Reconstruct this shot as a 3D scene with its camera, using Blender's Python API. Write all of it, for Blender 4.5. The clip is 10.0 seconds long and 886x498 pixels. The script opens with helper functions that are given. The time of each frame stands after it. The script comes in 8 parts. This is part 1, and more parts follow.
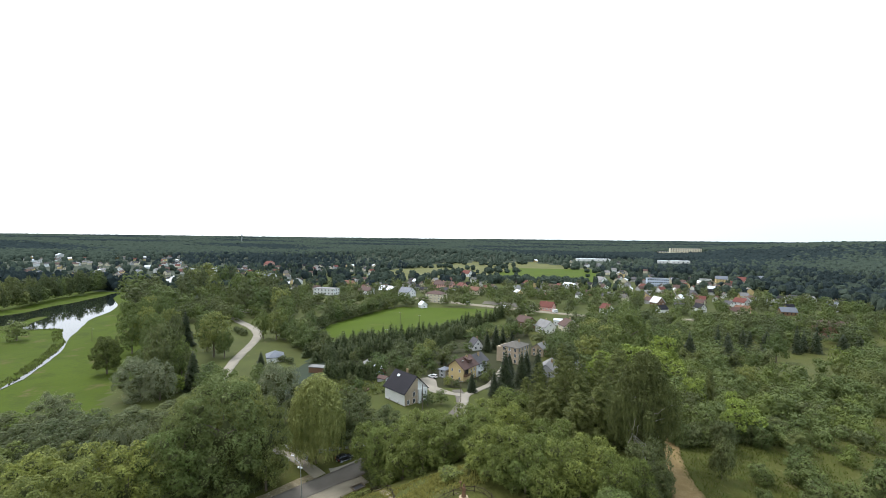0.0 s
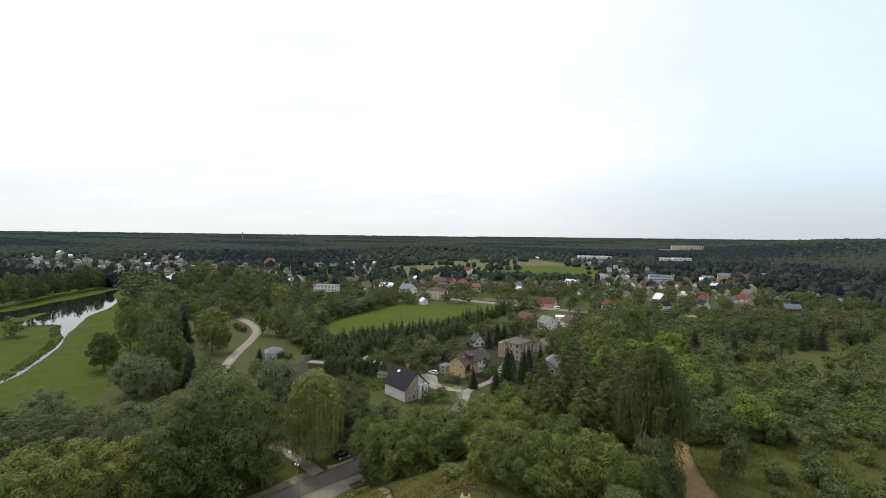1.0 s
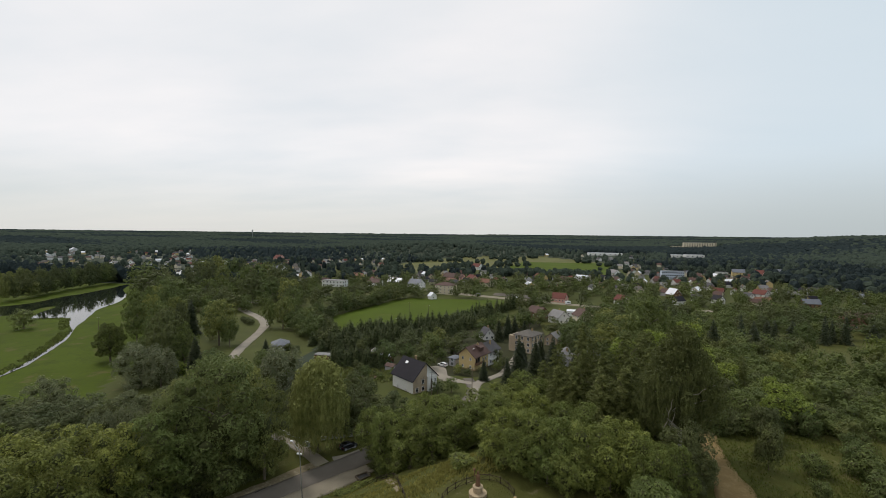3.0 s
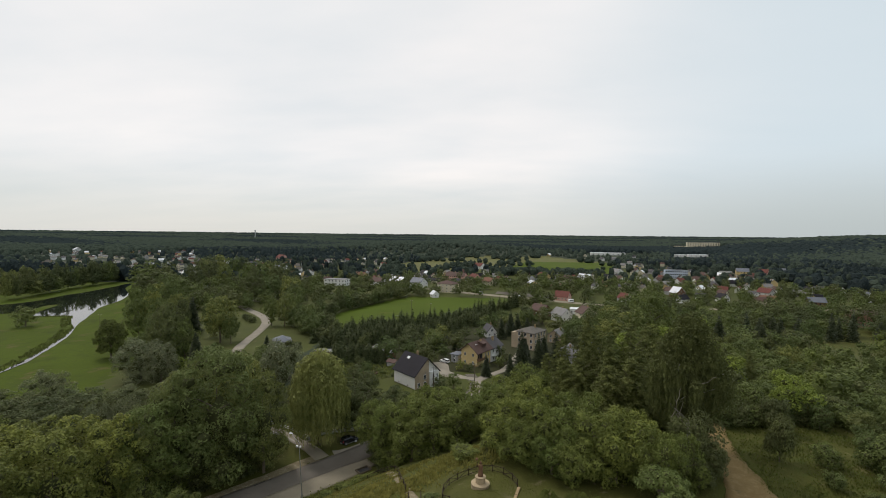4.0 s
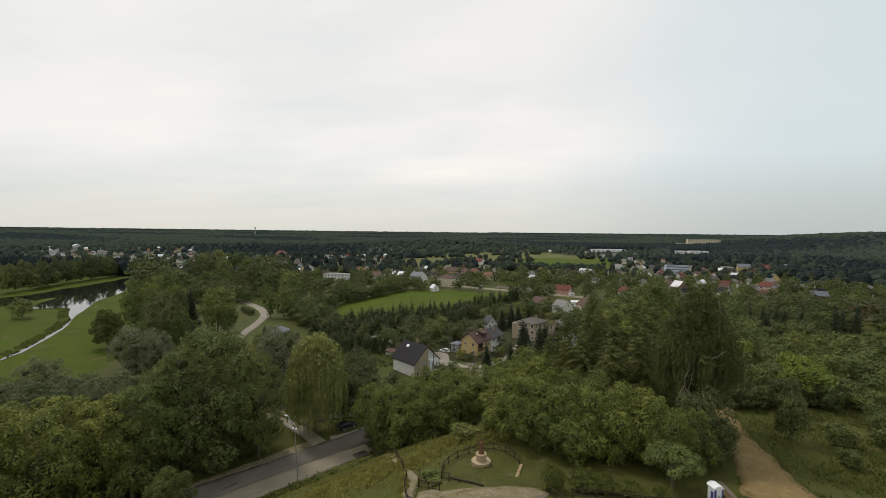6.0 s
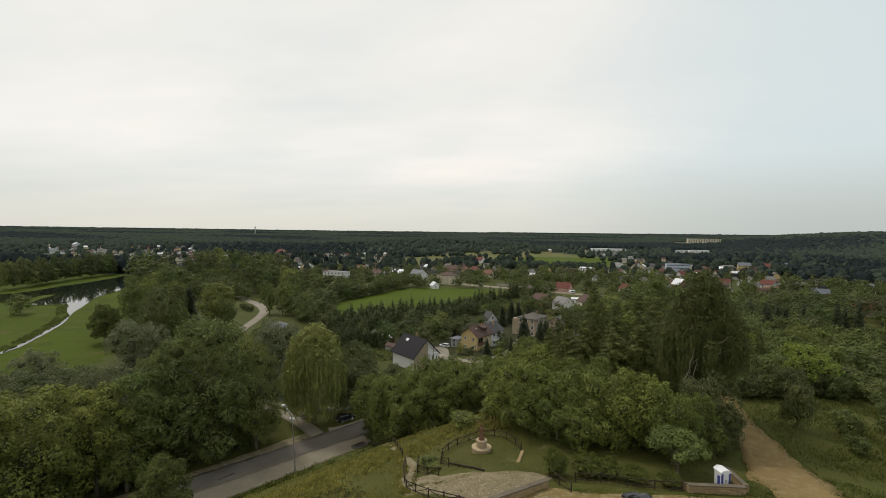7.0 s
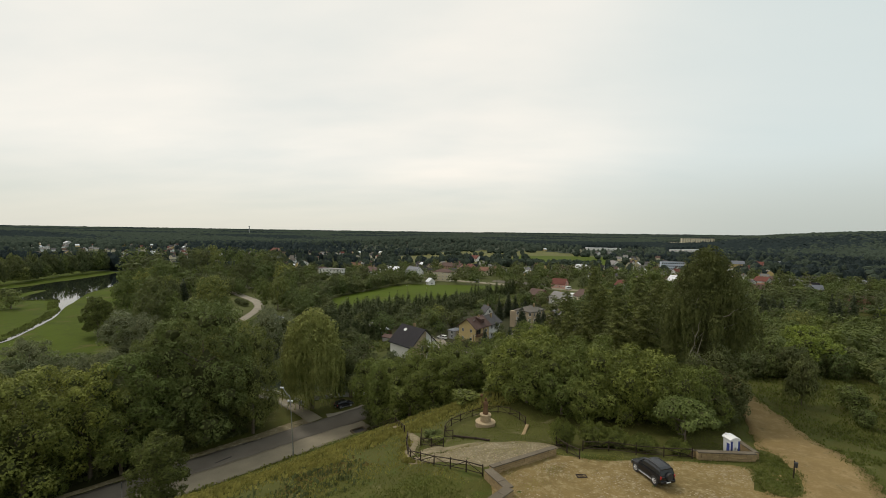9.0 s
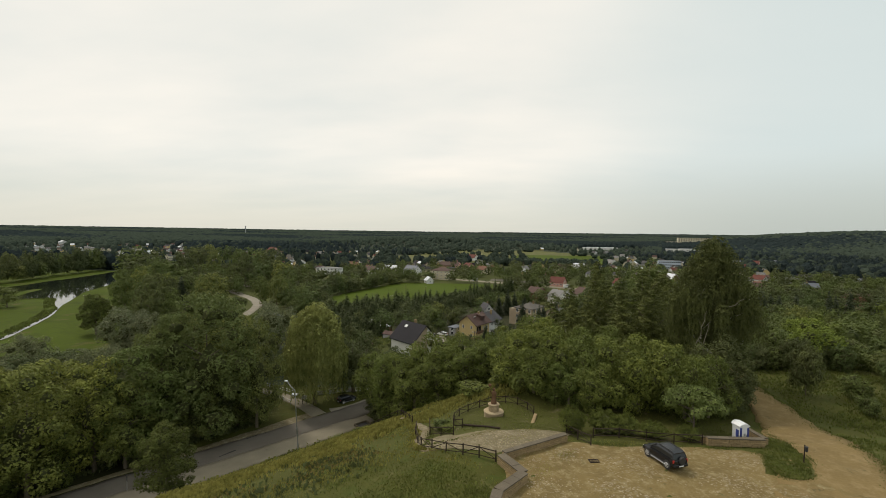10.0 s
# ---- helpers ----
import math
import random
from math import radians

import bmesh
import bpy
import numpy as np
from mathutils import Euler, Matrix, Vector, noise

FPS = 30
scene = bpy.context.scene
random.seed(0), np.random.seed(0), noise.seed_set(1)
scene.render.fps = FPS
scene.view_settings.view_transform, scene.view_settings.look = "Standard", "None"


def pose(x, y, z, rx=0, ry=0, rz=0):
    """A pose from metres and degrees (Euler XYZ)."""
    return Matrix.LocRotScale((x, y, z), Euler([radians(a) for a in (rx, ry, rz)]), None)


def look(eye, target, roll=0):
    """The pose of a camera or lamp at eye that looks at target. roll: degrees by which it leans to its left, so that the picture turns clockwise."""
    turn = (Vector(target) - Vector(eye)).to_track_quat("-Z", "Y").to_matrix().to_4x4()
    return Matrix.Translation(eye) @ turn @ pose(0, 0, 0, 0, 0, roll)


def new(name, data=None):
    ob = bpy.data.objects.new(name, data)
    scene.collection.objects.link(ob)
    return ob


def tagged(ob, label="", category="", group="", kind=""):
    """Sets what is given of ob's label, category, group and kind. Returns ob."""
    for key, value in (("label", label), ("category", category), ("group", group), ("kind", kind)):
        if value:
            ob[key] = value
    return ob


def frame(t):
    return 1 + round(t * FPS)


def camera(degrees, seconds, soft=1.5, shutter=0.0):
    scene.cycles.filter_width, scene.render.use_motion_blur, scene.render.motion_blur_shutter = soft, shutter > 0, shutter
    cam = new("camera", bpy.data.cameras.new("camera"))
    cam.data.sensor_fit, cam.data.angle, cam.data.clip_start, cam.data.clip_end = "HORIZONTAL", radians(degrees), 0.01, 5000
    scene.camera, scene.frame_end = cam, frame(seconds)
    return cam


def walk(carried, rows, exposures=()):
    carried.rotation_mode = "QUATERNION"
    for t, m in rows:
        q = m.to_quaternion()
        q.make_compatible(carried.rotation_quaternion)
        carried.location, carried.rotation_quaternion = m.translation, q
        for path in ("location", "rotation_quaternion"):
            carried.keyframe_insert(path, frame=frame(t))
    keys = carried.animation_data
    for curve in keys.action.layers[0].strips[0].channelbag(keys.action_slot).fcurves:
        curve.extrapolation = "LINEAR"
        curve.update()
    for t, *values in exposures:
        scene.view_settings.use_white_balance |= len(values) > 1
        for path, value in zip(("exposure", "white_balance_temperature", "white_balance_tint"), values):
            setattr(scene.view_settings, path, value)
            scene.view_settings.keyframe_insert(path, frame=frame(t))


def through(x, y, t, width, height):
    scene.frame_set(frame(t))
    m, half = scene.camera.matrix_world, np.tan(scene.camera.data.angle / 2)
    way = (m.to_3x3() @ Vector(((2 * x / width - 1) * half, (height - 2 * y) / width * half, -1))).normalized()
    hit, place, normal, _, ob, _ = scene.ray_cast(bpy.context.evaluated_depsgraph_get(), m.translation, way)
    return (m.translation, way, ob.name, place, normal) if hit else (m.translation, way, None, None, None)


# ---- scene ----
cam = camera(90.0, 10.0, soft=0.55)
PATH = [
    (0, (2.17, -8.9, 59.776), (1.972, -6.91, 59.731), 0.7),
    (0.5, (1.999, -7.401, 59.027), (1.801, -5.412, 58.975), 0.7),
    (1, (1.885, -5.889, 58.211), (1.683, -3.9, 58.156), 0.7),
    (1.5, (1.626, -4.363, 57.245), (1.417, -2.374, 57.188), 0.7),
    (2, (1.458, -3.15, 56.211), (1.239, -1.163, 56.153), 0.7),
    (2.5, (1.243, -2.041, 55.298), (1.012, -0.055, 55.234), 0.7),
    (4, (1.137, 0.419, 51.891), (0.886, 2.402, 51.831), 0.6),
    (4.5, (1.138, 0.946, 50.943), (0.885, 2.929, 50.879), 0.7),
    (5, (1.08, 1.514, 49.972), (0.827, 3.497, 49.906), 0.6),
    (5.5, (1.027, 2.083, 49.041), (0.775, 4.066, 48.972), 0.6),
    (7, (0.899, 3.896, 45.548), (0.647, 5.879, 45.478), 0.7),
    (7.5, (0.886, 4.213, 44.59), (0.634, 6.195, 44.521), 0.7),
    (8, (0.918, 4.477, 43.895), (0.67, 6.46, 43.826), 0.8),
    (8.5, (0.568, 4.687, 42.902), (0.329, 6.671, 42.832), 0.8),
    (9, (-0.246, 4.581, 41.803), (-0.475, 6.566, 41.735), 0.8),
    (9.5, (-1.07, 4.447, 40.976), (-1.288, 6.434, 40.907), 0.8),
    (10, (-1.682, 4.302, 40.528), (-1.896, 6.289, 40.46), 0.8),
]

EXPOSURES = [(0.0, 1.05, 6000, 11), (0.5, 0.74, 6150, 12), (1.0, 0.38, 6300, 14), (1.5, 0.16, 6350, 14), (2.0, 0.03, 6400, 14), (4.0, 0.04, 6600, 13), (7.0, 0.04, 6900, 11), (10.0, 0.05, 7100, 9.5)]
walk(cam, [(t, look(eye, target, roll)) for t, eye, target, roll in PATH], EXPOSURES)


# ---- sky and light: a bright overcast day ----
def sky_world():
    world = bpy.data.worlds.new("overcast_sky")
    scene.world = world
    world.use_nodes = True
    nt = world.node_tree
    nt.nodes.clear()
    add = nt.nodes.new
    out, bg = add("ShaderNodeOutputWorld"), add("ShaderNodeBackground")
    sky = add("ShaderNodeTexSky")
    sky.sky_type, sky.sun_disc = "NISHITA", False
    sky.sun_elevation, sky.sun_rotation = radians(48), radians(-35)
    coord, sep = add("ShaderNodeTexCoord"), add("ShaderNodeSeparateXYZ")
    nt.links.new(coord.outputs["Generated"], sep.inputs[0])

    def calc(op, a, b):
        n = add("ShaderNodeMath")
        n.operation = op
        for k, v in enumerate((a, b)):
            if isinstance(v, (int, float)):
                n.inputs[k].default_value = v
            else:
                nt.links.new(v, n.inputs[k])
        return n.outputs[0]

    def blend(f, a, b):
        n = add("ShaderNodeMix")
        n.data_type = "RGBA"
        for k, v in ((0, f), (6, a), (7, b)):
            if isinstance(v, (int, float)):
                n.inputs[k].default_value = v
            elif isinstance(v, tuple):
                n.inputs[k].default_value = (*v, 1)
            else:
                nt.links.new(v, n.inputs[k])
        return n.outputs[2]

    up = calc("ADD", calc("MAXIMUM", sep.outputs[2], 0.0), 0.16)
    flat = add("ShaderNodeCombineXYZ")
    nt.links.new(calc("MULTIPLY", calc("DIVIDE", sep.outputs[0], up), 0.55), flat.inputs[0])
    nt.links.new(calc("DIVIDE", sep.outputs[1], up), flat.inputs[1])
    big, small = add("ShaderNodeTexNoise"), add("ShaderNodeTexNoise")
    for n, sc, det in ((big, 0.55, 3), (small, 2.0, 7)):
        n.inputs["Scale"].default_value, n.inputs["Detail"].default_value = sc, det
        nt.links.new(flat.outputs[0], n.inputs["Vector"])
    veil = calc("ADD", calc("MULTIPLY", big.outputs[0], 0.72), calc("MULTIPLY", small.outputs[0], 0.28))
    ramp = add("ShaderNodeValToRGB")
    nt.links.new(veil, ramp.inputs[0])
    ramp.color_ramp.elements[0].position, ramp.color_ramp.elements[0].color = 0.34, (0.70, 0.77, 0.79, 1)
    ramp.color_ramp.elements[1].position, ramp.color_ramp.elements[1].color = 0.60, (0.97, 0.955, 0.925, 1)
    # thinner, bluer cloud to the east, greyer towards the horizon
    east = add("ShaderNodeMapRange")
    east.interpolation_type = "SMOOTHSTEP"
    for k, v in ((1, -0.05), (2, 0.62), (3, 0.0), (4, 0.85)):
        east.inputs[k].default_value = v
    nt.links.new(sep.outputs[0], east.inputs[0])
    low = add("ShaderNodeMapRange")
    low.interpolation_type = "SMOOTHSTEP"
    for k, v in ((1, 0.0), (2, 0.17), (3, 0.80), (4, 0.0)):
        low.inputs[k].default_value = v
    nt.links.new(sep.outputs[2], low.inputs[0])
    c = blend(east.outputs[0], ramp.outputs[0], (0.62, 0.745, 0.80))
    c = blend(low.outputs[0], c, (0.640, 0.675, 0.645))
    c = blend(calc("MULTIPLY", low.outputs[0], east.outputs[0]), c, (0.41, 0.49, 0.51))
    thin = add("ShaderNodeMix")
    thin.data_type, thin.blend_type = "RGBA", "MULTIPLY"
    thin.inputs[0].default_value = 1.0
    nt.links.new(sky.outputs[0], thin.inputs[6])
    thin.inputs[7].default_value = (0.1, 0.1, 0.1, 1)
    c = blend(0.93, thin.outputs[2], c)
    nt.links.new(c, bg.inputs[0])
    bg.inputs[1].default_value = 0.98
    nt.links.new(bg.outputs[0], out.inputs[0])


sky_world()
sun = new("sun", bpy.data.lights.new("sun", "SUN"))
sun.data.energy, sun.data.angle, sun.data.color = 1.5, radians(11), (1.0, 0.96, 0.9)
sun.matrix_world = look((-40, 30, 70), (0, 0, 0))


# ---- materials ----
def shader(name):
    m = bpy.data.materials.new(name)
    m.use_nodes = True
    nt = m.node_tree
    return m, nt, nt.nodes["Principled BSDF"]


def node(nt, kind, **values):
    n = nt.nodes.new("ShaderNode" + kind)
    for k, v in values.items():
        n.inputs[k.replace("_", " ")].default_value = v
    return n


def mixed(nt, f, a, b, how="MIX"):
    n = nt.nodes.new("ShaderNodeMix")
    n.data_type, n.blend_type = "RGBA", how
    for k, v in ((0, f), (6, a), (7, b)):
        if isinstance(v, (int, float)):
            n.inputs[k].default_value = v
        elif isinstance(v, tuple):
            n.inputs[k].default_value = (*v[:3], 1)
        else:
            nt.links.new(v, n.inputs[k])
    return n.outputs[2]


def ranged(nt, value, a, b, lo=0.0, hi=1.0):
    n = nt.nodes.new("ShaderNodeMapRange")
    nt.links.new(value, n.inputs[0])
    for k, v in enumerate((a, b, lo, hi), 1):
        n.inputs[k].default_value = v
    return n.outputs[0]


def surface(name, base, other, grain=8.0, patch=0.5, rough=0.85, bump=0.3, metal=0.0, stain=None, stain_at=0.55, spread=1.0, vary=0.0, shine=0.12, light=None):
    """Colour that wanders between two tones at a grain and a patch scale, with stains, bump and uneven gloss."""
    m, nt, bsdf = shader(name)
    coord = node(nt, "TexCoord")
    fine, wide = node(nt, "TexNoise", Scale=grain, Detail=8.0, Roughness=0.65), node(nt, "TexNoise", Scale=patch, Detail=5.0)
    for n in (fine, wide):
        nt.links.new(coord.outputs["Object"], n.inputs["Vector"])
    c = mixed(nt, ranged(nt, fine.outputs[0], 0.3, 0.7), base, other)
    c = mixed(nt, ranged(nt, wide.outputs[0], 0.35, 0.65, 0, 0.6 * spread), c, tuple(0.5 * (p + q) * 0.72 for p, q in zip(base, other)))
    if stain:
        spot = node(nt, "TexNoise", Scale=patch * 2.3, Detail=7.0, Roughness=0.7, Distortion=0.4)
        nt.links.new(coord.outputs["Object"], spot.inputs["Vector"])
        c = mixed(nt, ranged(nt, spot.outputs[0], stain_at, stain_at + 0.1), c, stain)
    if light:
        pale = node(nt, "TexNoise", Scale=patch * 3.1, Detail=8.0, Roughness=0.8, Distortion=0.1)
        nt.links.new(coord.outputs["Object"], pale.inputs["Vector"])
        c = mixed(nt, ranged(nt, pale.outputs[0], 0.50, 0.66), c, light)
    if vary:
        info = node(nt, "ObjectInfo")
        c = mixed(nt, ranged(nt, info.outputs["Random"], 0, 1, 0, vary), c, tuple(p * 0.45 for p in base))
    nt.links.new(c, bsdf.inputs["Base Color"])
    nt.links.new(ranged(nt, fine.outputs[0], 0.2, 0.8, max(rough - 0.1, 0.02), min(rough + 0.1, 1)), bsdf.inputs["Roughness"])
    bsdf.inputs["Metallic"].default_value = metal
    bsdf.inputs["Specular IOR Level"].default_value = shine
    if bump:
        b = node(nt, "Bump", Strength=bump, Distance=0.05)
        nt.links.new(fine.outputs[0], b.inputs["Height"])
        nt.links.new(b.outputs[0], bsdf.inputs["Normal"])
    return m


def foliage(name, dark, light, shift=0.45, through=0.24, gloss=0.55, shine=0.12):
    """Leaves: a tone for each leaf clump and each plant, some light shining through."""
    m, nt, bsdf = shader(name)
    geo, info = node(nt, "NewGeometry"), node(nt, "ObjectInfo")
    c = mixed(nt, ranged(nt, geo.outputs["Random Per Island"], 0, 1, 0.34, 0.66), dark, light)
    warm = tuple(min(v, 1) for v in (light[0] * 1.10, light[1] * 1.08, light[2] * 0.88))
    cool = tuple((p + q) * k for p, q, k in zip(dark, light, (0.34, 0.41, 0.46)))
    c = mixed(nt, ranged(nt, info.outputs["Random"], 0.5, 1, 0, shift), c, warm)
    c = mixed(nt, ranged(nt, info.outputs["Random"], 0.5, 0, 0, shift * 1.2), c, cool)
    # random dark blotches: leaf tone, and shade contrast between clumps put into colour
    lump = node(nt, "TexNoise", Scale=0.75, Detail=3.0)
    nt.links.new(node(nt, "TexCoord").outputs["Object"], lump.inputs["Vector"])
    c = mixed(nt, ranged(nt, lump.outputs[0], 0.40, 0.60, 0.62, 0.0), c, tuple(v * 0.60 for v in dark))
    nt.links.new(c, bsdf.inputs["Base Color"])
    bsdf.inputs["Roughness"].default_value = gloss
    bsdf.inputs["Specular IOR Level"].default_value = shine
    glow = nt.nodes.new("ShaderNodeBsdfTranslucent")
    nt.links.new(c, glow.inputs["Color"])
    mix = nt.nodes.new("ShaderNodeMixShader")
    mix.inputs[0].default_value = through
    nt.links.new(bsdf.outputs[0], mix.inputs[1])
    nt.links.new(glow.outputs[0], mix.inputs[2])
    nt.links.new(mix.outputs[0], nt.nodes["Material Output"].inputs["Surface"])
    return m


def plain(name, colour, rough=0.5, metal=0.0, dirt=0.15, scale=3.0):
    return surface(name, colour, tuple(c * (1 - dirt) for c in colour), grain=scale * 4, patch=scale * 0.4, rough=rough, bump=0.05, metal=metal, spread=dirt * 2, shine=0.5 if rough < 0.7 else 0.2)


LEAF = {
    "maple": foliage("maple_leaves", (0.110, 0.134, 0.034), (0.246, 0.280, 0.070)),
    "thicket": foliage("thicket_leaves", (0.122, 0.142, 0.038), (0.260, 0.284, 0.077), shift=0.75),
    "linden": foliage("linden_leaves", (0.124, 0.143, 0.044), (0.264, 0.284, 0.088), shift=0.6),
    "alder": foliage("alder_leaves", (0.078, 0.094, 0.038), (0.162, 0.180, 0.072)),
    "hedge": foliage("hedge_leaves", (0.088, 0.116, 0.036), (0.170, 0.204, 0.068)),
    "dense": foliage("small_dark_leaves", (0.082, 0.098, 0.030), (0.166, 0.186, 0.056), shift=0.1, shine=0.04),
    "willow": foliage("willow_leaves", (0.195, 0.214, 0.066), (0.385, 0.40, 0.135), shift=0.1, through=0.3),
    "umbrella": foliage("pale_green_leaves", (0.112, 0.150, 0.044), (0.225, 0.268, 0.084), shift=0.1),
    "grey": foliage("grey_willow_leaves", (0.14, 0.158, 0.084), (0.262, 0.276, 0.156), shift=0.15),
    "birch": foliage("birch_leaves", (0.082, 0.097, 0.034), (0.158, 0.174, 0.062), shift=0.15, through=0.35),
    "larch": foliage("larch_needles", (0.112, 0.130, 0.042), (0.205, 0.224, 0.074), shift=0.3, through=0.3),
    "spruce": foliage("spruce_needles", (0.036, 0.048, 0.024), (0.08, 0.094, 0.046), shift=0.25, through=0.12),
    "thuja": foliage("thuja_needles", (0.062, 0.078, 0.034), (0.118, 0.136, 0.060), shift=0.25, through=0.12, shine=0.03),
    "light": foliage("bright_leaves", (0.161, 0.212, 0.036), (0.311, 0.368, 0.076), shift=0.2),
    "juniper": foliage("juniper_needles", (0.088, 0.108, 0.026), (0.205, 0.230, 0.056), shift=0.15, through=0.2),
    "reed": foliage("tall_grass_blades", (0.205, 0.200, 0.052), (0.350, 0.316, 0.098), shift=0.1, through=0.5),
    "blade": foliage("green_grass_blades", (0.108, 0.130, 0.032), (0.190, 0.210, 0.064), shift=0.1, through=0.5),
    "reed_bed": foliage("reed_leaves", (0.085, 0.105, 0.030), (0.160, 0.180, 0.055), shift=0.1, through=0.4),
    "rust": foliage("dry_brown_stalks", (0.190, 0.148, 0.055), (0.300, 0.240, 0.092), shift=0.1, through=0.4),
    # distance haze is put into these two as a bluer, greyer base colour
    "wood": foliage("hazy_far_tree_crowns", (0.043, 0.058, 0.047), (0.080, 0.100, 0.072), shift=0.0, through=0.1, gloss=0.95, shine=0.0),
    "pine": foliage("hazy_far_pine_crowns", (0.023, 0.033, 0.035), (0.043, 0.056, 0.053), shift=0.0, through=0.05, gloss=0.95, shine=0.0),
}
BARK = surface("grey_brown_bark", (0.10, 0.08, 0.06), (0.20, 0.17, 0.13), grain=14, bump=0.8)
PALE_BARK = surface("bleached_dead_wood", (0.26, 0.235, 0.19), (0.19, 0.17, 0.14), grain=8, patch=1.0, bump=0.3)
# Deep shade inside the crowns, put into the colour of the solid cores.
CORE_SHADE = surface("crown_core_shade", (0.060, 0.068, 0.026), (0.085, 0.092, 0.036), grain=6, patch=1.0, bump=0.6)
BIRCH_BARK = surface("pale_birch_bark", (0.45, 0.43, 0.38), (0.25, 0.23, 0.20), grain=6, stain=(0.05, 0.045, 0.04), stain_at=0.6)
GRASS = surface("rough_hill_grass", (0.045, 0.052, 0.010), (0.094, 0.093, 0.022), grain=5.0, patch=0.16, bump=1.0, stain=(0.122, 0.112, 0.044), stain_at=0.57, light=(0.050, 0.068, 0.012))
LAWN = surface("short_lawn", (0.046, 0.052, 0.011), (0.092, 0.092, 0.024), grain=5.0, patch=0.22, bump=0.8, stain=(0.150, 0.128, 0.076), stain_at=0.58)
MEADOW = surface("mown_meadow", (0.046, 0.072, 0.006), (0.070, 0.094, 0.010), grain=0.9, patch=0.03, bump=0.3, stain=(0.086, 0.078, 0.028), stain_at=0.56, light=(0.040, 0.054, 0.009), shine=0.05)
FIELD = surface("green_field", (0.056, 0.086, 0.009), (0.074, 0.102, 0.014), grain=0.5, patch=0.025, bump=0.2, stain=(0.082, 0.092, 0.022), stain_at=0.57, spread=0.8, shine=0.05)
PARK = surface("park_grass", (0.050, 0.062, 0.013), (0.074, 0.082, 0.021), grain=1.5, patch=0.05, bump=0.3, stain=(0.096, 0.084, 0.036), stain_at=0.60)
FAR = surface("far_land", (0.029, 0.042, 0.026), (0.042, 0.052, 0.030), grain=0.05, patch=0.006, bump=0.0, stain=(0.090, 0.090, 0.034), stain_at=0.66)
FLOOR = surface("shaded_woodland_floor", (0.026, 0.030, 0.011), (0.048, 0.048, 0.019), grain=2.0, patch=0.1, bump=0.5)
HAY = surface("dry_yellow_meadow", (0.128, 0.122, 0.045), (0.096, 0.106, 0.032), grain=0.3, patch=0.02, bump=0.1)
ASPHALT = surface("worn_asphalt", (0.122, 0.109, 0.091), (0.152, 0.136, 0.114), grain=12, patch=0.25, rough=0.9, bump=0.3, stain=(0.092, 0.086, 0.082), stain_at=0.62)
PAVING = surface("pale_concrete_paving", (0.262, 0.232, 0.172), (0.216, 0.190, 0.140), grain=9, patch=0.3, rough=0.9, bump=0.2, stain=(0.136, 0.124, 0.096), stain_at=0.62)
PATHWAY = surface("light_gravel_path", (0.300, 0.270, 0.220), (0.245, 0.220, 0.178), grain=6, patch=0.2, rough=0.95, bump=0.3)
DIRT = surface("sandy_dirt_track", (0.250, 0.178, 0.078), (0.178, 0.126, 0.055), grain=5, patch=0.25, rough=0.95, bump=0.7, stain=(0.092, 0.081, 0.037), stain_at=0.60, light=(0.270, 0.200, 0.104))
GRAVEL = surface("stony_car_park", (0.218, 0.160, 0.068), (0.158, 0.114, 0.048), grain=4.5, patch=0.35, rough=0.95, bump=0.8, stain=(0.097, 0.090, 0.039), stain_at=0.60, light=(0.290, 0.236, 0.130))
TRODDEN = surface("trodden_stony_path", (0.205, 0.172, 0.105), (0.150, 0.124, 0.074), grain=4.5, patch=0.45, rough=0.95, bump=0.8, stain=(0.088, 0.090, 0.036), stain_at=0.57, light=(0.300, 0.262, 0.185))
STONE = surface("pale_limestone", (0.430, 0.320, 0.180), (0.280, 0.205, 0.112), grain=10, patch=1.2, bump=0.5, stain=(0.230, 0.180, 0.110), stain_at=0.6, vary=0.5)
COPING = surface("weathered_coping_stone", (0.178, 0.150, 0.112), (0.130, 0.108, 0.080), grain=9, patch=0.8, bump=0.4, vary=0.3)
SANDSTONE = surface("cream_sandstone", (0.520, 0.420, 0.280), (0.340, 0.265, 0.165), grain=9, patch=1.4, bump=0.5, stain=(0.30, 0.23, 0.14), stain_at=0.6, vary=0.35)
TIMBER = surface("dark_brown_timber", (0.030, 0.022, 0.017), (0.054, 0.040, 0.030), grain=14, patch=1.5, rough=0.75, bump=0.3)
CARVED = surface("carved_brown_wood", (0.190, 0.110, 0.065), (0.130, 0.075, 0.045), grain=12, patch=2, bump=0.4)
STEEL = plain("galvanised_steel", (0.42, 0.43, 0.44), rough=0.45, metal=0.7)
BLACK = plain("black_car_paint", (0.012, 0.013, 0.017), rough=0.18)
TRIM = plain("black_plastic", (0.030, 0.030, 0.032), rough=0.6)
TYRE = plain("tyre_rubber", (0.022, 0.022, 0.022), rough=0.85)
ALLOY = plain("alloy_rim", (0.55, 0.56, 0.58), rough=0.3, metal=0.8)
GLASS = plain("dark_window_glass", (0.020, 0.024, 0.028), rough=0.06, dirt=0.05)
RED = plain("red_lamp_plastic", (0.45, 0.03, 0.03), rough=0.3)
WHITE = plain("white_plastic", (0.78, 0.79, 0.80), rough=0.45)
BLUE = plain("blue_plastic", (0.035, 0.060, 0.260), rough=0.45)
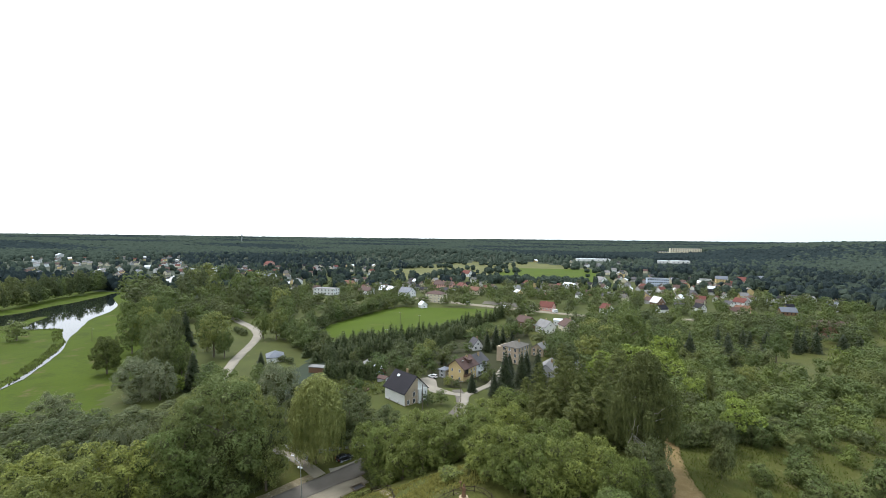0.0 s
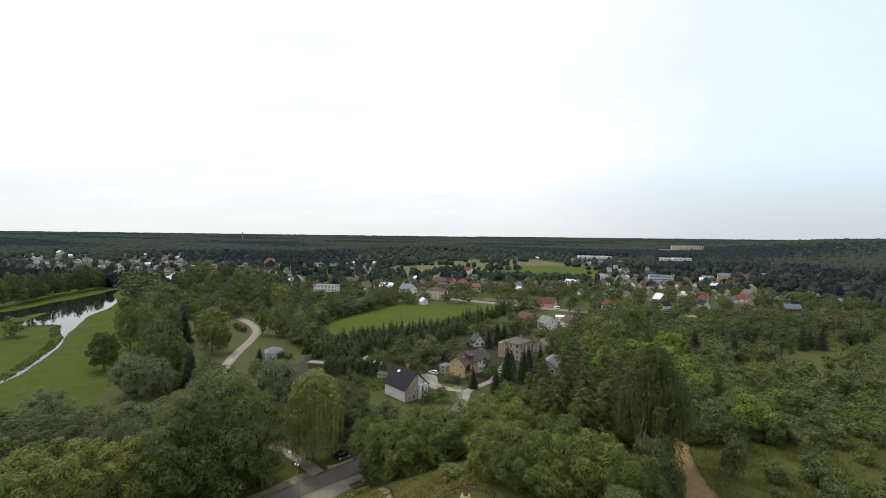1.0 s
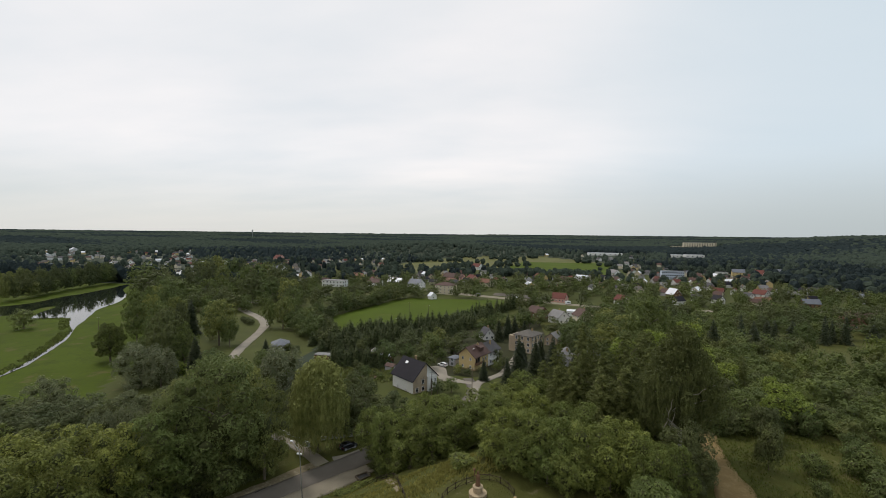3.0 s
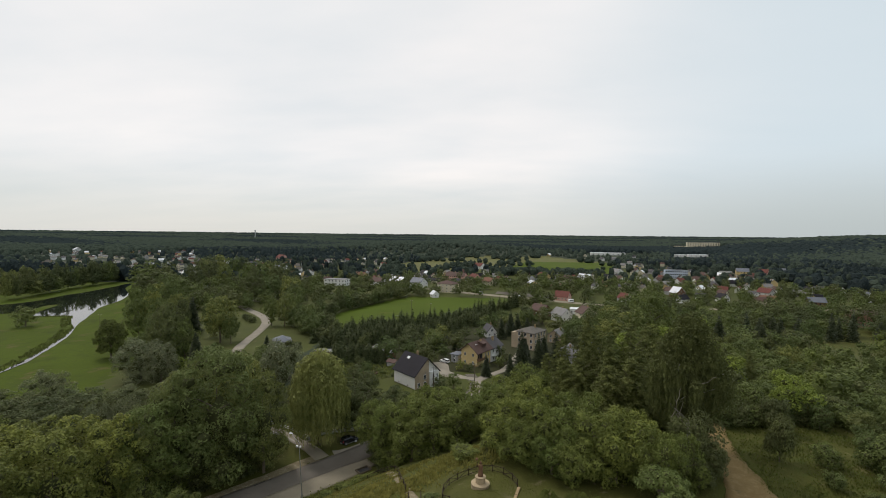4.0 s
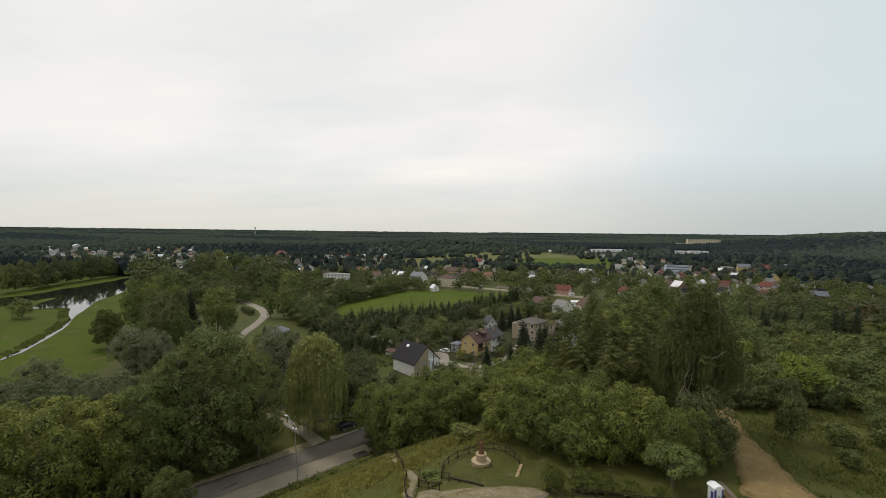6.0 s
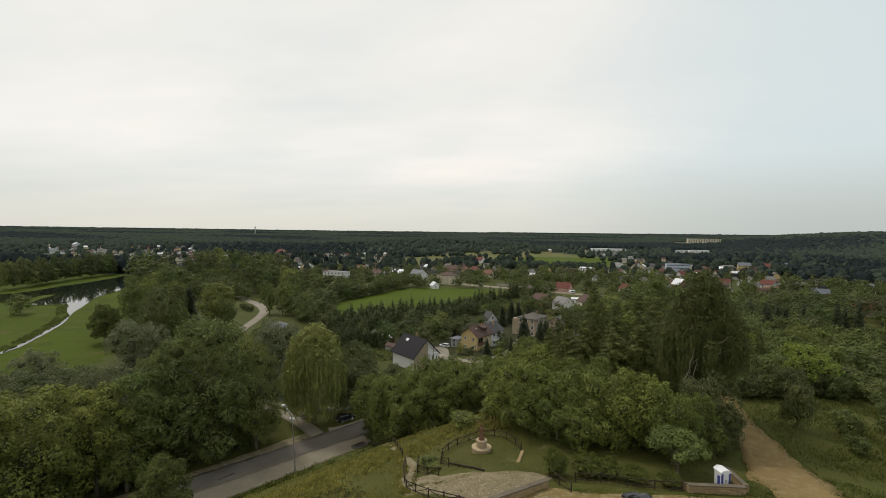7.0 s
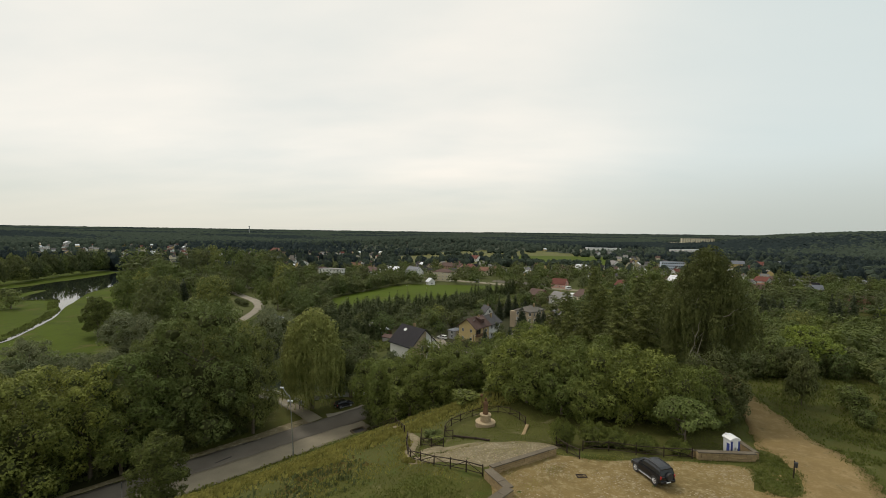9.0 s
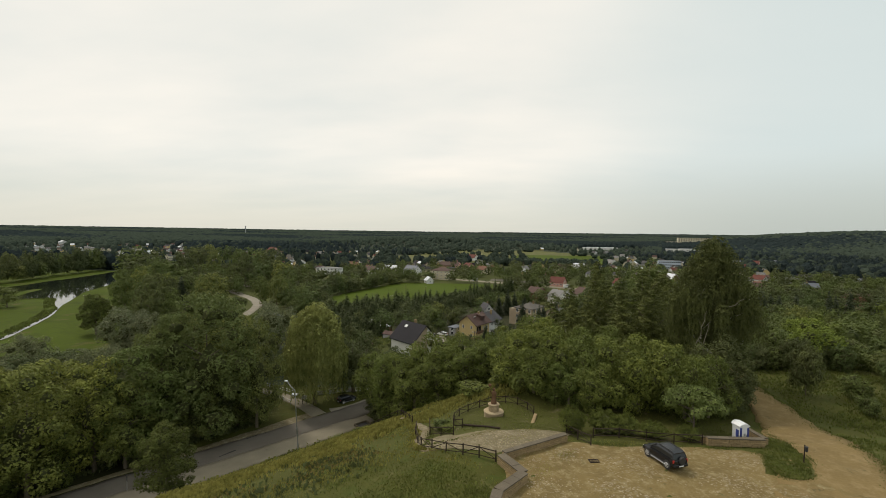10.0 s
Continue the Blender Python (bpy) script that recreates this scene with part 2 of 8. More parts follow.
WALLS = {
    "white": plain("white_render", (0.72, 0.72, 0.70), rough=0.9),
    "cream": plain("cream_render", (0.62, 0.56, 0.42), rough=0.9),
    "yellow": plain("yellow_render", (0.62, 0.48, 0.24), rough=0.9),
    "tan": surface("bare_tan_block_wall", (0.46, 0.37, 0.26), (0.36, 0.29, 0.21), grain=3, patch=0.3, stain=(0.27, 0.23, 0.18)),
    "pink": plain("pink_render", (0.60, 0.36, 0.30), rough=0.9),
    "grey": plain("grey_render", (0.38, 0.38, 0.38), rough=0.9),
    "blue": plain("pale_blue_cladding", (0.50, 0.56, 0.66), rough=0.8),
    "brown": plain("brown_boards", (0.17, 0.10, 0.06), rough=0.8),
}
ROOFS = {
    "dark": surface("dark_slate_tiles", (0.011, 0.010, 0.014), (0.018, 0.017, 0.022), grain=4, patch=0.4, rough=0.6, bump=0.4),
    "brown": surface("brown_roof_tiles", (0.120, 0.075, 0.062), (0.085, 0.055, 0.048), grain=4, patch=0.4, rough=0.7, bump=0.4),
    "red": surface("red_clay_tiles", (0.165, 0.060, 0.047), (0.120, 0.047, 0.039), grain=4, patch=0.4, rough=0.75, bump=0.4),
    "orange": surface("orange_clay_tiles", (0.215, 0.112, 0.076), (0.165, 0.088, 0.062), grain=4, patch=0.4, rough=0.75, bump=0.4),
    "grey": surface("grey_sheet_roof", (0.230, 0.225, 0.220), (0.180, 0.175, 0.170), grain=3, patch=0.3, rough=0.6, bump=0.2, stain=(0.12, 0.11, 0.10), stain_at=0.64),
    "white": surface("bright_metal_roof", (0.74, 0.76, 0.80), (0.66, 0.68, 0.72), grain=2, patch=0.2, rough=0.35, bump=0.05),
    "old": surface("weathered_tile_roof", (0.140, 0.128, 0.112), (0.105, 0.096, 0.084), grain=4, patch=0.4, rough=0.75, bump=0.3, stain=(0.075, 0.068, 0.06), stain_at=0.62),
    "slate": surface("grey_sheet_tiles", (0.085, 0.082, 0.085), (0.062, 0.060, 0.064), grain=4, patch=0.4, rough=0.6, bump=0.3),
    "bluegrey": surface("blue_grey_sheet_roof", (0.170, 0.182, 0.205), (0.130, 0.142, 0.165), grain=3, patch=0.3, rough=0.5, bump=0.1),
}
m_water, nt_w, b_w = shader("river_water")
b_w.inputs["Base Color"].default_value = (0.012, 0.016, 0.012, 1)
b_w.inputs["Roughness"].default_value = 0.03
b_w.inputs["Specular IOR Level"].default_value = 0.8
ripple = node(nt_w, "TexNoise", Scale=0.35, Detail=4.0)
nt_w.links.new(node(nt_w, "TexCoord").outputs["Object"], ripple.inputs["Vector"])
ripple_bump = node(nt_w, "Bump", Strength=0.04, Distance=0.15)
nt_w.links.new(ripple.outputs[0], ripple_bump.inputs["Height"])
nt_w.links.new(ripple_bump.outputs[0], b_w.inputs["Normal"])
WATER = m_water


# ---- building helpers ----
def mesh_of(name, verts, faces, material, smooth_shade=False):
    me = bpy.data.meshes.new(name)
    me.from_pydata([tuple(map(float, v)) for v in verts], [], [tuple(map(int, f)) for f in faces])
    me.materials.append(material)
    if smooth_shade:
        me.shade_smooth()
    return me


def part(name, bm, material, parent, label=""):
    """One mesh object under a thing or a part; bm is a bmesh or a finished mesh."""
    if isinstance(bm, bpy.types.Mesh):
        me = bm
    else:
        me = bpy.data.meshes.new(name)
        bm.to_mesh(me)
        bm.free()
        me.materials.append(material)
    ob = new(name, me)
    ob.parent = parent
    return tagged(ob, label)


def thing(name, m, label, category, group="", kind=""):
    ob = new(name)
    ob.matrix_world = m
    return tagged(ob, label, category, group, kind)


def box(bm, x0, y0, z0, x1, y1, z1, bevel=0.0):
    """An upright box, its edges broken by bevel."""
    r = bmesh.ops.create_cube(bm, size=1.0, matrix=Matrix.Translation(((x0 + x1) / 2, (y0 + y1) / 2, (z0 + z1) / 2)) @ Matrix.Diagonal((abs(x1 - x0), abs(y1 - y0), abs(z1 - z0), 1)))
    if bevel:
        edges = list({e for v in r["verts"] for e in v.link_edges})
        bmesh.ops.bevel(bm, geom=edges, offset=bevel, segments=1, affect="EDGES")
    return bm


def boxed(*spans, bevel=0.0):
    bm = bmesh.new()
    for s in spans:
        box(bm, *s, bevel=bevel)
    return bm


def beam(bm, a, b, r0, r1=None, sides=6):
    """A tapered round bar from a to b."""
    a, b = Vector(a), Vector(b)
    r1 = r0 if r1 is None else r1
    m = Matrix.Translation((a + b) / 2) @ (b - a).to_track_quat("Z", "Y").to_matrix().to_4x4()
    bmesh.ops.create_cone(bm, cap_ends=True, segments=sides, radius1=r0, radius2=r1, depth=(b - a).length, matrix=m)
    return bm


def prism(bm, outline, y0, y1):
    """A profile in x and z, pulled along y."""
    a = [bm.verts.new((x, y0, z)) for x, z in outline]
    b = [bm.verts.new((x, y1, z)) for x, z in outline]
    n = len(outline)
    for i in range(n):
        bm.faces.new((a[i], a[(i + 1) % n], b[(i + 1) % n], b[i]))
    bm.faces.new(a[::-1])
    bm.faces.new(b)
    bmesh.ops.recalc_face_normals(bm, faces=bm.faces)
    return bm


# ---- land form ----

def smooth(u):
    u = np.clip(u, 0.0, 1.0)
    return u * u * (3 - 2 * u)


def valley(x, y):
    """Valley floor: falls from the foot of the hill to the river, rises far off into wooded hills."""
    west = smooth((-55 - x) / 150)
    z = 1 - 8.5 * west - 4.5 * smooth((y - 110) / 170) * (1 - 0.6 * west)
    r = np.hypot(x, y)
    z = np.maximum(z, -7.5) + 51 * np.clip((r - 900) / 3600, 0, 1.3) ** 1.25
    z = z + 46 * np.exp(-((x - 1180) / 480) ** 2 - ((y - 1450) / 520) ** 2)
    z = z + 19 * np.exp(-((x + 230) / 260) ** 2 - ((y - 1500) / 320) ** 2)
    return z


def top(x, y):
    """The hill's own surface: a car park that leans away, then a long fall behind it."""
    z = 20.3 - 2.3 * smooth((y - 45) / 18)
    z = z - 1.6 * smooth((-2 - x) / 9) * (1 - smooth((y - 50) / 12))
    z = z + 2.4 * np.exp(-(((x - 1) / 7.5) ** 2) - ((y - 71) / 6.5) ** 2)
    return z - 6 * smooth((y - 78) / 80) - 14 * smooth((y - 140) / 110)


def terrain(x, y):
    x, y = np.asarray(x, float), np.asarray(y, float)
    s = (x + 35.5) * 0.77 - (y - 80) * 0.64 - 2.6
    m = 1 - (1 - np.clip(s / 46.5, 0, 1)) ** 2
    v = valley(x, y)
    m = m * (1 - smooth((y - 230) / 60))
    return v + (np.maximum(top(x, y), v) - v) * m


# ---- ground ----
def axis(lo, hi, step, reach, grow):
    a = list(np.arange(lo, hi, step))
    d, x = step, hi
    while x < reach:
        a.append(x)
        d *= grow
        x += d
    a.append(reach)
    d, x = step, lo - step
    while x > -reach:
        a.insert(0, x)
        d *= grow
        x -= d
    a.insert(0, -reach)
    return np.array(a)


def bumps(x, y):
    """Small unevenness of the turf."""
    near = np.exp(-((np.hypot(x, y - 50) / 160) ** 2))
    return near * 0.12 * (np.sin(x * 0.9 + 1.3 * np.sin(y * 0.31)) * np.sin(y * 0.83 + np.sin(x * 0.47)))


def inside(x, y, poly):
    r = np.zeros(np.shape(x), bool)
    n = len(poly)
    for i in range(n):
        (ax, ay), (bx, by) = poly[i], poly[(i + 1) % n]
        if ay == by:
            continue
        r ^= ((ay > y) != (by > y)) & (x < (bx - ax) * (y - ay) / (by - ay) + ax)
    return r


MEADOW_EDGE = [(-600, 60), (-104, 95), (-118, 125), (-146, 146), (-168, 196), (-205, 262), (-262, 330), (-330, 375), (-420, 470), (-700, 480)]
FIELD_EDGE = [(-118, 262), (-95, 248), (-50, 262), (-22, 300), (4, 345), (24, 392), (-30, 402), (-85, 388), (-112, 320)]
PARK_EDGE = [(-104, 95), (-60, 108), (-85, 180), (-90, 240), (-120, 262), (-140, 330), (-160, 420), (-340, 420), (-330, 375), (-262, 330), (-205, 262), (-168, 196), (-146, 146)]
STRIP_EDGE = [(-205, 440), (-150, 432), (-110, 425), (-112, 455), (-190, 478)]


def ground():
    xs, ys = axis(-70, 60, 1.3, 4900, 1.045), axis(20, 115, 1.3, 4900, 1.045)
    gx, gy = np.meshgrid(xs, ys)
    gz = terrain(gx, gy) + bumps(gx, gy)
    ny, nx = gx.shape
    verts = np.stack([gx.ravel(), gy.ravel(), gz.ravel()], 1)
    i, j = np.meshgrid(np.arange(nx - 1), np.arange(ny - 1))
    q = (j * nx + i).ravel()
    faces = np.stack([q, q + 1, q + nx + 1, q + nx], 1)
    me = mesh_of("ground", verts, faces, GRASS, True)
    for m in (LAWN, MEADOW, FIELD, PARK, FAR, FLOOR, HAY):
        me.materials.append(m)
    cx, cy = (gx[:-1, :-1] + gx[1:, 1:]).ravel() / 2, (gy[:-1, :-1] + gy[1:, 1:]).ravel() / 2
    slot = np.where((cy > 112) | (cx < -75), 5, 0)
    slot[(cx > -70) & (cx < 60) & (cy > 120) & (cy < 300)] = 4
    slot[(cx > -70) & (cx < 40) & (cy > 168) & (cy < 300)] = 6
    slot[inside(cx, cy, [(-38, 178), (-26, 176), (-24, 205), (-40, 210)])] = 4
    slot[(cx > -300) & (cx < 480) & (cy > 300) & (cy < 800)] = 4
    slot[(cx > 30) & (cx < 330) & (cy > 40) & (cy < 310)] = 0
    slot[inside(cx, cy, PARK_EDGE)] = 4
    slot[inside(cx, cy, MEADOW_EDGE)] = 2
    slot[inside(cx, cy, FIELD_EDGE)] = 3
    slot[inside(cx, cy, STRIP_EDGE)] = 7
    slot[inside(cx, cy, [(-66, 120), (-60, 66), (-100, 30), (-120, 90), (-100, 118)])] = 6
    slot[inside(cx, cy, [(-11, 52), (-6, 47.5), (5, 50), (20, 50), (26, 52), (34, 72), (4, 72), (-8, 64)])] = 1
    # meadows beyond the village
    slot[inside(cx, cy, [(-210, 900), (-160, 720), (60, 700), (190, 760), (250, 960), (120, 1200), (-100, 1100)])] = 7
    slot[inside(cx, cy, [(-20, 700), (180, 640), (210, 800), (230, 1000), (60, 980), (20, 820)])] = 3
    me.polygons.foreach_set("material_index", slot.astype(np.int32))
    tagged(new("ground", me), "grassy ground of a hill, a river valley and wooded distance", "ground", kind="structure")


ground()


def strip(name, points, widths, material, label, category, lift=0.05, step=1.5, crown=0.0):
    """A road or path laid over the ground along a bent line."""
    pts = [Vector((x, y, 0)) for x, y in points]
    w = widths if isinstance(widths, (list, tuple)) else [widths] * len(pts)
    line = []
    for k in range(len(pts) - 1):
        p0, p1, p2, p3 = pts[max(k - 1, 0)], pts[k], pts[k + 1], pts[min(k + 2, len(pts) - 1)]
        n = max(2, int((p2 - p1).length / step))
        for i in range(n + (k == len(pts) - 2)):
            u = i / n
            p = 0.5 * ((2 * p1) + (p2 - p0) * u + (2 * p0 - 5 * p1 + 4 * p2 - p3) * u * u + (3 * p1 - p0 - 3 * p2 + p3) * u ** 3)
            line.append((p, w[k] + (w[k + 1] - w[k]) * u))
    verts, faces, cols = [], [], 7
    rng = random.Random(len(points) + int(widths if not isinstance(widths, (list, tuple)) else widths[0]))
    for k, (p, width) in enumerate(line):
        d = (line[min(k + 1, len(line) - 1)][0] - line[max(k - 1, 0)][0]).normalized()
        side = Vector((d.y, -d.x, 0))
        for c in range(cols):
            u = c / (cols - 1) * 2 - 1
            q = p + side * (u * width / 2 + (rng.uniform(-1, 1) * (0.008 if material in (ASPHALT, PAVING) else 0.04) * width if c in (0, cols - 1) else 0))
            z = float(terrain(q.x, q.y) + bumps(q.x, q.y)) + lift + crown * (1 - u * u)
            verts.append((q.x, q.y, z))
    n = len(line)
    for k in range(n - 1):
        for c in range(cols - 1):
            a = k * cols + c
            faces.append((a, a + 1, a + cols + 1, a + cols))
    # skirts down into the soil
    base = len(verts)
    for k in range(n):
        for c in (0, cols - 1):
            x, y, z = verts[k * cols + c]
            verts.append((x, y, z - lift - 0.3))
    for k in range(n - 1):
        faces.append((k * cols, (k + 1) * cols, base + 2 * (k + 1), base + 2 * k))
        faces.append((k * cols + cols - 1, base + 2 * k + 1, base + 2 * (k + 1) + 1, (k + 1) * cols + cols - 1))
    return tagged(new(name, mesh_of(name, verts, faces, material, True)), label, category, kind="structure")


def patch(name, outline, material, label, category, lift=0.05, step=1.0):
    """A paved or watered area cut out along an outline and laid on the ground; level if lift is a pair (height,)."""
    xs, ys = [p[0] for p in outline], [p[1] for p in outline]
    bm = bmesh.new()
    bm.faces.new([bm.verts.new((x, y, 0)) for x, y in outline])
    for k in np.arange(min(xs), max(xs), step):
        bmesh.ops.bisect_plane(bm, geom=bm.verts[:] + bm.edges[:] + bm.faces[:], plane_co=(k, 0, 0), plane_no=(1, 0, 0))
    for k in np.arange(min(ys), max(ys), step):
        bmesh.ops.bisect_plane(bm, geom=bm.verts[:] + bm.edges[:] + bm.faces[:], plane_co=(0, k, 0), plane_no=(0, 1, 0))
    for v in bm.verts:
        v.co.z = lift[0] if isinstance(lift, tuple) else float(terrain(v.co.x, v.co.y) + bumps(v.co.x, v.co.y)) + lift
    bmesh.ops.recalc_face_normals(bm, faces=bm.faces)
    if bm.faces[:][0].normal.z < 0:
        bmesh.ops.reverse_faces(bm, faces=bm.faces)
    me = bpy.data.meshes.new(name)
    bm.to_mesh(me)
    bm.free()
    me.materials.append(material)
    me.shade_smooth()
    return tagged(new(name, me), label, category, kind="structure")


def level(x, y):
    return float(terrain(x, y) + bumps(x, y))


# roads and paths
strip("road", [(-92, 30), (-74.1, 46.8), (-61.3, 62.2), (-51.7, 73.8), (-42.1, 85.3), (-34.4, 94.5), (-28.5, 101.5), (-20, 114), (-10, 132), (-6, 150), (-9, 166)], [5.8, 5.8, 5.8, 5.8, 5.8, 6.2, 6.6, 6.2, 5, 4.5, 4], ASPHALT, "worn grey asphalt road along the foot of the hill", "road", 0.06)
strip("pavement", [(-86, 26), (-69.9, 43.3), (-57.1, 58.7), (-47.5, 70.3), (-37.9, 81.8), (-31.5, 89.5), (-26.6, 95.5)], [5.3, 5.3, 5.3, 5.3, 5.3, 5.0, 3.4], PAVING, "pale concrete lay-by beside the asphalt road", "pavement", 0.09)
strip("pavement", [(-38, 95.5), (-45.5, 101.5), (-54, 106.5), (-60, 108.5)], [3.4, 3.0, 2.6, 2.4], PAVING, "light concrete drive leading from the road to the trees", "pavement", 0.10)
strip("verge", [(-77, 49.4), (-64.2, 64.8), (-54.6, 76.4), (-46.0, 87.0), (-41.6, 92.6), (-39.5, 95.5)], [0.9, 1.2, 1.6, 2.2, 3.4, 2.8], TRODDEN, "trodden sandy verge along the asphalt road", "verge", 0.03)
strip("pavement", [(-36.5, 98.2), (-33, 100.8), (-30, 105)], [2.6, 2.0, 1.6], PATHWAY, "sandy verge at the roadside", "verge", 0.03)
strip("path", [(-96, 138), (-104, 157), (-114, 176), (-128, 209), (-141, 248), (-149, 270), (-156, 284), (-171, 303), (-201, 331), (-224, 358), (-268, 418)], [4.4, 4.6, 4.8, 5.2, 5.6, 6, 6.4, 6.4, 6, 6, 6], PATHWAY, "pale gravel path winding through the park", "path", 0.12, 4)
strip("road", [(-90, 470), (-45, 438), (25, 402), (91, 372), (160, 369), (227, 377), (313, 396), (420, 420)], [9, 11, 12, 9, 8, 8, 8, 8], PAVING, "pale main road through the village", "road", 0.15, 5)
strip("dirt_track", [(48, 104), (40, 84), (36.9, 73), (35.1, 64), (32.6, 55), (29.2, 46.5), (24.2, 38), (19, 30)], [3, 2.8, 3.6, 5.6, 8.2, 7.8, 9.4, 12], DIRT, "rutted sandy dirt track climbing the hill", "track", 0.05, 1.0)
patch("car_park", [(-0.2, 43.6), (6.0, 48.8), (8.6, 48.2), (19.6, 49.4), (24.6, 48.9), (22.2, 44.6), (24.6, 43.2), (27, 44), (29, 42), (22, 30), (6, 28), (0.2, 36)], GRAVEL, "stony sand car park on the hilltop", "car park", 0.045)
patch("terrace", [(-8.5, 53.4), (-7.9, 50.6), (-6.6, 48.3), (-5.0, 46.6), (-3.5, 45.4), (-1, 44.9), (2.6, 47.2), (6.2, 49.9), (7.0, 51.2), (5, 52.6), (2, 52.4), (-0.4, 51.6), (-2.6, 51.2), (-5, 51.8), (-6.6, 53.4)], TRODDEN, "stony terrace above the low stone wall", "terrace", 0.04, 0.8)
strip("footpath", [(-1.6, 47.6), (-5.6, 47.9), (-8.2, 49.6), (-9.2, 53), (-9.4, 57), (-11.5, 62), (-14, 68), (-19, 80), (-23, 90)], [2.2, 2.3, 2.0, 1.7, 1.5, 1.3, 1.2, 1.1, 1.1], TRODDEN, "narrow sandy footpath down the hill", "footpath", 0.04, 0.8)
strip("pavement", [(16, 231), (11, 205), (5, 178), (0, 168), (-5, 160), (-5.5, 150), (-6, 140)], [3, 3, 2.8, 3, 3.6, 3.4, 3], PATHWAY, "pale lane between the houses", "lane", 0.1, 3)
patch("yard", [(-26, 180), (-21, 183), (-18.5, 177), (-17, 168), (-11, 163), (-4, 160), (-5, 157.5), (-13, 159.5), (-19, 161), (-21.5, 168)], PATHWAY, "pale gravel yard between the houses", "yard", 0.08, 3)

# river, its far arm and the pond
RIVER = [(-192, 135), (-200, 150), (-206, 162), (-210, 175), (-220, 190), (-232, 210), (-247, 230), (-267, 252), (-287, 280), (-310, 310), (-319, 335), (-331, 357), (-350, 384), (-380, 410), (-402, 436), (-418, 464), (-425, 460), (-413, 434), (-407, 408), (-400, 385), (-401, 367), (-395, 350), (-388, 330), (-391, 311), (-424, 266), (-440, 240), (-420, 215), (-388, 236), (-345, 275), (-349, 292), (-361, 315), (-354, 319), (-346, 308), (-341, 294), (-331, 281), (-326, 273), (-318, 269), (-304, 277), (-295, 275), (-287, 266), (-274, 254), (-259.5, 242.5), (-246.2, 226), (-232, 205.2), (-218.4, 183.6), (-211.2, 170.6), (-202.6, 152.2), (-195, 134)]


def rounded(line, times=2, wobble=0.25):
    """The outline with its corners cut, time and again."""
    for _ in range(times):
        line = [((a[0] * (3 - k) + b[0] * k) / 3 + wobble * math.sin(a[1] * 0.7 + k), (a[1] * (3 - k) + b[1] * k) / 3 + wobble * math.sin(a[0] * 0.9 + k)) for a, b in zip(line, line[1:] + line[:1]) for k in (0.85, 2.15)]
    return line


patch("water", rounded(RIVER), WATER, "calm dark river reflecting the sky and trees", "river", (-7.30,), 60)
patch("water", [(-475, 580), (-440, 585), (-440, 625), (-520, 690), (-550, 675), (-500, 620)], WATER, "bright bend of the river behind trees", "river", (-7.3,), 40)
patch("sand", [(-222, 366), (-206, 362), (-209, 378), (-230, 384)], PATHWAY, "pale sandy clearing in the park", "clearing", 0.12, 6)

# ---- plants ----
ICO = bmesh.new()
bmesh.ops.create_icosphere(ICO, subdivisions=2, radius=1.0)
ICO_V = np.array([v.co[:] for v in ICO.verts])
ICO_F = [[v.index for v in f.verts] for f in ICO.faces]
ICO.free()


ICO = bmesh.new()
bmesh.ops.create_icosphere(ICO, subdivisions=1, radius=1.0)
BUD_V = np.array([v.co[:] for v in ICO.verts])
BUD_F = [[v.index for v in f.verts] for f in ICO.faces]
ICO.free()


def unit(v):
    return v / np.maximum(np.linalg.norm(v, axis=-1, keepdims=True), 1e-9)


def cards(rng, p, n, size, slim=0.6):
    """Small leaf clumps: a bent diamond at each point p, facing about along n."""
    t1 = unit(np.cross(n, rng.normal(size=n.shape)))
    t2 = np.cross(n, t1)
    s = (size * rng.uniform(0.65, 1.35, len(p)))[:, None]
    fold = n * s * 0.25
    v = np.stack([p - t1 * s - fold, p + t2 * s * slim, p + t1 * s - fold, p - t2 * s * slim], 1).reshape(-1, 3)
    f = np.arange(4 * len(p)).reshape(-1, 4)
    return v, f


class Heap:
    """Gathers pieces of one mesh."""

    def __init__(self):
        self.v, self.f, self.n, self.inner = [], [], 0, []

    def put(self, v, f, inner=False):
        self.v.append(np.asarray(v))
        self.inner += [int(inner)] * len(f)
        self.f += [tuple(int(i) + self.n for i in face) for face in f]
        self.n += len(v)
        return self

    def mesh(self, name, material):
        """The leaves, and the shade-toned dark core inside the crown where one was put."""
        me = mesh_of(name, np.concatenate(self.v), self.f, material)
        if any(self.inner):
            me.materials.append(CORE_SHADE)
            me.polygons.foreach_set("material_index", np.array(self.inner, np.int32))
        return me


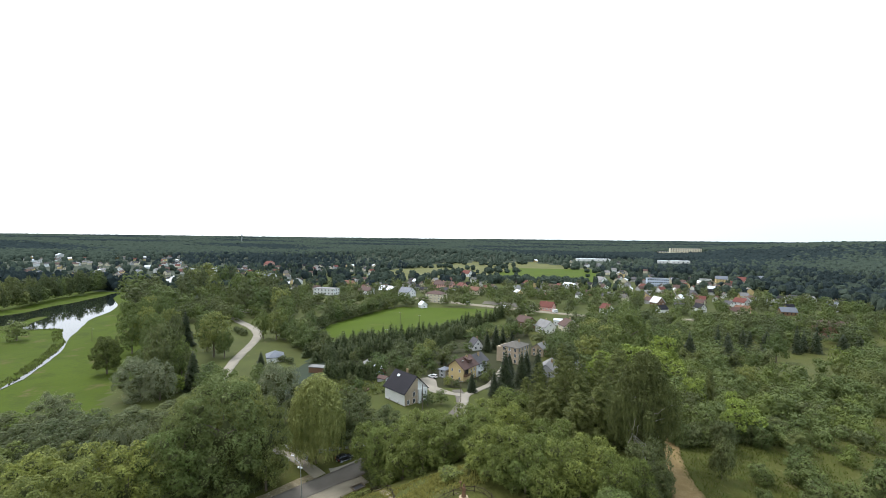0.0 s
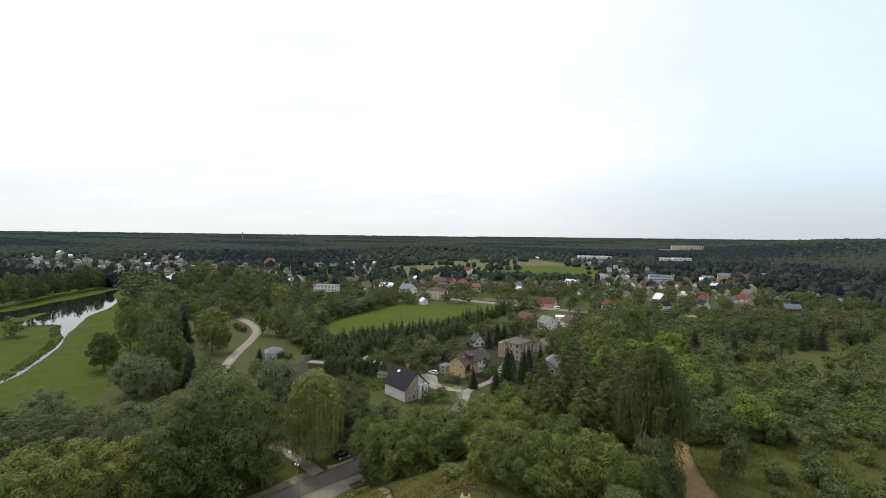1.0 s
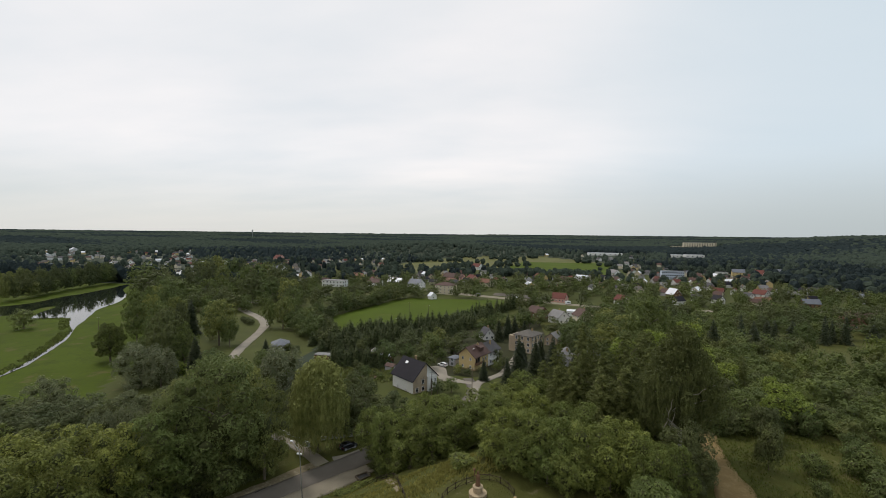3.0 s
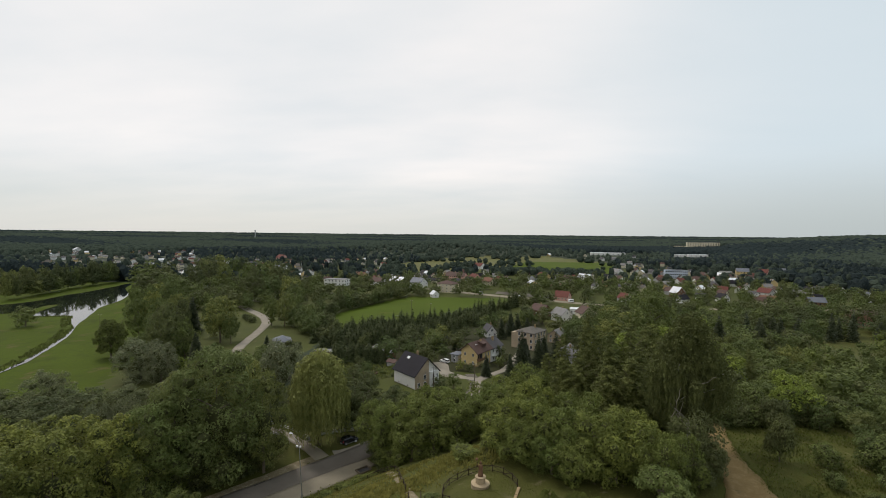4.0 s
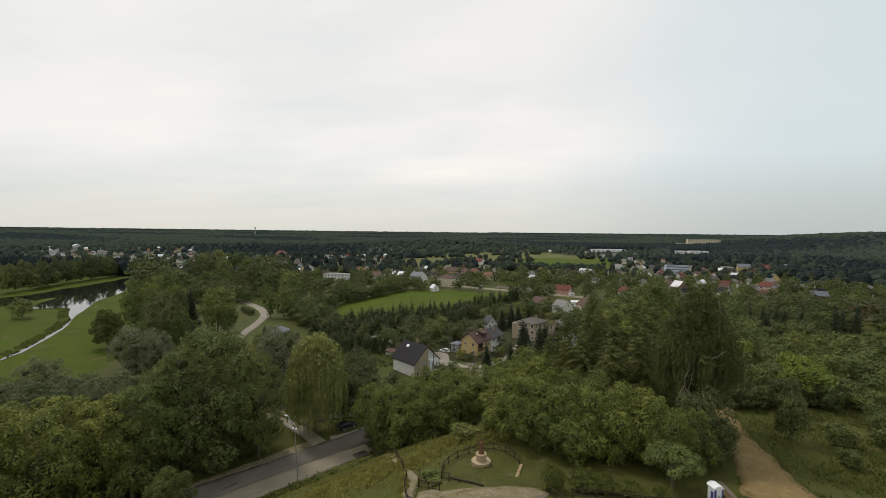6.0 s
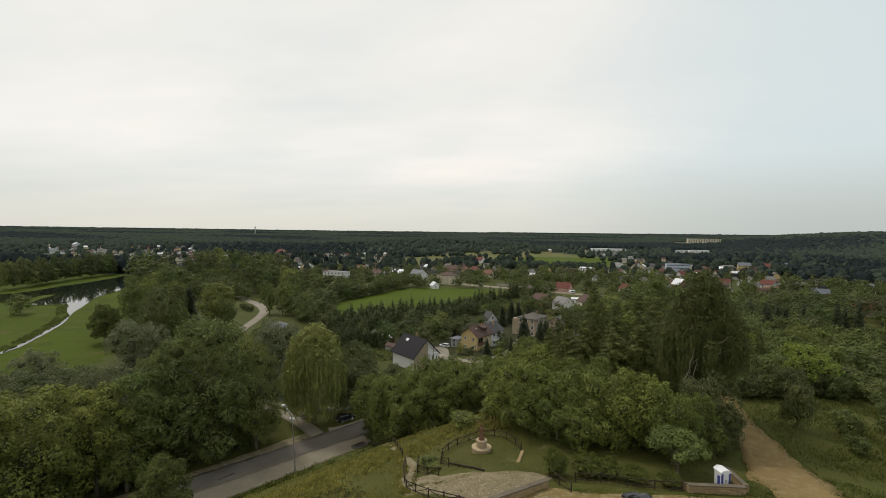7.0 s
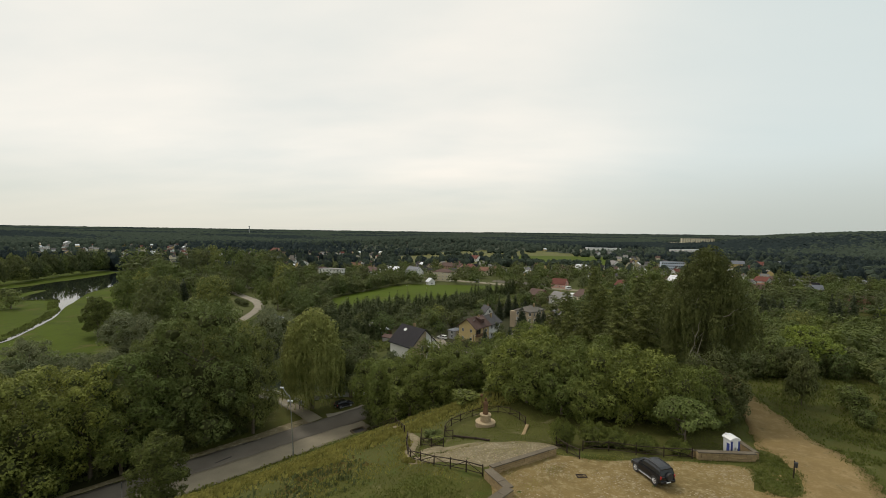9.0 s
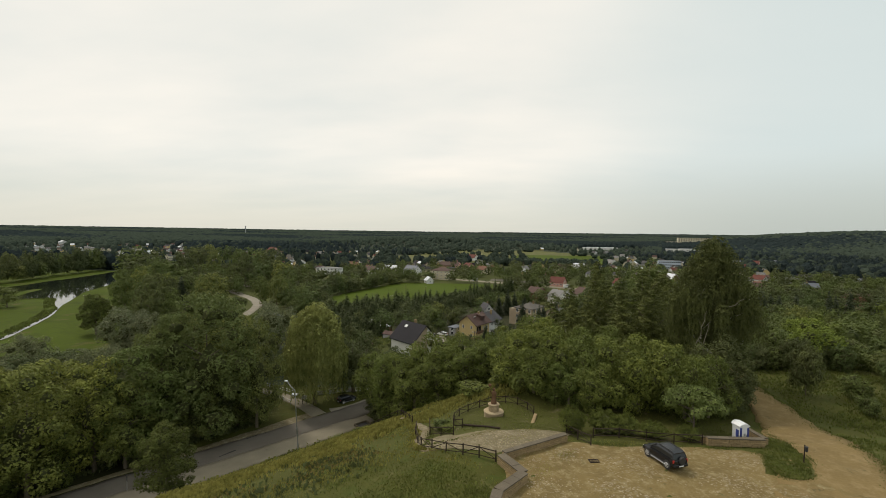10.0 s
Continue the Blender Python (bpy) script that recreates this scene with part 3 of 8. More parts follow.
def lobes_crown(rng, lobes, count, size, slim=0.6, core=0.50, droop=0.0, solid=999, shaded_core=True):
    heap = Heap()
    c, r = np.array([l[:3] for l in lobes]), np.array([l[3:] for l in lobes])
    area = (r[:, 0] * r[:, 2]) ** 0.9
    for k in range(len(lobes)):
        m = int(count * area[k] / area.sum())
        d = unit(rng.normal(size=(m, 3)) + (0, 0, 0.25))
        p = c[k] + d * r[k] * np.where(rng.uniform(0, 1, (m, 1)) < 0.16, rng.uniform(1.08, 1.38, (m, 1)), rng.uniform(0.80, 1.10, (m, 1)))
        keep = np.ones(m, bool)
        for o in range(len(lobes)):
            if o != k:
                keep &= (((p - c[o]) / r[o]) ** 2).sum(1) > 0.6
        p, d = p[keep], d[keep]
        n = unit(d * 1.25 + rng.normal(size=d.shape) * 0.24 + (0, 0, 0.40 - droop))
        heap.put(*cards(rng, p, n, size, slim))
        # the core carries the shade of the gaps between clumps as its colour
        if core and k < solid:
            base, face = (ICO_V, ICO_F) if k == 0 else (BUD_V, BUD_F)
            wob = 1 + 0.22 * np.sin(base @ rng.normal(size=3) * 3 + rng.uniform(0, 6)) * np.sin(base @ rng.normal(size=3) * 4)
            heap.put(c[k] + base * wob[:, None] * r[k] * core, face, shaded_core)
    return heap


def trunk_mesh(rng, h, r, limbs, spread, bark, start=0.25, name="trunk"):
    bm = bmesh.new()
    p, lean = Vector((0, 0, -0.6)), Vector((rng.uniform(-.04, .04), rng.uniform(-.04, .04), 0))
    n = 5
    for k in range(n):
        q = Vector((lean.x * h * (k + 1) / n, lean.y * h * (k + 1) / n, h * 0.9 * (k + 1) / n))
        beam(bm, p, q, r * (1 - k / n * 0.9), r * (1 - (k + 1) / n * 0.9), 7)
        p = q
    for k in range(limbs):
        z = h * rng.uniform(start, 0.72)
        a = rng.uniform(0, 2 * math.pi)
        q = Vector((math.cos(a) * spread * 0.55, math.sin(a) * spread * 0.55, z + h * 0.13))
        e = Vector((math.cos(a + .3) * spread * 0.9, math.sin(a + .3) * spread * 0.9, z + h * 0.2))
        beam(bm, (lean.x * z, lean.y * z, z), q, r * 0.4, r * 0.22, 5)
        beam(bm, q, e, r * 0.22, r * 0.06, 5)
    me = bpy.data.meshes.new(name)
    bm.to_mesh(me)
    bm.free()
    me.materials.append(bark)
    return me


def nested_lobes(rng, h, w, foot, big, small):
    """A crown of several boughs, each a cluster of leafy clumps on its outer and upper side."""
    zc, rz = h * (foot + 1) / 2, h * (1 - foot) / 2
    boughs, clumps = [(0, 0, zc - rz * 0.08, w * 0.26, w * 0.26, rz * 0.66)], []
    for k in range(big):
        a, u = k * 2.4 + rng.uniform(-.5, .5), 1 - 1.80 * (k + 0.4) / big + rng.uniform(-.10, .10)
        s = math.sqrt(max(0.0, 1 - u * u)) * 0.92 + 0.08
        rr = min(w * rng.uniform(0.15, 0.23) * (12 / big) ** 0.4, rz * 0.42)
        far = rng.uniform(0.90, 1.10)
        c = np.array((math.cos(a) * w * 0.35 * s * far, math.sin(a) * w * 0.35 * s * far, zc + u * (rz - rr * 0.75) * min(far, 1.04)))
        boughs.append((*c, rr, rr, rr * rng.uniform(0.8, 1.0)))
        way = c - (0, 0, zc)
        way = way / max(np.linalg.norm(way), 0.1)
        for _ in range(small):
            d = unit(rng.normal(size=3) + way * 0.9 + (0, 0, 0.55))
            q = rr * rng.uniform(0.24, 0.42)
            clumps.append((*(c + d * rr * rng.uniform(0.80, 1.08)), q, q, q * rng.uniform(0.75, 1.25)))
    return boughs + clumps


def broadleaf(seed, leaf, h=14.0, w=11.0, foot=-0.06, big=13, small=11, count=10500, size=0.195, bark=BARK, shaded_core=True):
    rng = np.random.default_rng(seed)
    crown = lobes_crown(rng, nested_lobes(rng, h, w, foot, big, small), count, size, solid=big + 1, shaded_core=shaded_core).mesh("crown", leaf)
    return trunk_mesh(rng, h * 0.8, w * 0.028 + 0.06, 5, w * 0.36, bark), crown


def weeping(seed, leaf, h=21.0, w=13.0, strands=1300, size=0.30, bark=BARK, foot=0.06, domes=34, taper=0.25, hang=0.36):
    """A lumpy crown of many small domes, each with strands hanging from it."""
    rng = np.random.default_rng(seed)
    heap = lobes_crown(rng, [(0, 0, h * 0.56, w * 0.30, w * 0.30, h * 0.34)], 700, size, 0.5, core=0.8)
    tops = []
    for k in range(domes):
        u, a = 1 - 1.35 * (k + 0.5) / domes, k * 2.4 + rng.uniform(-.4, .4)
        s = math.sqrt(max(0.0, 1 - u * u)) * (1 - taper * max(u, 0)) * rng.uniform(0.8, 1.1)
        tops.append((math.cos(a) * w * 0.40 * s, math.sin(a) * w * 0.40 * s, h * (0.60 + 0.36 * u), w * rng.uniform(0.08, 0.14)))
    for x, y, z, r in tops:
        heap.put(*cards(rng, np.array((x, y, z)) + (d := unit(rng.normal(size=(60, 3)) + (0, 0, 0.8))) * r, unit(d + rng.normal(size=d.shape) * 0.5), size))
    for k in range(strands):
        x, y, z, r = tops[rng.integers(len(tops))]
        a = rng.uniform(0, 2 * math.pi)
        q = r * math.sqrt(rng.uniform(0.1, 1.0))
        x0, y0, z0 = x + math.cos(a) * q, y + math.sin(a) * q, z + rng.uniform(-0.3, 0.6) * r
        length = max(0.6, min(rng.uniform(0.08, hang) * h, z0 - foot * h))
        m = max(3, int(length / (size * 0.8)))
        t = np.linspace(0, 1, m)
        p = np.stack([x0 + rng.normal(0, .10, m), y0 + rng.normal(0, .10, m), z0 - t * length], 1)
        d = unit(np.stack([np.full(m, math.cos(a)), np.full(m, math.sin(a)), np.full(m, 0.35)], 1) + rng.normal(size=(m, 3)) * 0.5)
        s = size * rng.uniform(0.7, 1.2, m)[:, None]
        side = unit(np.cross(d, (0, 0, 1.0)))
        down = np.array((0, 0, -1.0)) + rng.normal(size=(m, 3)) * 0.2
        v = np.stack([p, p + side * s * 0.42 + down * s * 0.7, p + down * s * 1.5, p - side * s * 0.42 + down * s * 0.7], 1).reshape(-1, 3)
        heap.put(v, np.arange(4 * m).reshape(-1, 4))
    return trunk_mesh(rng, h * 0.85, w * 0.03 + 0.05, 10, w * 0.42, bark), heap.mesh("crown", leaf)


def conifer(seed, leaf, h=16.0, w=7.0, count=4200, size=0.34, tiers=22, power=0.9, foot=0.04, ragged=0.25):
    rng = np.random.default_rng(seed)
    heap = Heap()
    u = 1 - np.sqrt(rng.uniform(0.0, 1, count))
    u = np.clip((np.round(u * tiers) + rng.uniform(-.35, .35, count)) / tiers, 0, 1)
    a = rng.uniform(0, 2 * np.pi, count)
    arm = 1 + ragged * np.sin(a * 5 + np.round(u * tiers) * 1.7)
    depth = rng.uniform(0.55, 1.0, count)
    rad = w / 2 * np.maximum(1 - u, 0.015) ** power * arm * depth
    z = h * (foot + (1 - foot) * u) - (rad * 0.32) + h * 0.02
    p = np.stack([np.cos(a) * rad, np.sin(a) * rad, z], 1)
    n = unit(np.stack([np.cos(a) * 0.45, np.sin(a) * 0.45, np.full(count, 0.85)], 1) + rng.normal(size=(count, 3)) * 0.35)
    out = np.stack([np.cos(a), np.sin(a), np.full(count, -0.38)], 1)
    side = unit(np.cross(n, out))
    s = size * rng.uniform(0.7, 1.3, count)[:, None]
    v = np.stack([p - out * s * 0.7, p + side * s * 0.5, p + out * s, p - side * s * 0.5], 1).reshape(-1, 3)
    heap.put(v, np.arange(4 * count).reshape(-1, 4))
    k = 10
    ring = np.array([(math.cos(t) * w * 0.27, math.sin(t) * w * 0.27, h * foot + 0.3) for t in np.linspace(0, 2 * math.pi, k, endpoint=False)])
    heap.put(np.concatenate([ring, [(0, 0, h * 0.9)]]), [(i, (i + 1) % k, k) for i in range(k)])
    return trunk_mesh(rng, h * 0.9, w * 0.025 + 0.05, 0, 1, BARK), heap.mesh("crown", leaf)


def larch(seed, leaf, h=18.0, w=8.0, branches=150, size=0.17):
    """A pointed, soft tree: thin boughs that sweep out and droop, hung with fine sprays."""
    rng = np.random.default_rng(seed)
    heap = Heap()
    lean = rng.uniform(-0.03, 0.03, 2)
    for k in range(branches):
        u = (k + rng.uniform(0, 1)) / branches * 0.97 + 0.02
        a = k * 2.4 + rng.uniform(-.5, .5)
        reach = w / 2 * min(1.0, 0.35 + u * 2.2) * (1 - u) ** 0.62 * rng.uniform(0.62, 1.12) + 0.12
        m = int(14 + reach * 20)
        t = np.sqrt(rng.uniform(0.03, 1, m))
        rise = reach * (0.55 * t - 0.62 * t * t)
        out = np.array((math.cos(a), math.sin(a), 0.0))
        spread = (0.16 + 0.30 * (1 - t)) * min(1.0, 0.4 + reach * 0.3)
        p = out * (t * reach)[:, None] + np.stack([lean[0] * h * u + rng.normal(0, 1, m) * spread, lean[1] * h * u + rng.normal(0, 1, m) * spread, h * u + rise - np.abs(rng.normal(0, 0.30, m)) * min(1.0, reach * 0.5)], 1)
        n = unit(out * 0.7 + (0, 0, 0.75) + rng.normal(size=(m, 3)) * 0.45)
        heap.put(*cards(rng, p, n, size, 0.5))
    k = 9
    ring = np.array([(math.cos(t) * w * 0.17, math.sin(t) * w * 0.17, h * 0.06) for t in np.linspace(0, 2 * math.pi, k, endpoint=False)])
    heap.put(np.concatenate([ring, [(lean[0] * h, lean[1] * h, h * 0.86)]]), [(i, (i + 1) % k, k) for i in range(k)])
    return trunk_mesh(rng, h * 0.94, 0.17, 3, w * 0.3, BARK), heap.mesh("crown", leaf)


def shrub(seed, leaf, h=4.0, w=4.5, n=20, count=2600, size=0.14, shaded_core=True):
    rng = np.random.default_rng(seed)
    lobes = [(0, 0, h * 0.42, w * 0.32, w * 0.32, h * 0.42)]
    for k in range(n):
        a, rr = k * 2.4 + rng.uniform(-.3, .3), w * rng.uniform(0.11, 0.22)
        d = w * rng.uniform(0.12, 0.38)
        lobes.append((math.cos(a) * d, math.sin(a) * d, h * rng.uniform(0.2, 0.85), rr, rr, rr * rng.uniform(0.8, 1.1)))
    crown = lobes_crown(rng, lobes, count, size, shaded_core=shaded_core).mesh("crown", leaf)
    return trunk_mesh(rng, h * 0.7, 0.07, 3, w * 0.3, BARK, 0.1, "stem"), crown


def spreading(seed, leaf, h=1.6, w=3.4, arms=150, size=0.085):
    """A low bush of arching sprays that rise from the middle and nod at their tips."""
    rng = np.random.default_rng(seed)
    heap = lobes_crown(rng, [(0, 0, h * 0.36, w * 0.34, w * 0.34, h * 0.36)], 500, size, core=0.9)
    for k in range(arms):
        a, far, up = k * 2.4 + rng.uniform(-.5, .5), w / 2 * math.sqrt(rng.uniform(0.05, 1.1)), h * rng.uniform(0.62, 1.0)
        up *= 1 - 0.45 * (2 * far / w) ** 2
        m = 26
        t = np.sqrt(rng.uniform(0.12, 1, m))
        out = np.array((math.cos(a), math.sin(a), 0.0))
        p = out * (far * t)[:, None] + np.stack([rng.normal(0, 0.07, m), rng.normal(0, 0.07, m), up * (1 - (1 - t) ** 2) + rng.normal(0, 0.04, m)], 1)
        heap.put(*cards(rng, p, unit(out * 0.5 + (0, 0, 0.9) + rng.normal(size=(m, 3)) * 0.4), size, 0.45))
    return trunk_mesh(rng, h * 0.6, 0.06, 4, w * 0.3, BARK, 0.1, "stem"), heap.mesh("crown", leaf)


def umbrella(seed, leaf, h=4.0, w=6.0, count=3600, size=0.125):
    """A small tree with a thin flat-topped crown on bare stems."""
    rng = np.random.default_rng(seed)
    lobes = []
    for k in range(19):
        a, d = k * 2.4 + rng.uniform(-.3, .3), w * 0.42 * math.sqrt((k + 0.4) / 19)
        rr = w * rng.uniform(0.10, 0.15)
        lobes.append((math.cos(a) * d, math.sin(a) * d, h * (0.88 - 0.30 * (d / (w * 0.42)) ** 2) + rng.uniform(-.15, .1), rr, rr, rr * 0.5))
    return trunk_mesh(rng, h * 0.75, 0.12, 9, w * 0.40, BARK, 0.12), lobes_crown(rng, lobes, count, size, core=0.6).mesh("crown", leaf)


KIND = {}


def kinds(key, size, stem, label, category, made):
    KIND[key] = (size, stem, label, category, made)


kinds("maple", (14, 11), "trunk", "broad maple tree with fresh green leaves", "tree", [broadleaf(s, LEAF["maple"], foot=-0.10) for s in (1, 2, 3, 4)])
kinds("low_maple", (8.5, 9), "trunk", "bushy maple with fresh green leaves", "tree", [broadleaf(s, LEAF["maple"], 8.5, 9, -0.12, 11, 12, 9800, 0.175) for s in (5, 6, 7)])
kinds("ash", (26, 18), "trunk", "tall spreading roadside tree with an airy green crown", "tree", [broadleaf(s, LEAF["linden"], 26, 18, 0.0, 26, 11, 19000, 0.235) for s in (111, 112, 113)])
kinds("tall_maple", (19, 11), "trunk", "tall leafy tree in the thicket below the road", "tree", [broadleaf(s, LEAF["thicket"], 19, 11, 0.02, 18, 11, 12000, 0.21) for s in (121, 122, 123)])
kinds("maple_tall", (14, 11), "trunk", "maple with its crown lifted over the road", "tree", [broadleaf(s, LEAF["maple"], foot=0.10) for s in (101, 102)])
kinds("linden", (16, 12), "trunk", "tall broad-crowned deciduous tree, mid green", "tree", [broadleaf(s, LEAF["linden"], 16, 12, -0.04, 14, 12, 10500, 0.205) for s in (4, 5, 6)])
kinds("alder", (13, 9), "trunk", "dark green round deciduous tree", "tree", [broadleaf(s, LEAF["alder"], 13, 9, 0.0, 12, 9, 6800, 0.185) for s in (7, 8)])
kinds("dense", (11, 7), "trunk", "small dense dark green tree", "tree", [broadleaf(s, LEAF["dense"], 11, 7, 0.05, 24, 14, 15000, 0.135) for s in (131, 132)])
kinds("grey_willow", (14, 14), "trunk", "round grey-green willow tree", "tree", [broadleaf(s, LEAF["grey"], 14, 14, -0.08, 16, 8, 8600, 0.23) for s in (9, 10)])
kinds("light", (9, 7), "trunk", "bright yellow-green young tree", "tree", [broadleaf(s, LEAF["light"], 9, 7, 0.05, 10, 8, 4200, 0.20) for s in (11, 12)])
kinds("willow", (21, 13), "trunk", "weeping willow with long hanging yellow-green strands", "tree", [weeping(13, LEAF["willow"], strands=2300, size=0.25, foot=0.02, domes=46, taper=0.30, hang=0.44)])
kinds("birch", (22, 12), "trunk", "tall weeping birch with pale limbs", "tree", [weeping(s, LEAF["birch"], 22, 12, 2100, 0.20, BIRCH_BARK, 0.05, 60, 0.55, 0.2) for s in (14, 44)])
kinds("larch", (18, 8), "trunk", "feathery olive-green larch tree", "tree", [larch(s, LEAF["larch"], branches=120, size=0.19) for s in (15, 16, 17, 18)])
kinds("spruce", (16, 7), "trunk", "dark blue-green spruce tree", "tree", [conifer(s, LEAF["spruce"]) for s in (17, 18)])
kinds("shrub", (4, 4.5), "stem", "rounded green shrub in rough grass", "shrub", [shrub(s, LEAF["hedge"]) for s in (19, 20, 21)])
kinds("shrub_light", (4, 4.5), "stem", "bright green leafy shrub", "shrub", [shrub(s, LEAF["maple"]) for s in (22, 23)])
kinds("shrub_dark", (4, 4.5), "stem", "dense dark green shrub", "shrub", [shrub(s, LEAF["alder"]) for s in (24, 25)])
kinds("scrub", (4, 4.5), "stem", "rounded green shrub on the long slope", "shrub", [shrub(s, LEAF[l], n=8, count=860, size=0.165, shaded_core=False) for s, l in ((51, "hedge"), (52, "alder"), (53, "hedge"), (54, "maple"), (55, "larch"), (56, "hedge"))])
kinds("umbrella", (4, 6), "trunk", "small flat-topped tree on the lawn", "tree", [umbrella(57, LEAF["umbrella"])])
kinds("juniper", (1.6, 3.4), "stem", "low spreading juniper bush on the lawn", "bush", [spreading(s, LEAF["juniper"]) for s in (26, 27, 28)])
# lighter builds of the same trees for the middle distance
kinds("far_round", (14, 11), "trunk", "green deciduous tree in the valley", "tree", [broadleaf(s, LEAF[l], 14, 11, -0.02, 7, 4, 1300, 0.42, shaded_core=False) for s, l in ((31, "hedge"), (32, "hedge"), (33, "linden"), (34, "alder"), (35, "alder"))])
kinds("mid_round", (15, 12), "trunk", "broad green tree in the park", "tree", [broadleaf(s, LEAF[l], 15, 12, 0.05, 13, 6, 4200, 0.29, shaded_core=False) for s, l in ((61, "hedge"), (62, "alder"), (63, "hedge"), (64, "linden"), (65, "hedge"))])
kinds("bank_tree", (20, 14), "trunk", "tall dark tree on the far river bank", "tree", [broadleaf(s, LEAF[l], 20, 14, 0.05, 12, 4, 1700, 0.48, shaded_core=False) for s, l in ((71, "alder"), (72, "linden"), (73, "alder"), (74, "alder"))])
kinds("village_tree", (12, 10), "trunk", "green garden tree in the village", "tree", [broadleaf(s, LEAF[l], 12, 10, 0.0, 6, 3, 420, 0.50, shaded_core=False) for s, l in ((81, "hedge"), (82, "alder"), (83, "hedge"), (84, "alder"))])
kinds("mid_alder", (13, 9), "trunk", "dark green round deciduous tree", "tree", [broadleaf(s, LEAF["alder"], 13, 9, 0.0, 10, 7, 3200, 0.24) for s in (91, 92, 93)])
kinds("far_spruce", (16, 7), "trunk", "dark conifer in the valley", "tree", [conifer(s, LEAF["spruce"], count=900, size=0.62, tiers=14) for s in (36, 37)])
kinds("thuja", (9, 4.5), "trunk", "dark narrow conifer in a dense row", "tree", [conifer(s, LEAF["thuja"], 9, 4.5, 420, 0.46, 12, 0.7, 0.02, 0.2) for s in (39, 40, 41)])
PICK = random.Random(5)


def thicket(name, spots, key, label, category, seed):
    """Many plants of one kind joined into one: spots of x, y, height, width."""
    rng = random.Random(seed)
    (h0, w0), _, _, _, made = KIND[key]
    by_leaf = {}
    for x, y, h, w in spots:
        crown = rng.choice(made)[1]
        by_leaf.setdefault(crown.name, (crown, []))[1].append((x, y, h, w, rng.uniform(0, 6.28)))
    for crown, places in by_leaf.values():
        v = np.empty(len(crown.vertices) * 3)
        crown.vertices.foreach_get("co", v)
        v = v.reshape(-1, 3)
        f = [tuple(p.vertices) for p in crown.polygons]
        vs, fs = [], []
        for k, (x, y, h, w, a) in enumerate(places):
            c, s = math.cos(a), math.sin(a)
            q = v * (w / w0, w / w0, h / h0)
            vs.append(np.stack([q[:, 0] * c - q[:, 1] * s + x, q[:, 0] * s + q[:, 1] * c + y, q[:, 2] + level(x, y)], 1))
            fs += [tuple(i + k * len(v) for i in face) for face in f]
        me = mesh_of(name, np.concatenate(vs), fs, crown.materials[0])
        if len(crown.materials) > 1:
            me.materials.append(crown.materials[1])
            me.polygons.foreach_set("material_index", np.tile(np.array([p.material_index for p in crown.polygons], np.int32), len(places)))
        tagged(new(name, me), label, category, kind="stuff")




def plant(key, x, y, h, w=None, label="", group="", z=None):
    (h0, w0), stem, text, category, made = KIND[key]
    trunk, crown = PICK.choice(made)
    w = w or w0 * h / h0
    name = {"tree": "tree", "shrub": "shrub", "bush": "bush"}[category]
    if key in ("willow", "birch", "larch", "spruce", "maple", "low_maple", "maple_tall", "juniper"):
        name = {"willow": "willow_tree", "birch": "birch_tree", "larch": "larch_tree", "spruce": "spruce_tree", "maple": "maple_tree", "low_maple": "maple_tree", "maple_tall": "maple_tree", "juniper": "juniper_bush"}[key]
    ob = new(name)
    z = level(x, y) - 0.05 if z is None else z
    ob.matrix_world = pose(x, y, z, 0, 0, PICK.uniform(0, 360)) @ Matrix.Diagonal((w / w0, w / w0 * PICK.uniform(0.92, 1.08), h / h0, 1))
    tagged(ob, label or text, category, group)
    part(stem, trunk, None, ob)
    part("crown", crown, None, ob)
    return ob


# trees along the road and round the hill
plant("willow", -41.3, 101.5, 22.9, 15.0)
for x, y, h, w in ((-55, 83.5, 27.6, 19), (-48, 88, 22, 11.5), (-62.5, 80.5, 22.5, 13.5), (-67, 92, 22, 15), (-74, 100, 17, 13), (-59, 97, 22, 14), (-66, 106, 20, 15), (-56.5, 82.4, 13, 9), (-52.2, 88.2, 10, 7.5)):
    plant("ash" if h > 16 else "linden", x, y, h, w, "large spreading roadside tree with dense green crown", "roadside trees")
for x, y, h, w in ((-61.5, 73.5, 19.8, 11.5), (-68.5, 61, 19.8, 12), (-74, 71, 17.8, 11), (-65.5, 69, 18.4, 11), (-61.2, 70.4, 14.5, 9), (-79, 62, 19.5, 12), (-72, 54, 19, 12), (-90, 62, 18, 13), (-82, 52, 19, 12), (-87, 74, 16, 12), (-100, 74, 16, 13), (-108, 62, 18, 13), (-63.6, 76, 12, 8.5), (-68.2, 66, 12, 8.5), (-73, 60, 12, 9), (-78, 52.5, 13, 10), (-61, 80, 8, 8), (-88, 46, 17, 12), (-97, 50, 18, 13)):
    plant("tall_maple" if h > 14 else "maple", x, y, h, w, "leafy tree in the thicket below the road", "thicket trees")
for x, y, h, w in ((-101, 96, 12.8, 12), (-93, 97, 12.2, 12), (-84, 99, 11.2, 10), (-110, 96, 12.4, 11), (-77, 92, 12, 10), (-118, 92, 12.5, 11), (-128, 92, 11, 11), (-140, 84, 12.5, 12), (-118, 76, 15, 12), (-132, 72, 15, 12), (-150, 96, 10, 10), (-90, 88, 12, 11), (-103, 87, 12.5, 12)):
    plant("mid_alder", x, y, h, w, "dark dense tree at the meadow's edge", "thicket trees")
plant("grey_willow", -74.5, 81.5, 17.0, 7.5)
plant("grey_willow", -79, 79, 16.2, 7.5)
plant("grey_willow", -130, 114.5, 13.4, 12.5, "grey-green round willow bush on the meadow")
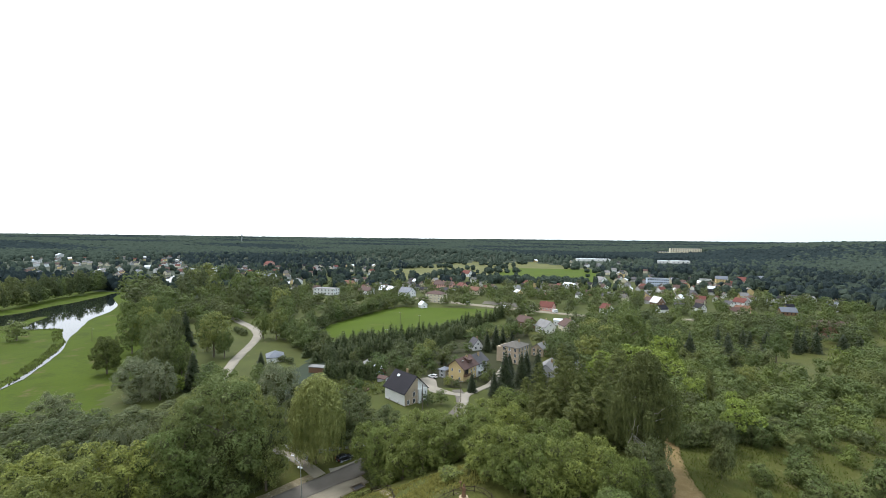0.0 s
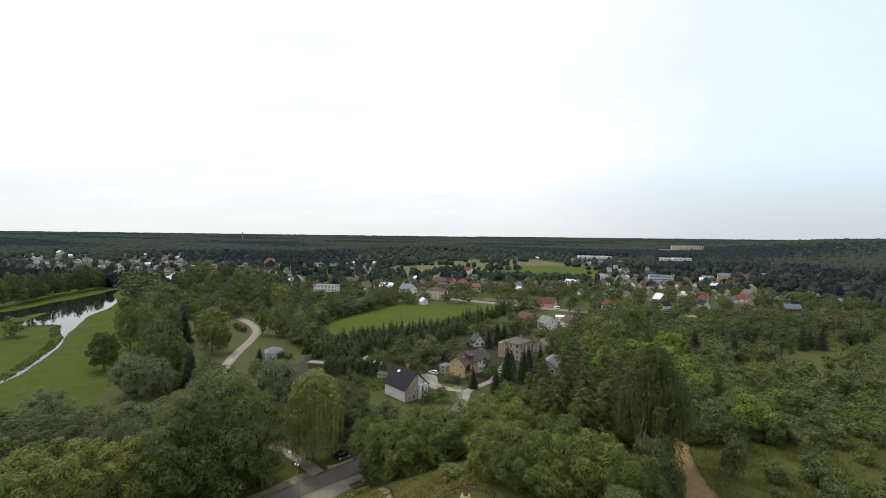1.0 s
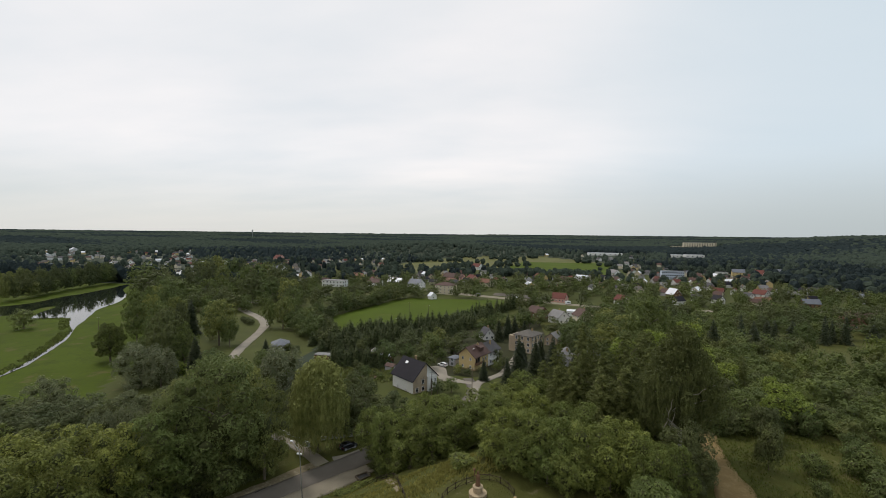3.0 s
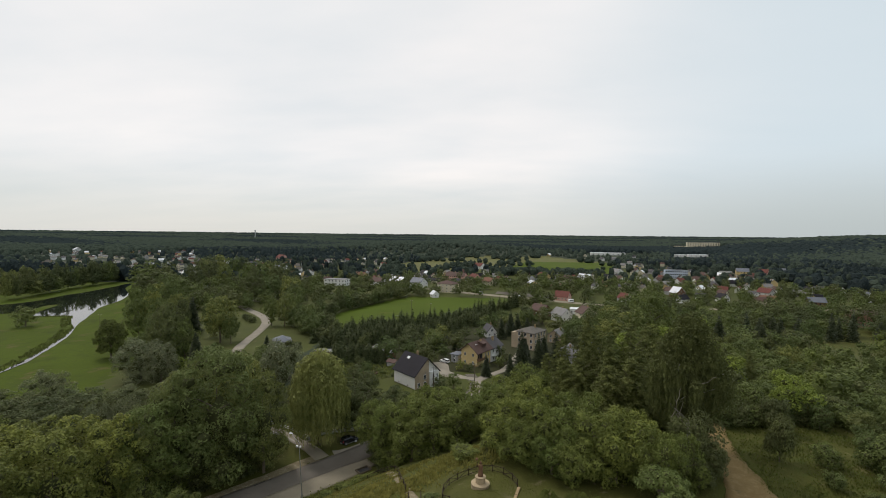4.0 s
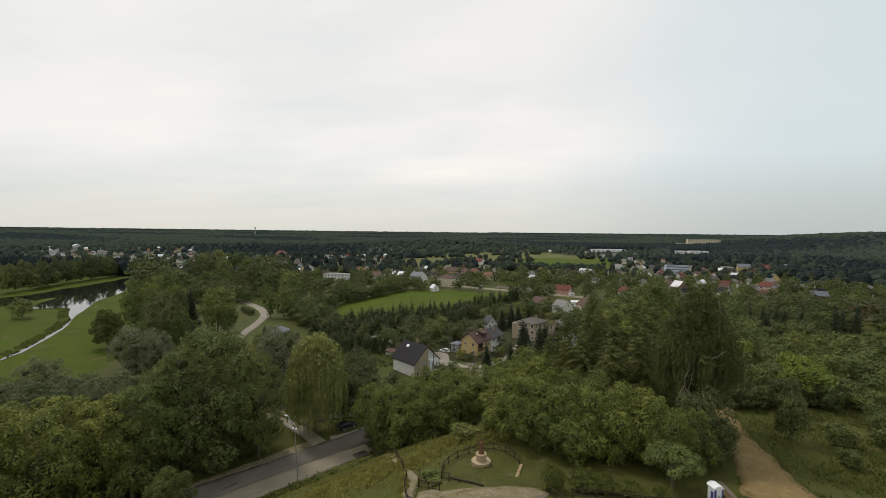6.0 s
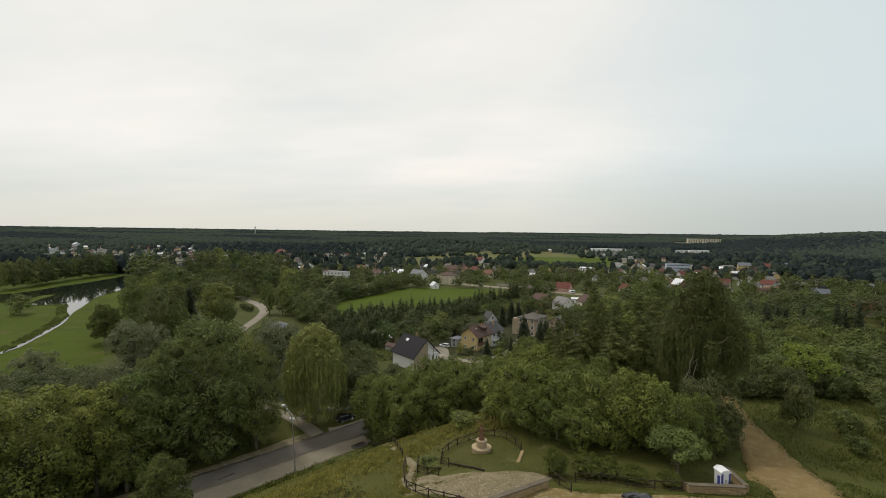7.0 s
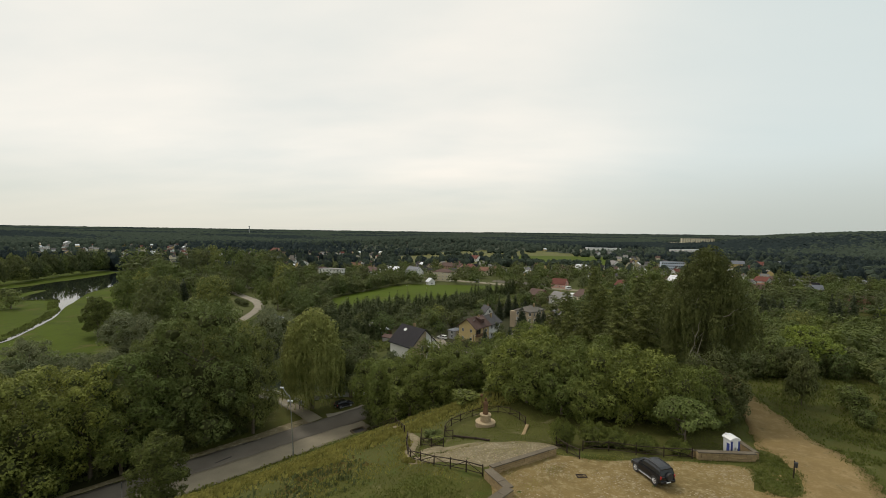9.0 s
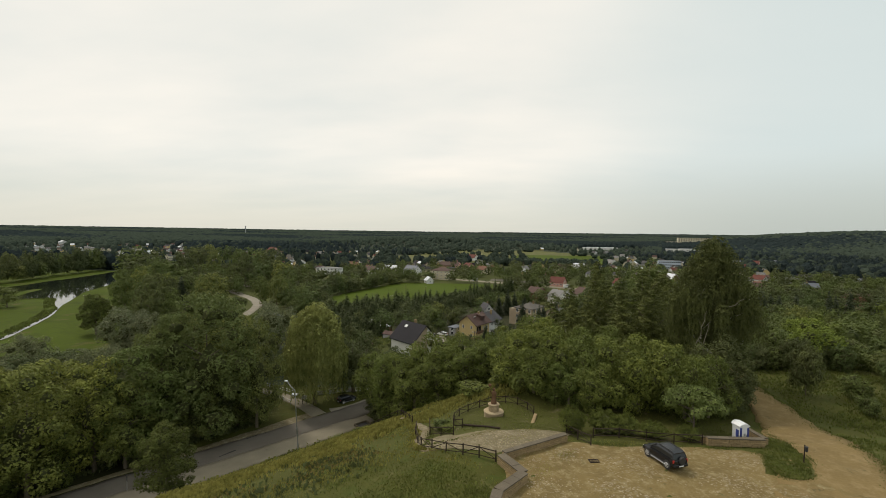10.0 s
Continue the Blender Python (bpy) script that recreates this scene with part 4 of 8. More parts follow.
for x, y, h, w in ((-139, 108, 10, 13), (-127, 105, 10, 12), (-118, 107, 10, 12), (-110, 108, 10, 12), (-103, 111, 10, 12), (-97, 115, 9, 12), (-94, 122, 9, 11), (-92, 128, 9, 11), (-87, 129, 10, 12), (-98, 105, 10.5, 12), (-88, 110, 10, 12), (-82, 118, 11, 12), (-108, 102, 10, 11), (-122, 99, 10, 12), (-150, 106, 10, 13)):
    plant("mid_alder", x, y, h, w, "dark dense tree at the meadow's edge", "thicket trees")
plant("grey_willow", -63.5, 126, 18.8, 15)
plant("alder", -35, 110, 16, 12)
plant("alder", -48, 128, 11, 9)
for x, y, h, w in ((-31, 113, 10, 9), (-27, 119, 9, 8), (-39, 128, 9, 8), (-52, 138, 8, 8), (-44, 121, 11, 9)):
    plant("mid_alder", x, y, h, w, "dark rounded tree beside the garden lawn", "garden trees")
plant("dense", -43.2, 57.0, 9.8, 7.2, "dense small-leaved tree beside the lay-by")
for x, y, h, w in ((-25.6, 96, 13.8, 9.5), (-21.5, 91, 13.8, 9.5)):
    plant("maple_tall", x, y, h, w, "bushy maple leaning over the road", "hillside maples")
for x, y, h, w in ((-18.5, 90, 13.8, 10.5), (-13.5, 90, 13.8, 10.5), (-8.8, 89, 12.4, 10), (-4.2, 88.5, 9.6, 9), (-15.5, 85.5, 10.5, 9), (-11, 85, 10, 9), (-6.5, 84.5, 8.5, 8), (-10, 98, 13, 10), (-3, 104, 12.2, 10), (3.4, 98, 11.6, 10.5), (0, 93, 10.5, 9), (8, 82, 10.6, 8.5), (3, 86, 8.6, 8), (9, 100, 12, 9.5)):
    plant("maple", x, y, h, w, "bushy maple behind the crest of the hill", "hillside maples")
for x, y, h, w in ((2.8, 70.5, 7.2, 8), (7, 68, 8.4, 9), (11, 67, 7.8, 8), (14.8, 65.5, 8.9, 8.6), (20.3, 66.5, 8.8, 9), (17.6, 63.2, 7.4, 6.5), (22.6, 61.6, 8.2, 6.2), (25.8, 62.4, 7.4, 5.8), (4.6, 66.6, 5.8, 6), (12, 63.2, 6.0, 6.5), (9, 64, 5.6, 6), (5, 76, 7.6, 7.5), (15, 74, 8.6, 8.5)):
    plant("low_maple", x, y, h, w, "bushy maple at the edge of the hilltop lawn", "hilltop maples")
birch = plant("birch", 30.3, 72, 22.6, 12.6)
for limb in ([(25.95, 66.6, 26.4), (26.45, 66.5, 27.5), (26.40, 66.3, 28.6), (26.05, 66.2, 29.4), (25.95, 66.1, 30.0)], [(26.40, 66.3, 28.6), (26.75, 66.2, 29.5), (26.70, 66.1, 30.3), (26.90, 66.0, 30.8)], [(26.85, 66.6, 26.3), (27.05, 66.4, 27.5), (27.30, 66.3, 28.6), (27.20, 66.2, 29.3)], [(29.9, 66.8, 31.3), (30.6, 66.5, 31.6), (31.1, 66.3, 32.3), (31.6, 66.2, 32.5)]):
    bm = bmesh.new()
    for k, (p, q) in enumerate(zip(limb, limb[1:])):
        beam(bm, p, q, 0.048 - 0.010 * k, 0.038 - 0.010 * k, 6)
    part("bare_limb", bm, PALE_BARK, birch, "pale bare limb standing out of the crown").matrix_parent_inverse = birch.matrix_basis.inverted()
plant("birch", 33.5, 76, 18, 8.5)
plant("alder", 29.3, 66, 9.5, 7.4, "dark shrubby tree under the birch")
plant("alder", 28.6, 63.8, 6.5, 5.5, "dark shrubby tree under the birch")
plant("shrub_dark", 31.4, 66.5, 4.4, 3.8)
for x, y, h, w in ((12.6, 106, 14.2, 7.5), (15.8, 100, 17, 8), (20.4, 97.5, 20.6, 9), (24.5, 96, 16.4, 8.5), (28.4, 95.5, 17.8, 9), (32, 92, 15, 8.5), (17.5, 92, 13.5, 8), (22.6, 90, 14, 8.5), (27.6, 88, 13.8, 8.5), (33, 100, 17, 9), (36.5, 106, 17, 9), (25.5, 83, 12.5, 8.5), (20.6, 83, 11.5, 8), (30.5, 83, 12.5, 8), (38, 116, 17, 9), (24, 104, 17, 9), (14.5, 94, 12.5, 7.5)):
    plant("larch", x, y, h, w * 1.22, "feathery olive-green tree in a dense grove", "larch grove")
plant("umbrella", 21.3, 56.0, 5.6, 6.6, "small flat-topped tree on the lawn")
for x, y, h, w in ((7.3, 52.4, 3.0, 3.3), (10.9, 53.2, 2.7, 4.0), (13.0, 52.9, 2.3, 3.4), (15.6, 52.3, 1.9, 2.9), (18.8, 51.6, 1.8, 2.5)):
    plant("juniper", x, y, h, w, "", "bushes on the lawn")
plant("shrub_light", -3.6, 69.5, 1.8, 5.0, "low bright green bramble on the crest")
plant("shrub_light", 0.4, 71, 1.9, 5, "low bright green bramble on the crest")
for x, y, h, w in ((-29.5, 84.5, 1.3, 3.2), (-26.5, 86, 1.5, 3.4), (-24, 86.5, 1.2, 3.0), (-31.5, 81.5, 1.2, 2.8), (-27.5, 82.8, 1.0, 3.0)):
    plant("shrub_light", x, y, h, w, "low bright bramble at the foot of the slope", "slope brambles")

# scrub and young trees on the long slope east of the track
SCRUB = random.Random(11)
GAPS = [(80, 118, 9), (96, 112, 7), (70, 98, 5), (125, 170, 8), (150, 205, 9), (45, 66, 7), (57, 66, 6), (50, 80, 4), (135, 198, 14), (100, 140, 8), (118, 150, 7), (72, 62, 5), (135, 225, 17), (160, 228, 16), (108, 165, 12), (90, 156, 10), (120, 178, 9)]
CLEARING = [(84, 150), (128, 154), (190, 222), (186, 244), (126, 240), (104, 190)]
placed, FAR_SCRUB = [], []
for k in range(3000):
    x, y = SCRUB.uniform(40, 215), SCRUB.uniform(62, 235)
    if (bool(inside(np.array(x), np.array(y), CLEARING)) and SCRUB.uniform(0, 1) < 0.94) or (y < 84 and SCRUB.uniform(0, 1) < 0.8) or x < 36 + (y - 62) * 0.10 or x > 30 + y * 1.05 or any((x - gx) ** 2 + (y - gy) ** 2 < gr * gr for gx, gy, gr in GAPS):
        continue
    if any((x - px) ** 2 + (y - py) ** 2 < (2.3 + 0.013 * y) ** 2 for px, py in placed) or len(placed) > 570:
        continue
    placed.append((x, y))
    h = SCRUB.uniform(2.8, 6.0) + 1.6 * (y > 98) + 1.2 * (y > 150) + 3.0 * (y > 185)
    wide = h * SCRUB.uniform(1.05, 1.35)
    if math.hypot(x, y) > 105:
        FAR_SCRUB.append((x, y, h, wide))
    else:
        plant(SCRUB.choices(("shrub", "shrub_light", "shrub_dark"), (5, 2.5, 1))[0], x, y, h * SCRUB.uniform(0.8, 1.5), wide * SCRUB.uniform(0.75, 1.1), "", "hillside scrub")
thicket("scrub", FAR_SCRUB, "scrub", "dense green scrub on the long slope", "scrub", 3)
for x, y, h in ((50, 72, 3.4), (47, 66, 2.4), (55, 66, 4.2), (57, 71, 4.8), (60, 66, 4.0), (49, 62, 2.0)):
    plant("shrub", x, y, h, h * 1.25, "rounded green shrub beside the dirt track", "hillside scrub")
HEDGE = random.Random(31)
for k in range(17):
    u = k / 16
    plant("shrub_dark" if k % 3 else "shrub", 43.5 + 22 * u + HEDGE.uniform(-.8, .8), 86.5 + 6 * u + HEDGE.uniform(-1, 1), HEDGE.uniform(3.6, 5.2), HEDGE.uniform(4.2, 5.6), "dense dark shrub in a hedge beyond the rough grass", "hedge shrubs")
plant("light", 57, 91, 8.2, 7.0, "bright yellow-green young tree in the scrub")
for x, y, h, w in ((67, 200, 30, 19), (50, 205, 17, 14), (84, 205, 20, 15), (38, 190, 16, 12), (60, 190, 17, 13), (96, 225, 17, 13), (108, 232, 15, 12), (150, 232, 14, 11)):
    plant("mid_round", x, y, h, w, "large tree at the foot of the slope", "slope trees")
for x, y, h in ((74, 200, 15), (92, 196, 17), (112, 204, 16), (88, 214, 18), (58, 176, 14), (104, 188, 13), (70, 182, 12)):
    plant(SCRUB.choice(("larch", "larch", "spruce")), x, y, h, h * SCRUB.uniform(0.42, 0.6), "slender dark tree at the foot of the slope", "slope trees")
for x, y, h in ((62, 104, 7), (74, 112, 8), (86, 104, 7), (98, 128, 8), (66, 124, 9), (82, 134, 9), (96, 146, 8), (58, 116, 8), (124, 138, 8)):
    plant(SCRUB.choice(("larch", "light", "mid_round")), x, y, h, h * SCRUB.uniform(0.6, 0.85), "young tree standing in the scrub", "slope trees")
for x, y, h, w in ((52, 150, 15, 14), (66, 160, 16, 14), (45, 160, 15, 12), (60, 140, 12, 11)):
    plant("light", x, y, h, w, "bright green spreading tree on the slope", "slope trees")
for x, y, h in ((10, 165, 17.2), (5.6, 160, 10), (17, 175, 14.2), (24, 178, 15), (-3, 164, 8.2), (20, 186, 13), (13, 190, 10), (0, 206, 8), (3, 238, 12), (8, 246, 14), (12, 252, 12), (17, 246, 11)):
    plant("spruce", x, y, h, h * 0.5, "", "garden spruces")
for x, y, h in ((-18, 146, 5), (-13.5, 148, 5.5), (-13, 171, 4.2), (-9.5, 169, 3.6), (-3.5, 172, 3.8), (2, 178, 4.5), (-22, 190, 6), (-29, 168, 4), (5, 184, 5), (-31, 186, 7), (-36, 186, 8), (-28, 178, 10), (-44, 178, 11), (-38, 196, 12), (-28, 200, 11), (-18, 205, 10), (2, 190, 6), (-47, 158, 5), (-52, 165, 5)):
    plant("far_round", x, y, h, h * 0.9, "small garden tree beside the houses", "garden trees")

# bushes under the maples are added to stand for the dark shade there
for x, y, h, w in ((-20.5, 94, 4.5, 6), (-17.5, 92.5, 4, 6), (-22.5, 92, 3.4, 5), (-24.6, 95, 3.6, 5), (-26.2, 98.5, 3.6, 5), (-19.5, 89.5, 3, 5), (-52.5, 91.0, 5, 6), (-54.6, 85.0, 7, 7), (-58, 80.8, 6.5, 7), (-61.6, 76.4, 7, 7.5), (-65.4, 71.2, 7, 7), (-70.4, 65.8, 7, 8), (-76.4, 60.2, 7, 8), (-57, 92, 7, 8), (-66, 80, 9, 9)):
    plant("shrub_dark", x, y, h, w, "dark undergrowth beneath the roadside trees, some added for shade", "roadside undergrowth")
for k in range(34):
    x, y = SCRUB.uniform(-62, -37), SCRUB.uniform(146, 176)
    plant("scrub", x, y, SCRUB.uniform(1.0, 2.8), SCRUB.uniform(1.6, 3.6), "small garden shrub among vegetable beds", "garden shrubs")
for k in range(30):
    x, y = SCRUB.uniform(-70, -12), SCRUB.uniform(198, 232)
    plant(SCRUB.choice(("far_round", "village_tree", "far_spruce")), x, y, SCRUB.uniform(3.5, 7), SCRUB.uniform(3, 6), "small garden tree in front of the conifer belt", "garden trees")

# the park by the path
PARK_TREES = "park trees"
for x, y, h, w in ((-198, 223, 23, 17), (-193, 229, 26, 15), (-178, 215, 25, 16), (-235, 264, 24, 16), (-219, 259, 26, 19), (-202, 252, 29, 19), (-190, 243, 23, 15), (-174, 227, 22, 12), (-132, 164, 27, 18), (-148, 177, 21, 16), (-126, 166, 20, 12), (-155, 184, 17, 12), (-168, 203, 19, 13), (-250, 300, 22, 16), (-228, 285, 21, 14), (-163, 196, 16, 11)):
    plant("mid_round", x, y, h, w * 0.84, "tall park tree at the edge of the river meadow", PARK_TREES)
for x, y, h, w in ((-143, 267, 20, 11), (-132, 263, 21, 12), (-137, 283, 19, 12), (-150, 316, 22, 14), (-334, 385, 33, 28), (-327, 396, 31, 27), (-309, 366, 25, 28), (-292, 366, 25, 25), (-262, 339, 23, 23), (-280, 350, 24, 22), (-248, 430, 32, 25), (-196, 362, 23, 20), (-198, 383, 29, 18), (-245, 413, 31, 19), (-231, 449, 32, 22), (-269, 495, 28, 22), (-212, 366, 28, 18), (-176, 360, 24, 17), (-166, 342, 20, 14)):
    plant("far_round", x, y, h, w, "tall tree beyond the park lawn", PARK_TREES)
for x, y, h, w in ((-296, 396, 27, 17), (-355, 489, 28, 18), (-398, 596, 30, 22), (-346, 567, 28, 19), (-312, 425, 25, 16), (-325, 470, 27, 17)):
    plant("bank_tree", x, y, h, w, "very tall dark tree behind the park", PARK_TREES)
for x, y, h, w in ((-400, 574, 29, 22), (-351, 554, 28, 20), (-300, 455, 26, 17), (-375, 530, 27, 19)):
    plant("far_round", x, y, h, w, "very tall green tree behind the park", PARK_TREES)
plant("dense", -180, 187, 18, 13, "dark dense broad tree alone on the meadow")
plant("grey_willow", -132, 150, 16, 18, "broad grey-green willow at the meadow's edge")
plant("grey_willow", -121, 147, 14, 12, "broad grey-green willow at the meadow's edge")
plant("mid_round", -146, 219, 25, 17, "tall open-crowned tree on the park lawn", PARK_TREES)
plant("mid_round", -138, 216, 15, 9, "slim tree on the park lawn", PARK_TREES)
plant("mid_round", -160, 234, 22, 13, "tall open-crowned tree on the park lawn", PARK_TREES)
for x, y, h, w in ((-180, 243, 21, 11), (-183, 236, 20, 10), (-116, 159, 16, 8.5), (-120, 174, 7, 6.5), (-102, 187, 9, 5.5)):
    plant("spruce", x, y, h, w, "dark conifer in the park", PARK_TREES)
plant("light", -120, 155, 7, 6, "small bright tree in the park", PARK_TREES)
plant("mid_round", -75, 147, 13, 12, "rounded leafy tree beyond the road", PARK_TREES)
plant("mid_round", -84, 152, 11, 10, "rounded leafy tree beyond the road", PARK_TREES)
plant("mid_round", -104, 152, 12, 11, "low tree beside the park path", PARK_TREES)
plant("mid_round", -92, 140, 13, 12, "low tree beside the park path", PARK_TREES)
plant("far_round", -292, 241, 13, 12, "lone rounded tree on the river bank")
for x, y, h, w in ((-168, 282, 4.5, 6), (-162, 277, 4.5, 6), (-174, 288, 4, 5), (-100, 204, 3.5, 5), (-94, 200, 3.5, 5), (-146, 286, 2.6, 5), (-142, 294, 2.6, 5), (-139, 302, 2.6, 5)):
    plant("shrub_dark", x, y, h, w, "dark bush beside the park path", "path bushes")


def rows(key, a, b, n, h, jitter, label, group, depth=1, gap=4.0, wide=None):
    """A row of trees; a belt of several ranks is joined, as nobody could count it."""
    rng = random.Random(n)
    belt = []
    for k in range(n):
        for d in range(depth):
            u = (k + rng.uniform(-.3, .3)) / (n - 1)
            x, y = a[0] + (b[0] - a[0]) * u + rng.uniform(-jitter, jitter), a[1] + (b[1] - a[1]) * u + d * gap + rng.uniform(-jitter, jitter)
            hh = h * rng.uniform(0.6, 1.25)
            if depth > 1 and group != "garden trees":
                belt.append((x, y, hh, wide * rng.uniform(0.8, 1.2)))
            else:
                plant(key, x, y, hh, wide and wide * rng.uniform(0.8, 1.2), label, group)
    if belt:
        thicket("tree_belt", belt, key, "dense belt of " + ("dark conifers beside the field" if key == "thuja" else "leafy trees in the valley"), "trees", n)


rows("thuja", (-92, 212), (-52, 252), 17, 9.5, 1.5, "", "field hedge", 3, 5.5, 5.5)
rows("thuja", (-50, 252), (-4, 312), 19, 9, 1.5, "", "field hedge", 3, 6, 5.5)
rows("thuja", (-4, 315), (16, 352), 9, 11, 2, "", "field hedge", 2, 6, 6)
rows("thuja", (-80, 200), (-40, 226), 15, 8.5, 2.5, "", "field hedge", 3, 6, 5.5)
rows("thuja", (-38, 228), (-6, 288), 17, 8, 2.5, "", "field hedge", 3, 6, 5.5)
rows("thuja", (-66, 174), (-46, 174), 15, 7.5, 0.5, "dark clipped conifer hedge", "garden hedge", 3, 1.8, 4)
rows("far_round", (-84, 215), (-125, 262), 10, 13, 3, "dark tree at the field corner", "field hedge", 2, 7, 10)
rows("far_round", (-122, 268), (-112, 330), 9, 12, 3, "dark round tree in the field hedge", "field trees", 2, 10, 10)
rows("far_round", (-108, 330), (-84, 392), 11, 10, 2, "", "field hedge", 2, 6, 9)
rows("far_round", (-46, 205), (-12, 236), 6, 8, 4, "garden tree in front of the conifer belt", "garden trees", 1, 8, 8)
rows("far_round", (-2, 262), (30, 285), 7, 9, 5, "garden tree among village houses", "garden trees", 2, 16, 9)
rows("far_round", (38, 226), (84, 262), 9, 12, 6, "garden tree among village houses", "garden trees", 3, 14, 12)
rows("far_round", (72, 290), (130, 330), 9, 11, 6, "garden tree among village houses", "garden trees", 3, 18, 12)
rows("far_round", (110, 262), (230, 290), 14, 12, 6, "tree at the foot of the slope", "slope trees", 3, 18, 12)
rows("far_spruce", (130, 250), (215, 268), 9, 15, 6, "dark conifer at the foot of the slope", "slope trees", 1, 10, 7)
rows("bank_tree", (-418, 330), (-428, 372), 8, 21, 4, "", "river trees", 2, 8, 11)
rows("bank_tree", (-432, 372), (-456, 476), 14, 22, 5, "", "river trees", 2, 9, 12)
rows("bank_tree", (-470, 350), (-500, 420), 10, 20, 6, "", "river trees", 2, 14, 13)
rows("far_round", (18, 350), (36, 366), 5, 9, 3, "", "field trees")


# ---- far woods ----
def heading(x, y):
    return np.degrees(np.arctan2(x, y))


def clear_of(x, y):
    """Open ground where no far tree stands: meadows, fields, river, roads."""
    bad = inside(x, y, [(-205, 900), (-160, 730), (60, 690), (190, 760), (240, 960), (120, 1180), (-90, 1090)])
    bad |= inside(x, y, [(-20, 690), (185, 630), (215, 800), (235, 1010), (60, 990), (15, 830)])
    bad |= inside(x, y, FIELD_EDGE) | inside(x, y, STRIP_EDGE) | inside(x, y, MEADOW_EDGE)
    bad |= inside(x, y, [(-480, 570), (-420, 560), (-415, 640), (-520, 710), (-570, 690)])
    bad |= inside(x, y, [(-440, 445), (-320, 360), (-190, 130), (-700, 100), (-700, 420), (-480, 470)])
    bad |= inside(x, y, [(-100, 478), (-50, 446), (25, 412), (90, 382), (230, 388), (320, 408), (320, 384), (225, 362), (90, 358), (20, 388), (-50, 422)])
    bad |= inside(x, y, [(268, 1255), (380, 1290), (390, 1335), (255, 1310)])
    return bad


def crowd(name, x, y, w, h, leaf, label, category, fine):
    """Crowns of far trees, joined: lumpy bodies, with loose leaf clumps on the nearer ones."""
    rng = np.random.default_rng(len(x))
    if fine:
        base, face = ICO_V, ICO_F
    else:
        # an open dome of two rings and a tip
        base = np.array([(math.cos(1.257 * k), math.sin(1.257 * k), -0.5) for k in range(5)] + [(0.82 * math.cos(1.257 * k + 0.6), 0.82 * math.sin(1.257 * k + 0.6), 0.45) for k in range(5)] + [(0, 0, 1.0)])
        face = [f for k in range(5) for f in ((k, (k + 1) % 5, 5 + k), ((k + 1) % 5, 5 + (k + 1) % 5, 5 + k), (5 + k, 5 + (k + 1) % 5, 10))]
    z = terrain(x, y)
    k = len(base)
    jit = 1 + rng.uniform(-0.25, 0.2, (len(x), k, 1))
    # far canopies close up: only their tops stand out of the roof of leaves
    far = smooth((np.hypot(x, y) - 1000) / 900)
    w = w * (1 + 0.35 * far)
    v = base[None] * jit * np.stack([w / 2, w / 2, h * (0.55 - 0.25 * far)], 1)[:, None, :]
    v = v + np.stack([x, y, z + h * (0.48 + 0.2 * far)], 1)[:, None, :]
    heap_v, heap_f = [v.reshape(-1, 3)], [tuple(i + n * k for i in f) for n in range(len(x)) for f in face]
    if fine:
        m = 30
        d = unit(rng.normal(size=(len(x), m, 3)) + (0, -0.3, 0.35))
        p = np.stack([x, y, z + h * 0.5], 1)[:, None, :] + d * np.stack([w * 0.52, w * 0.52, h * 0.54], 1)[:, None, :] * rng.uniform(0.85, 1.15, (len(x), m, 1))
        nn = unit(d + rng.normal(size=d.shape) * 0.5)
        cv, cf = cards(rng, p.reshape(-1, 3), nn.reshape(-1, 3), 0.95)
        off = len(heap_v[0])
        heap_v.append(cv)
        heap_f += [tuple(int(i) + off for i in f) for f in cf]
    me = mesh_of(name, np.concatenate(heap_v), heap_f, leaf, not fine)
    return tagged(new(name, me), label, category, kind="stuff")


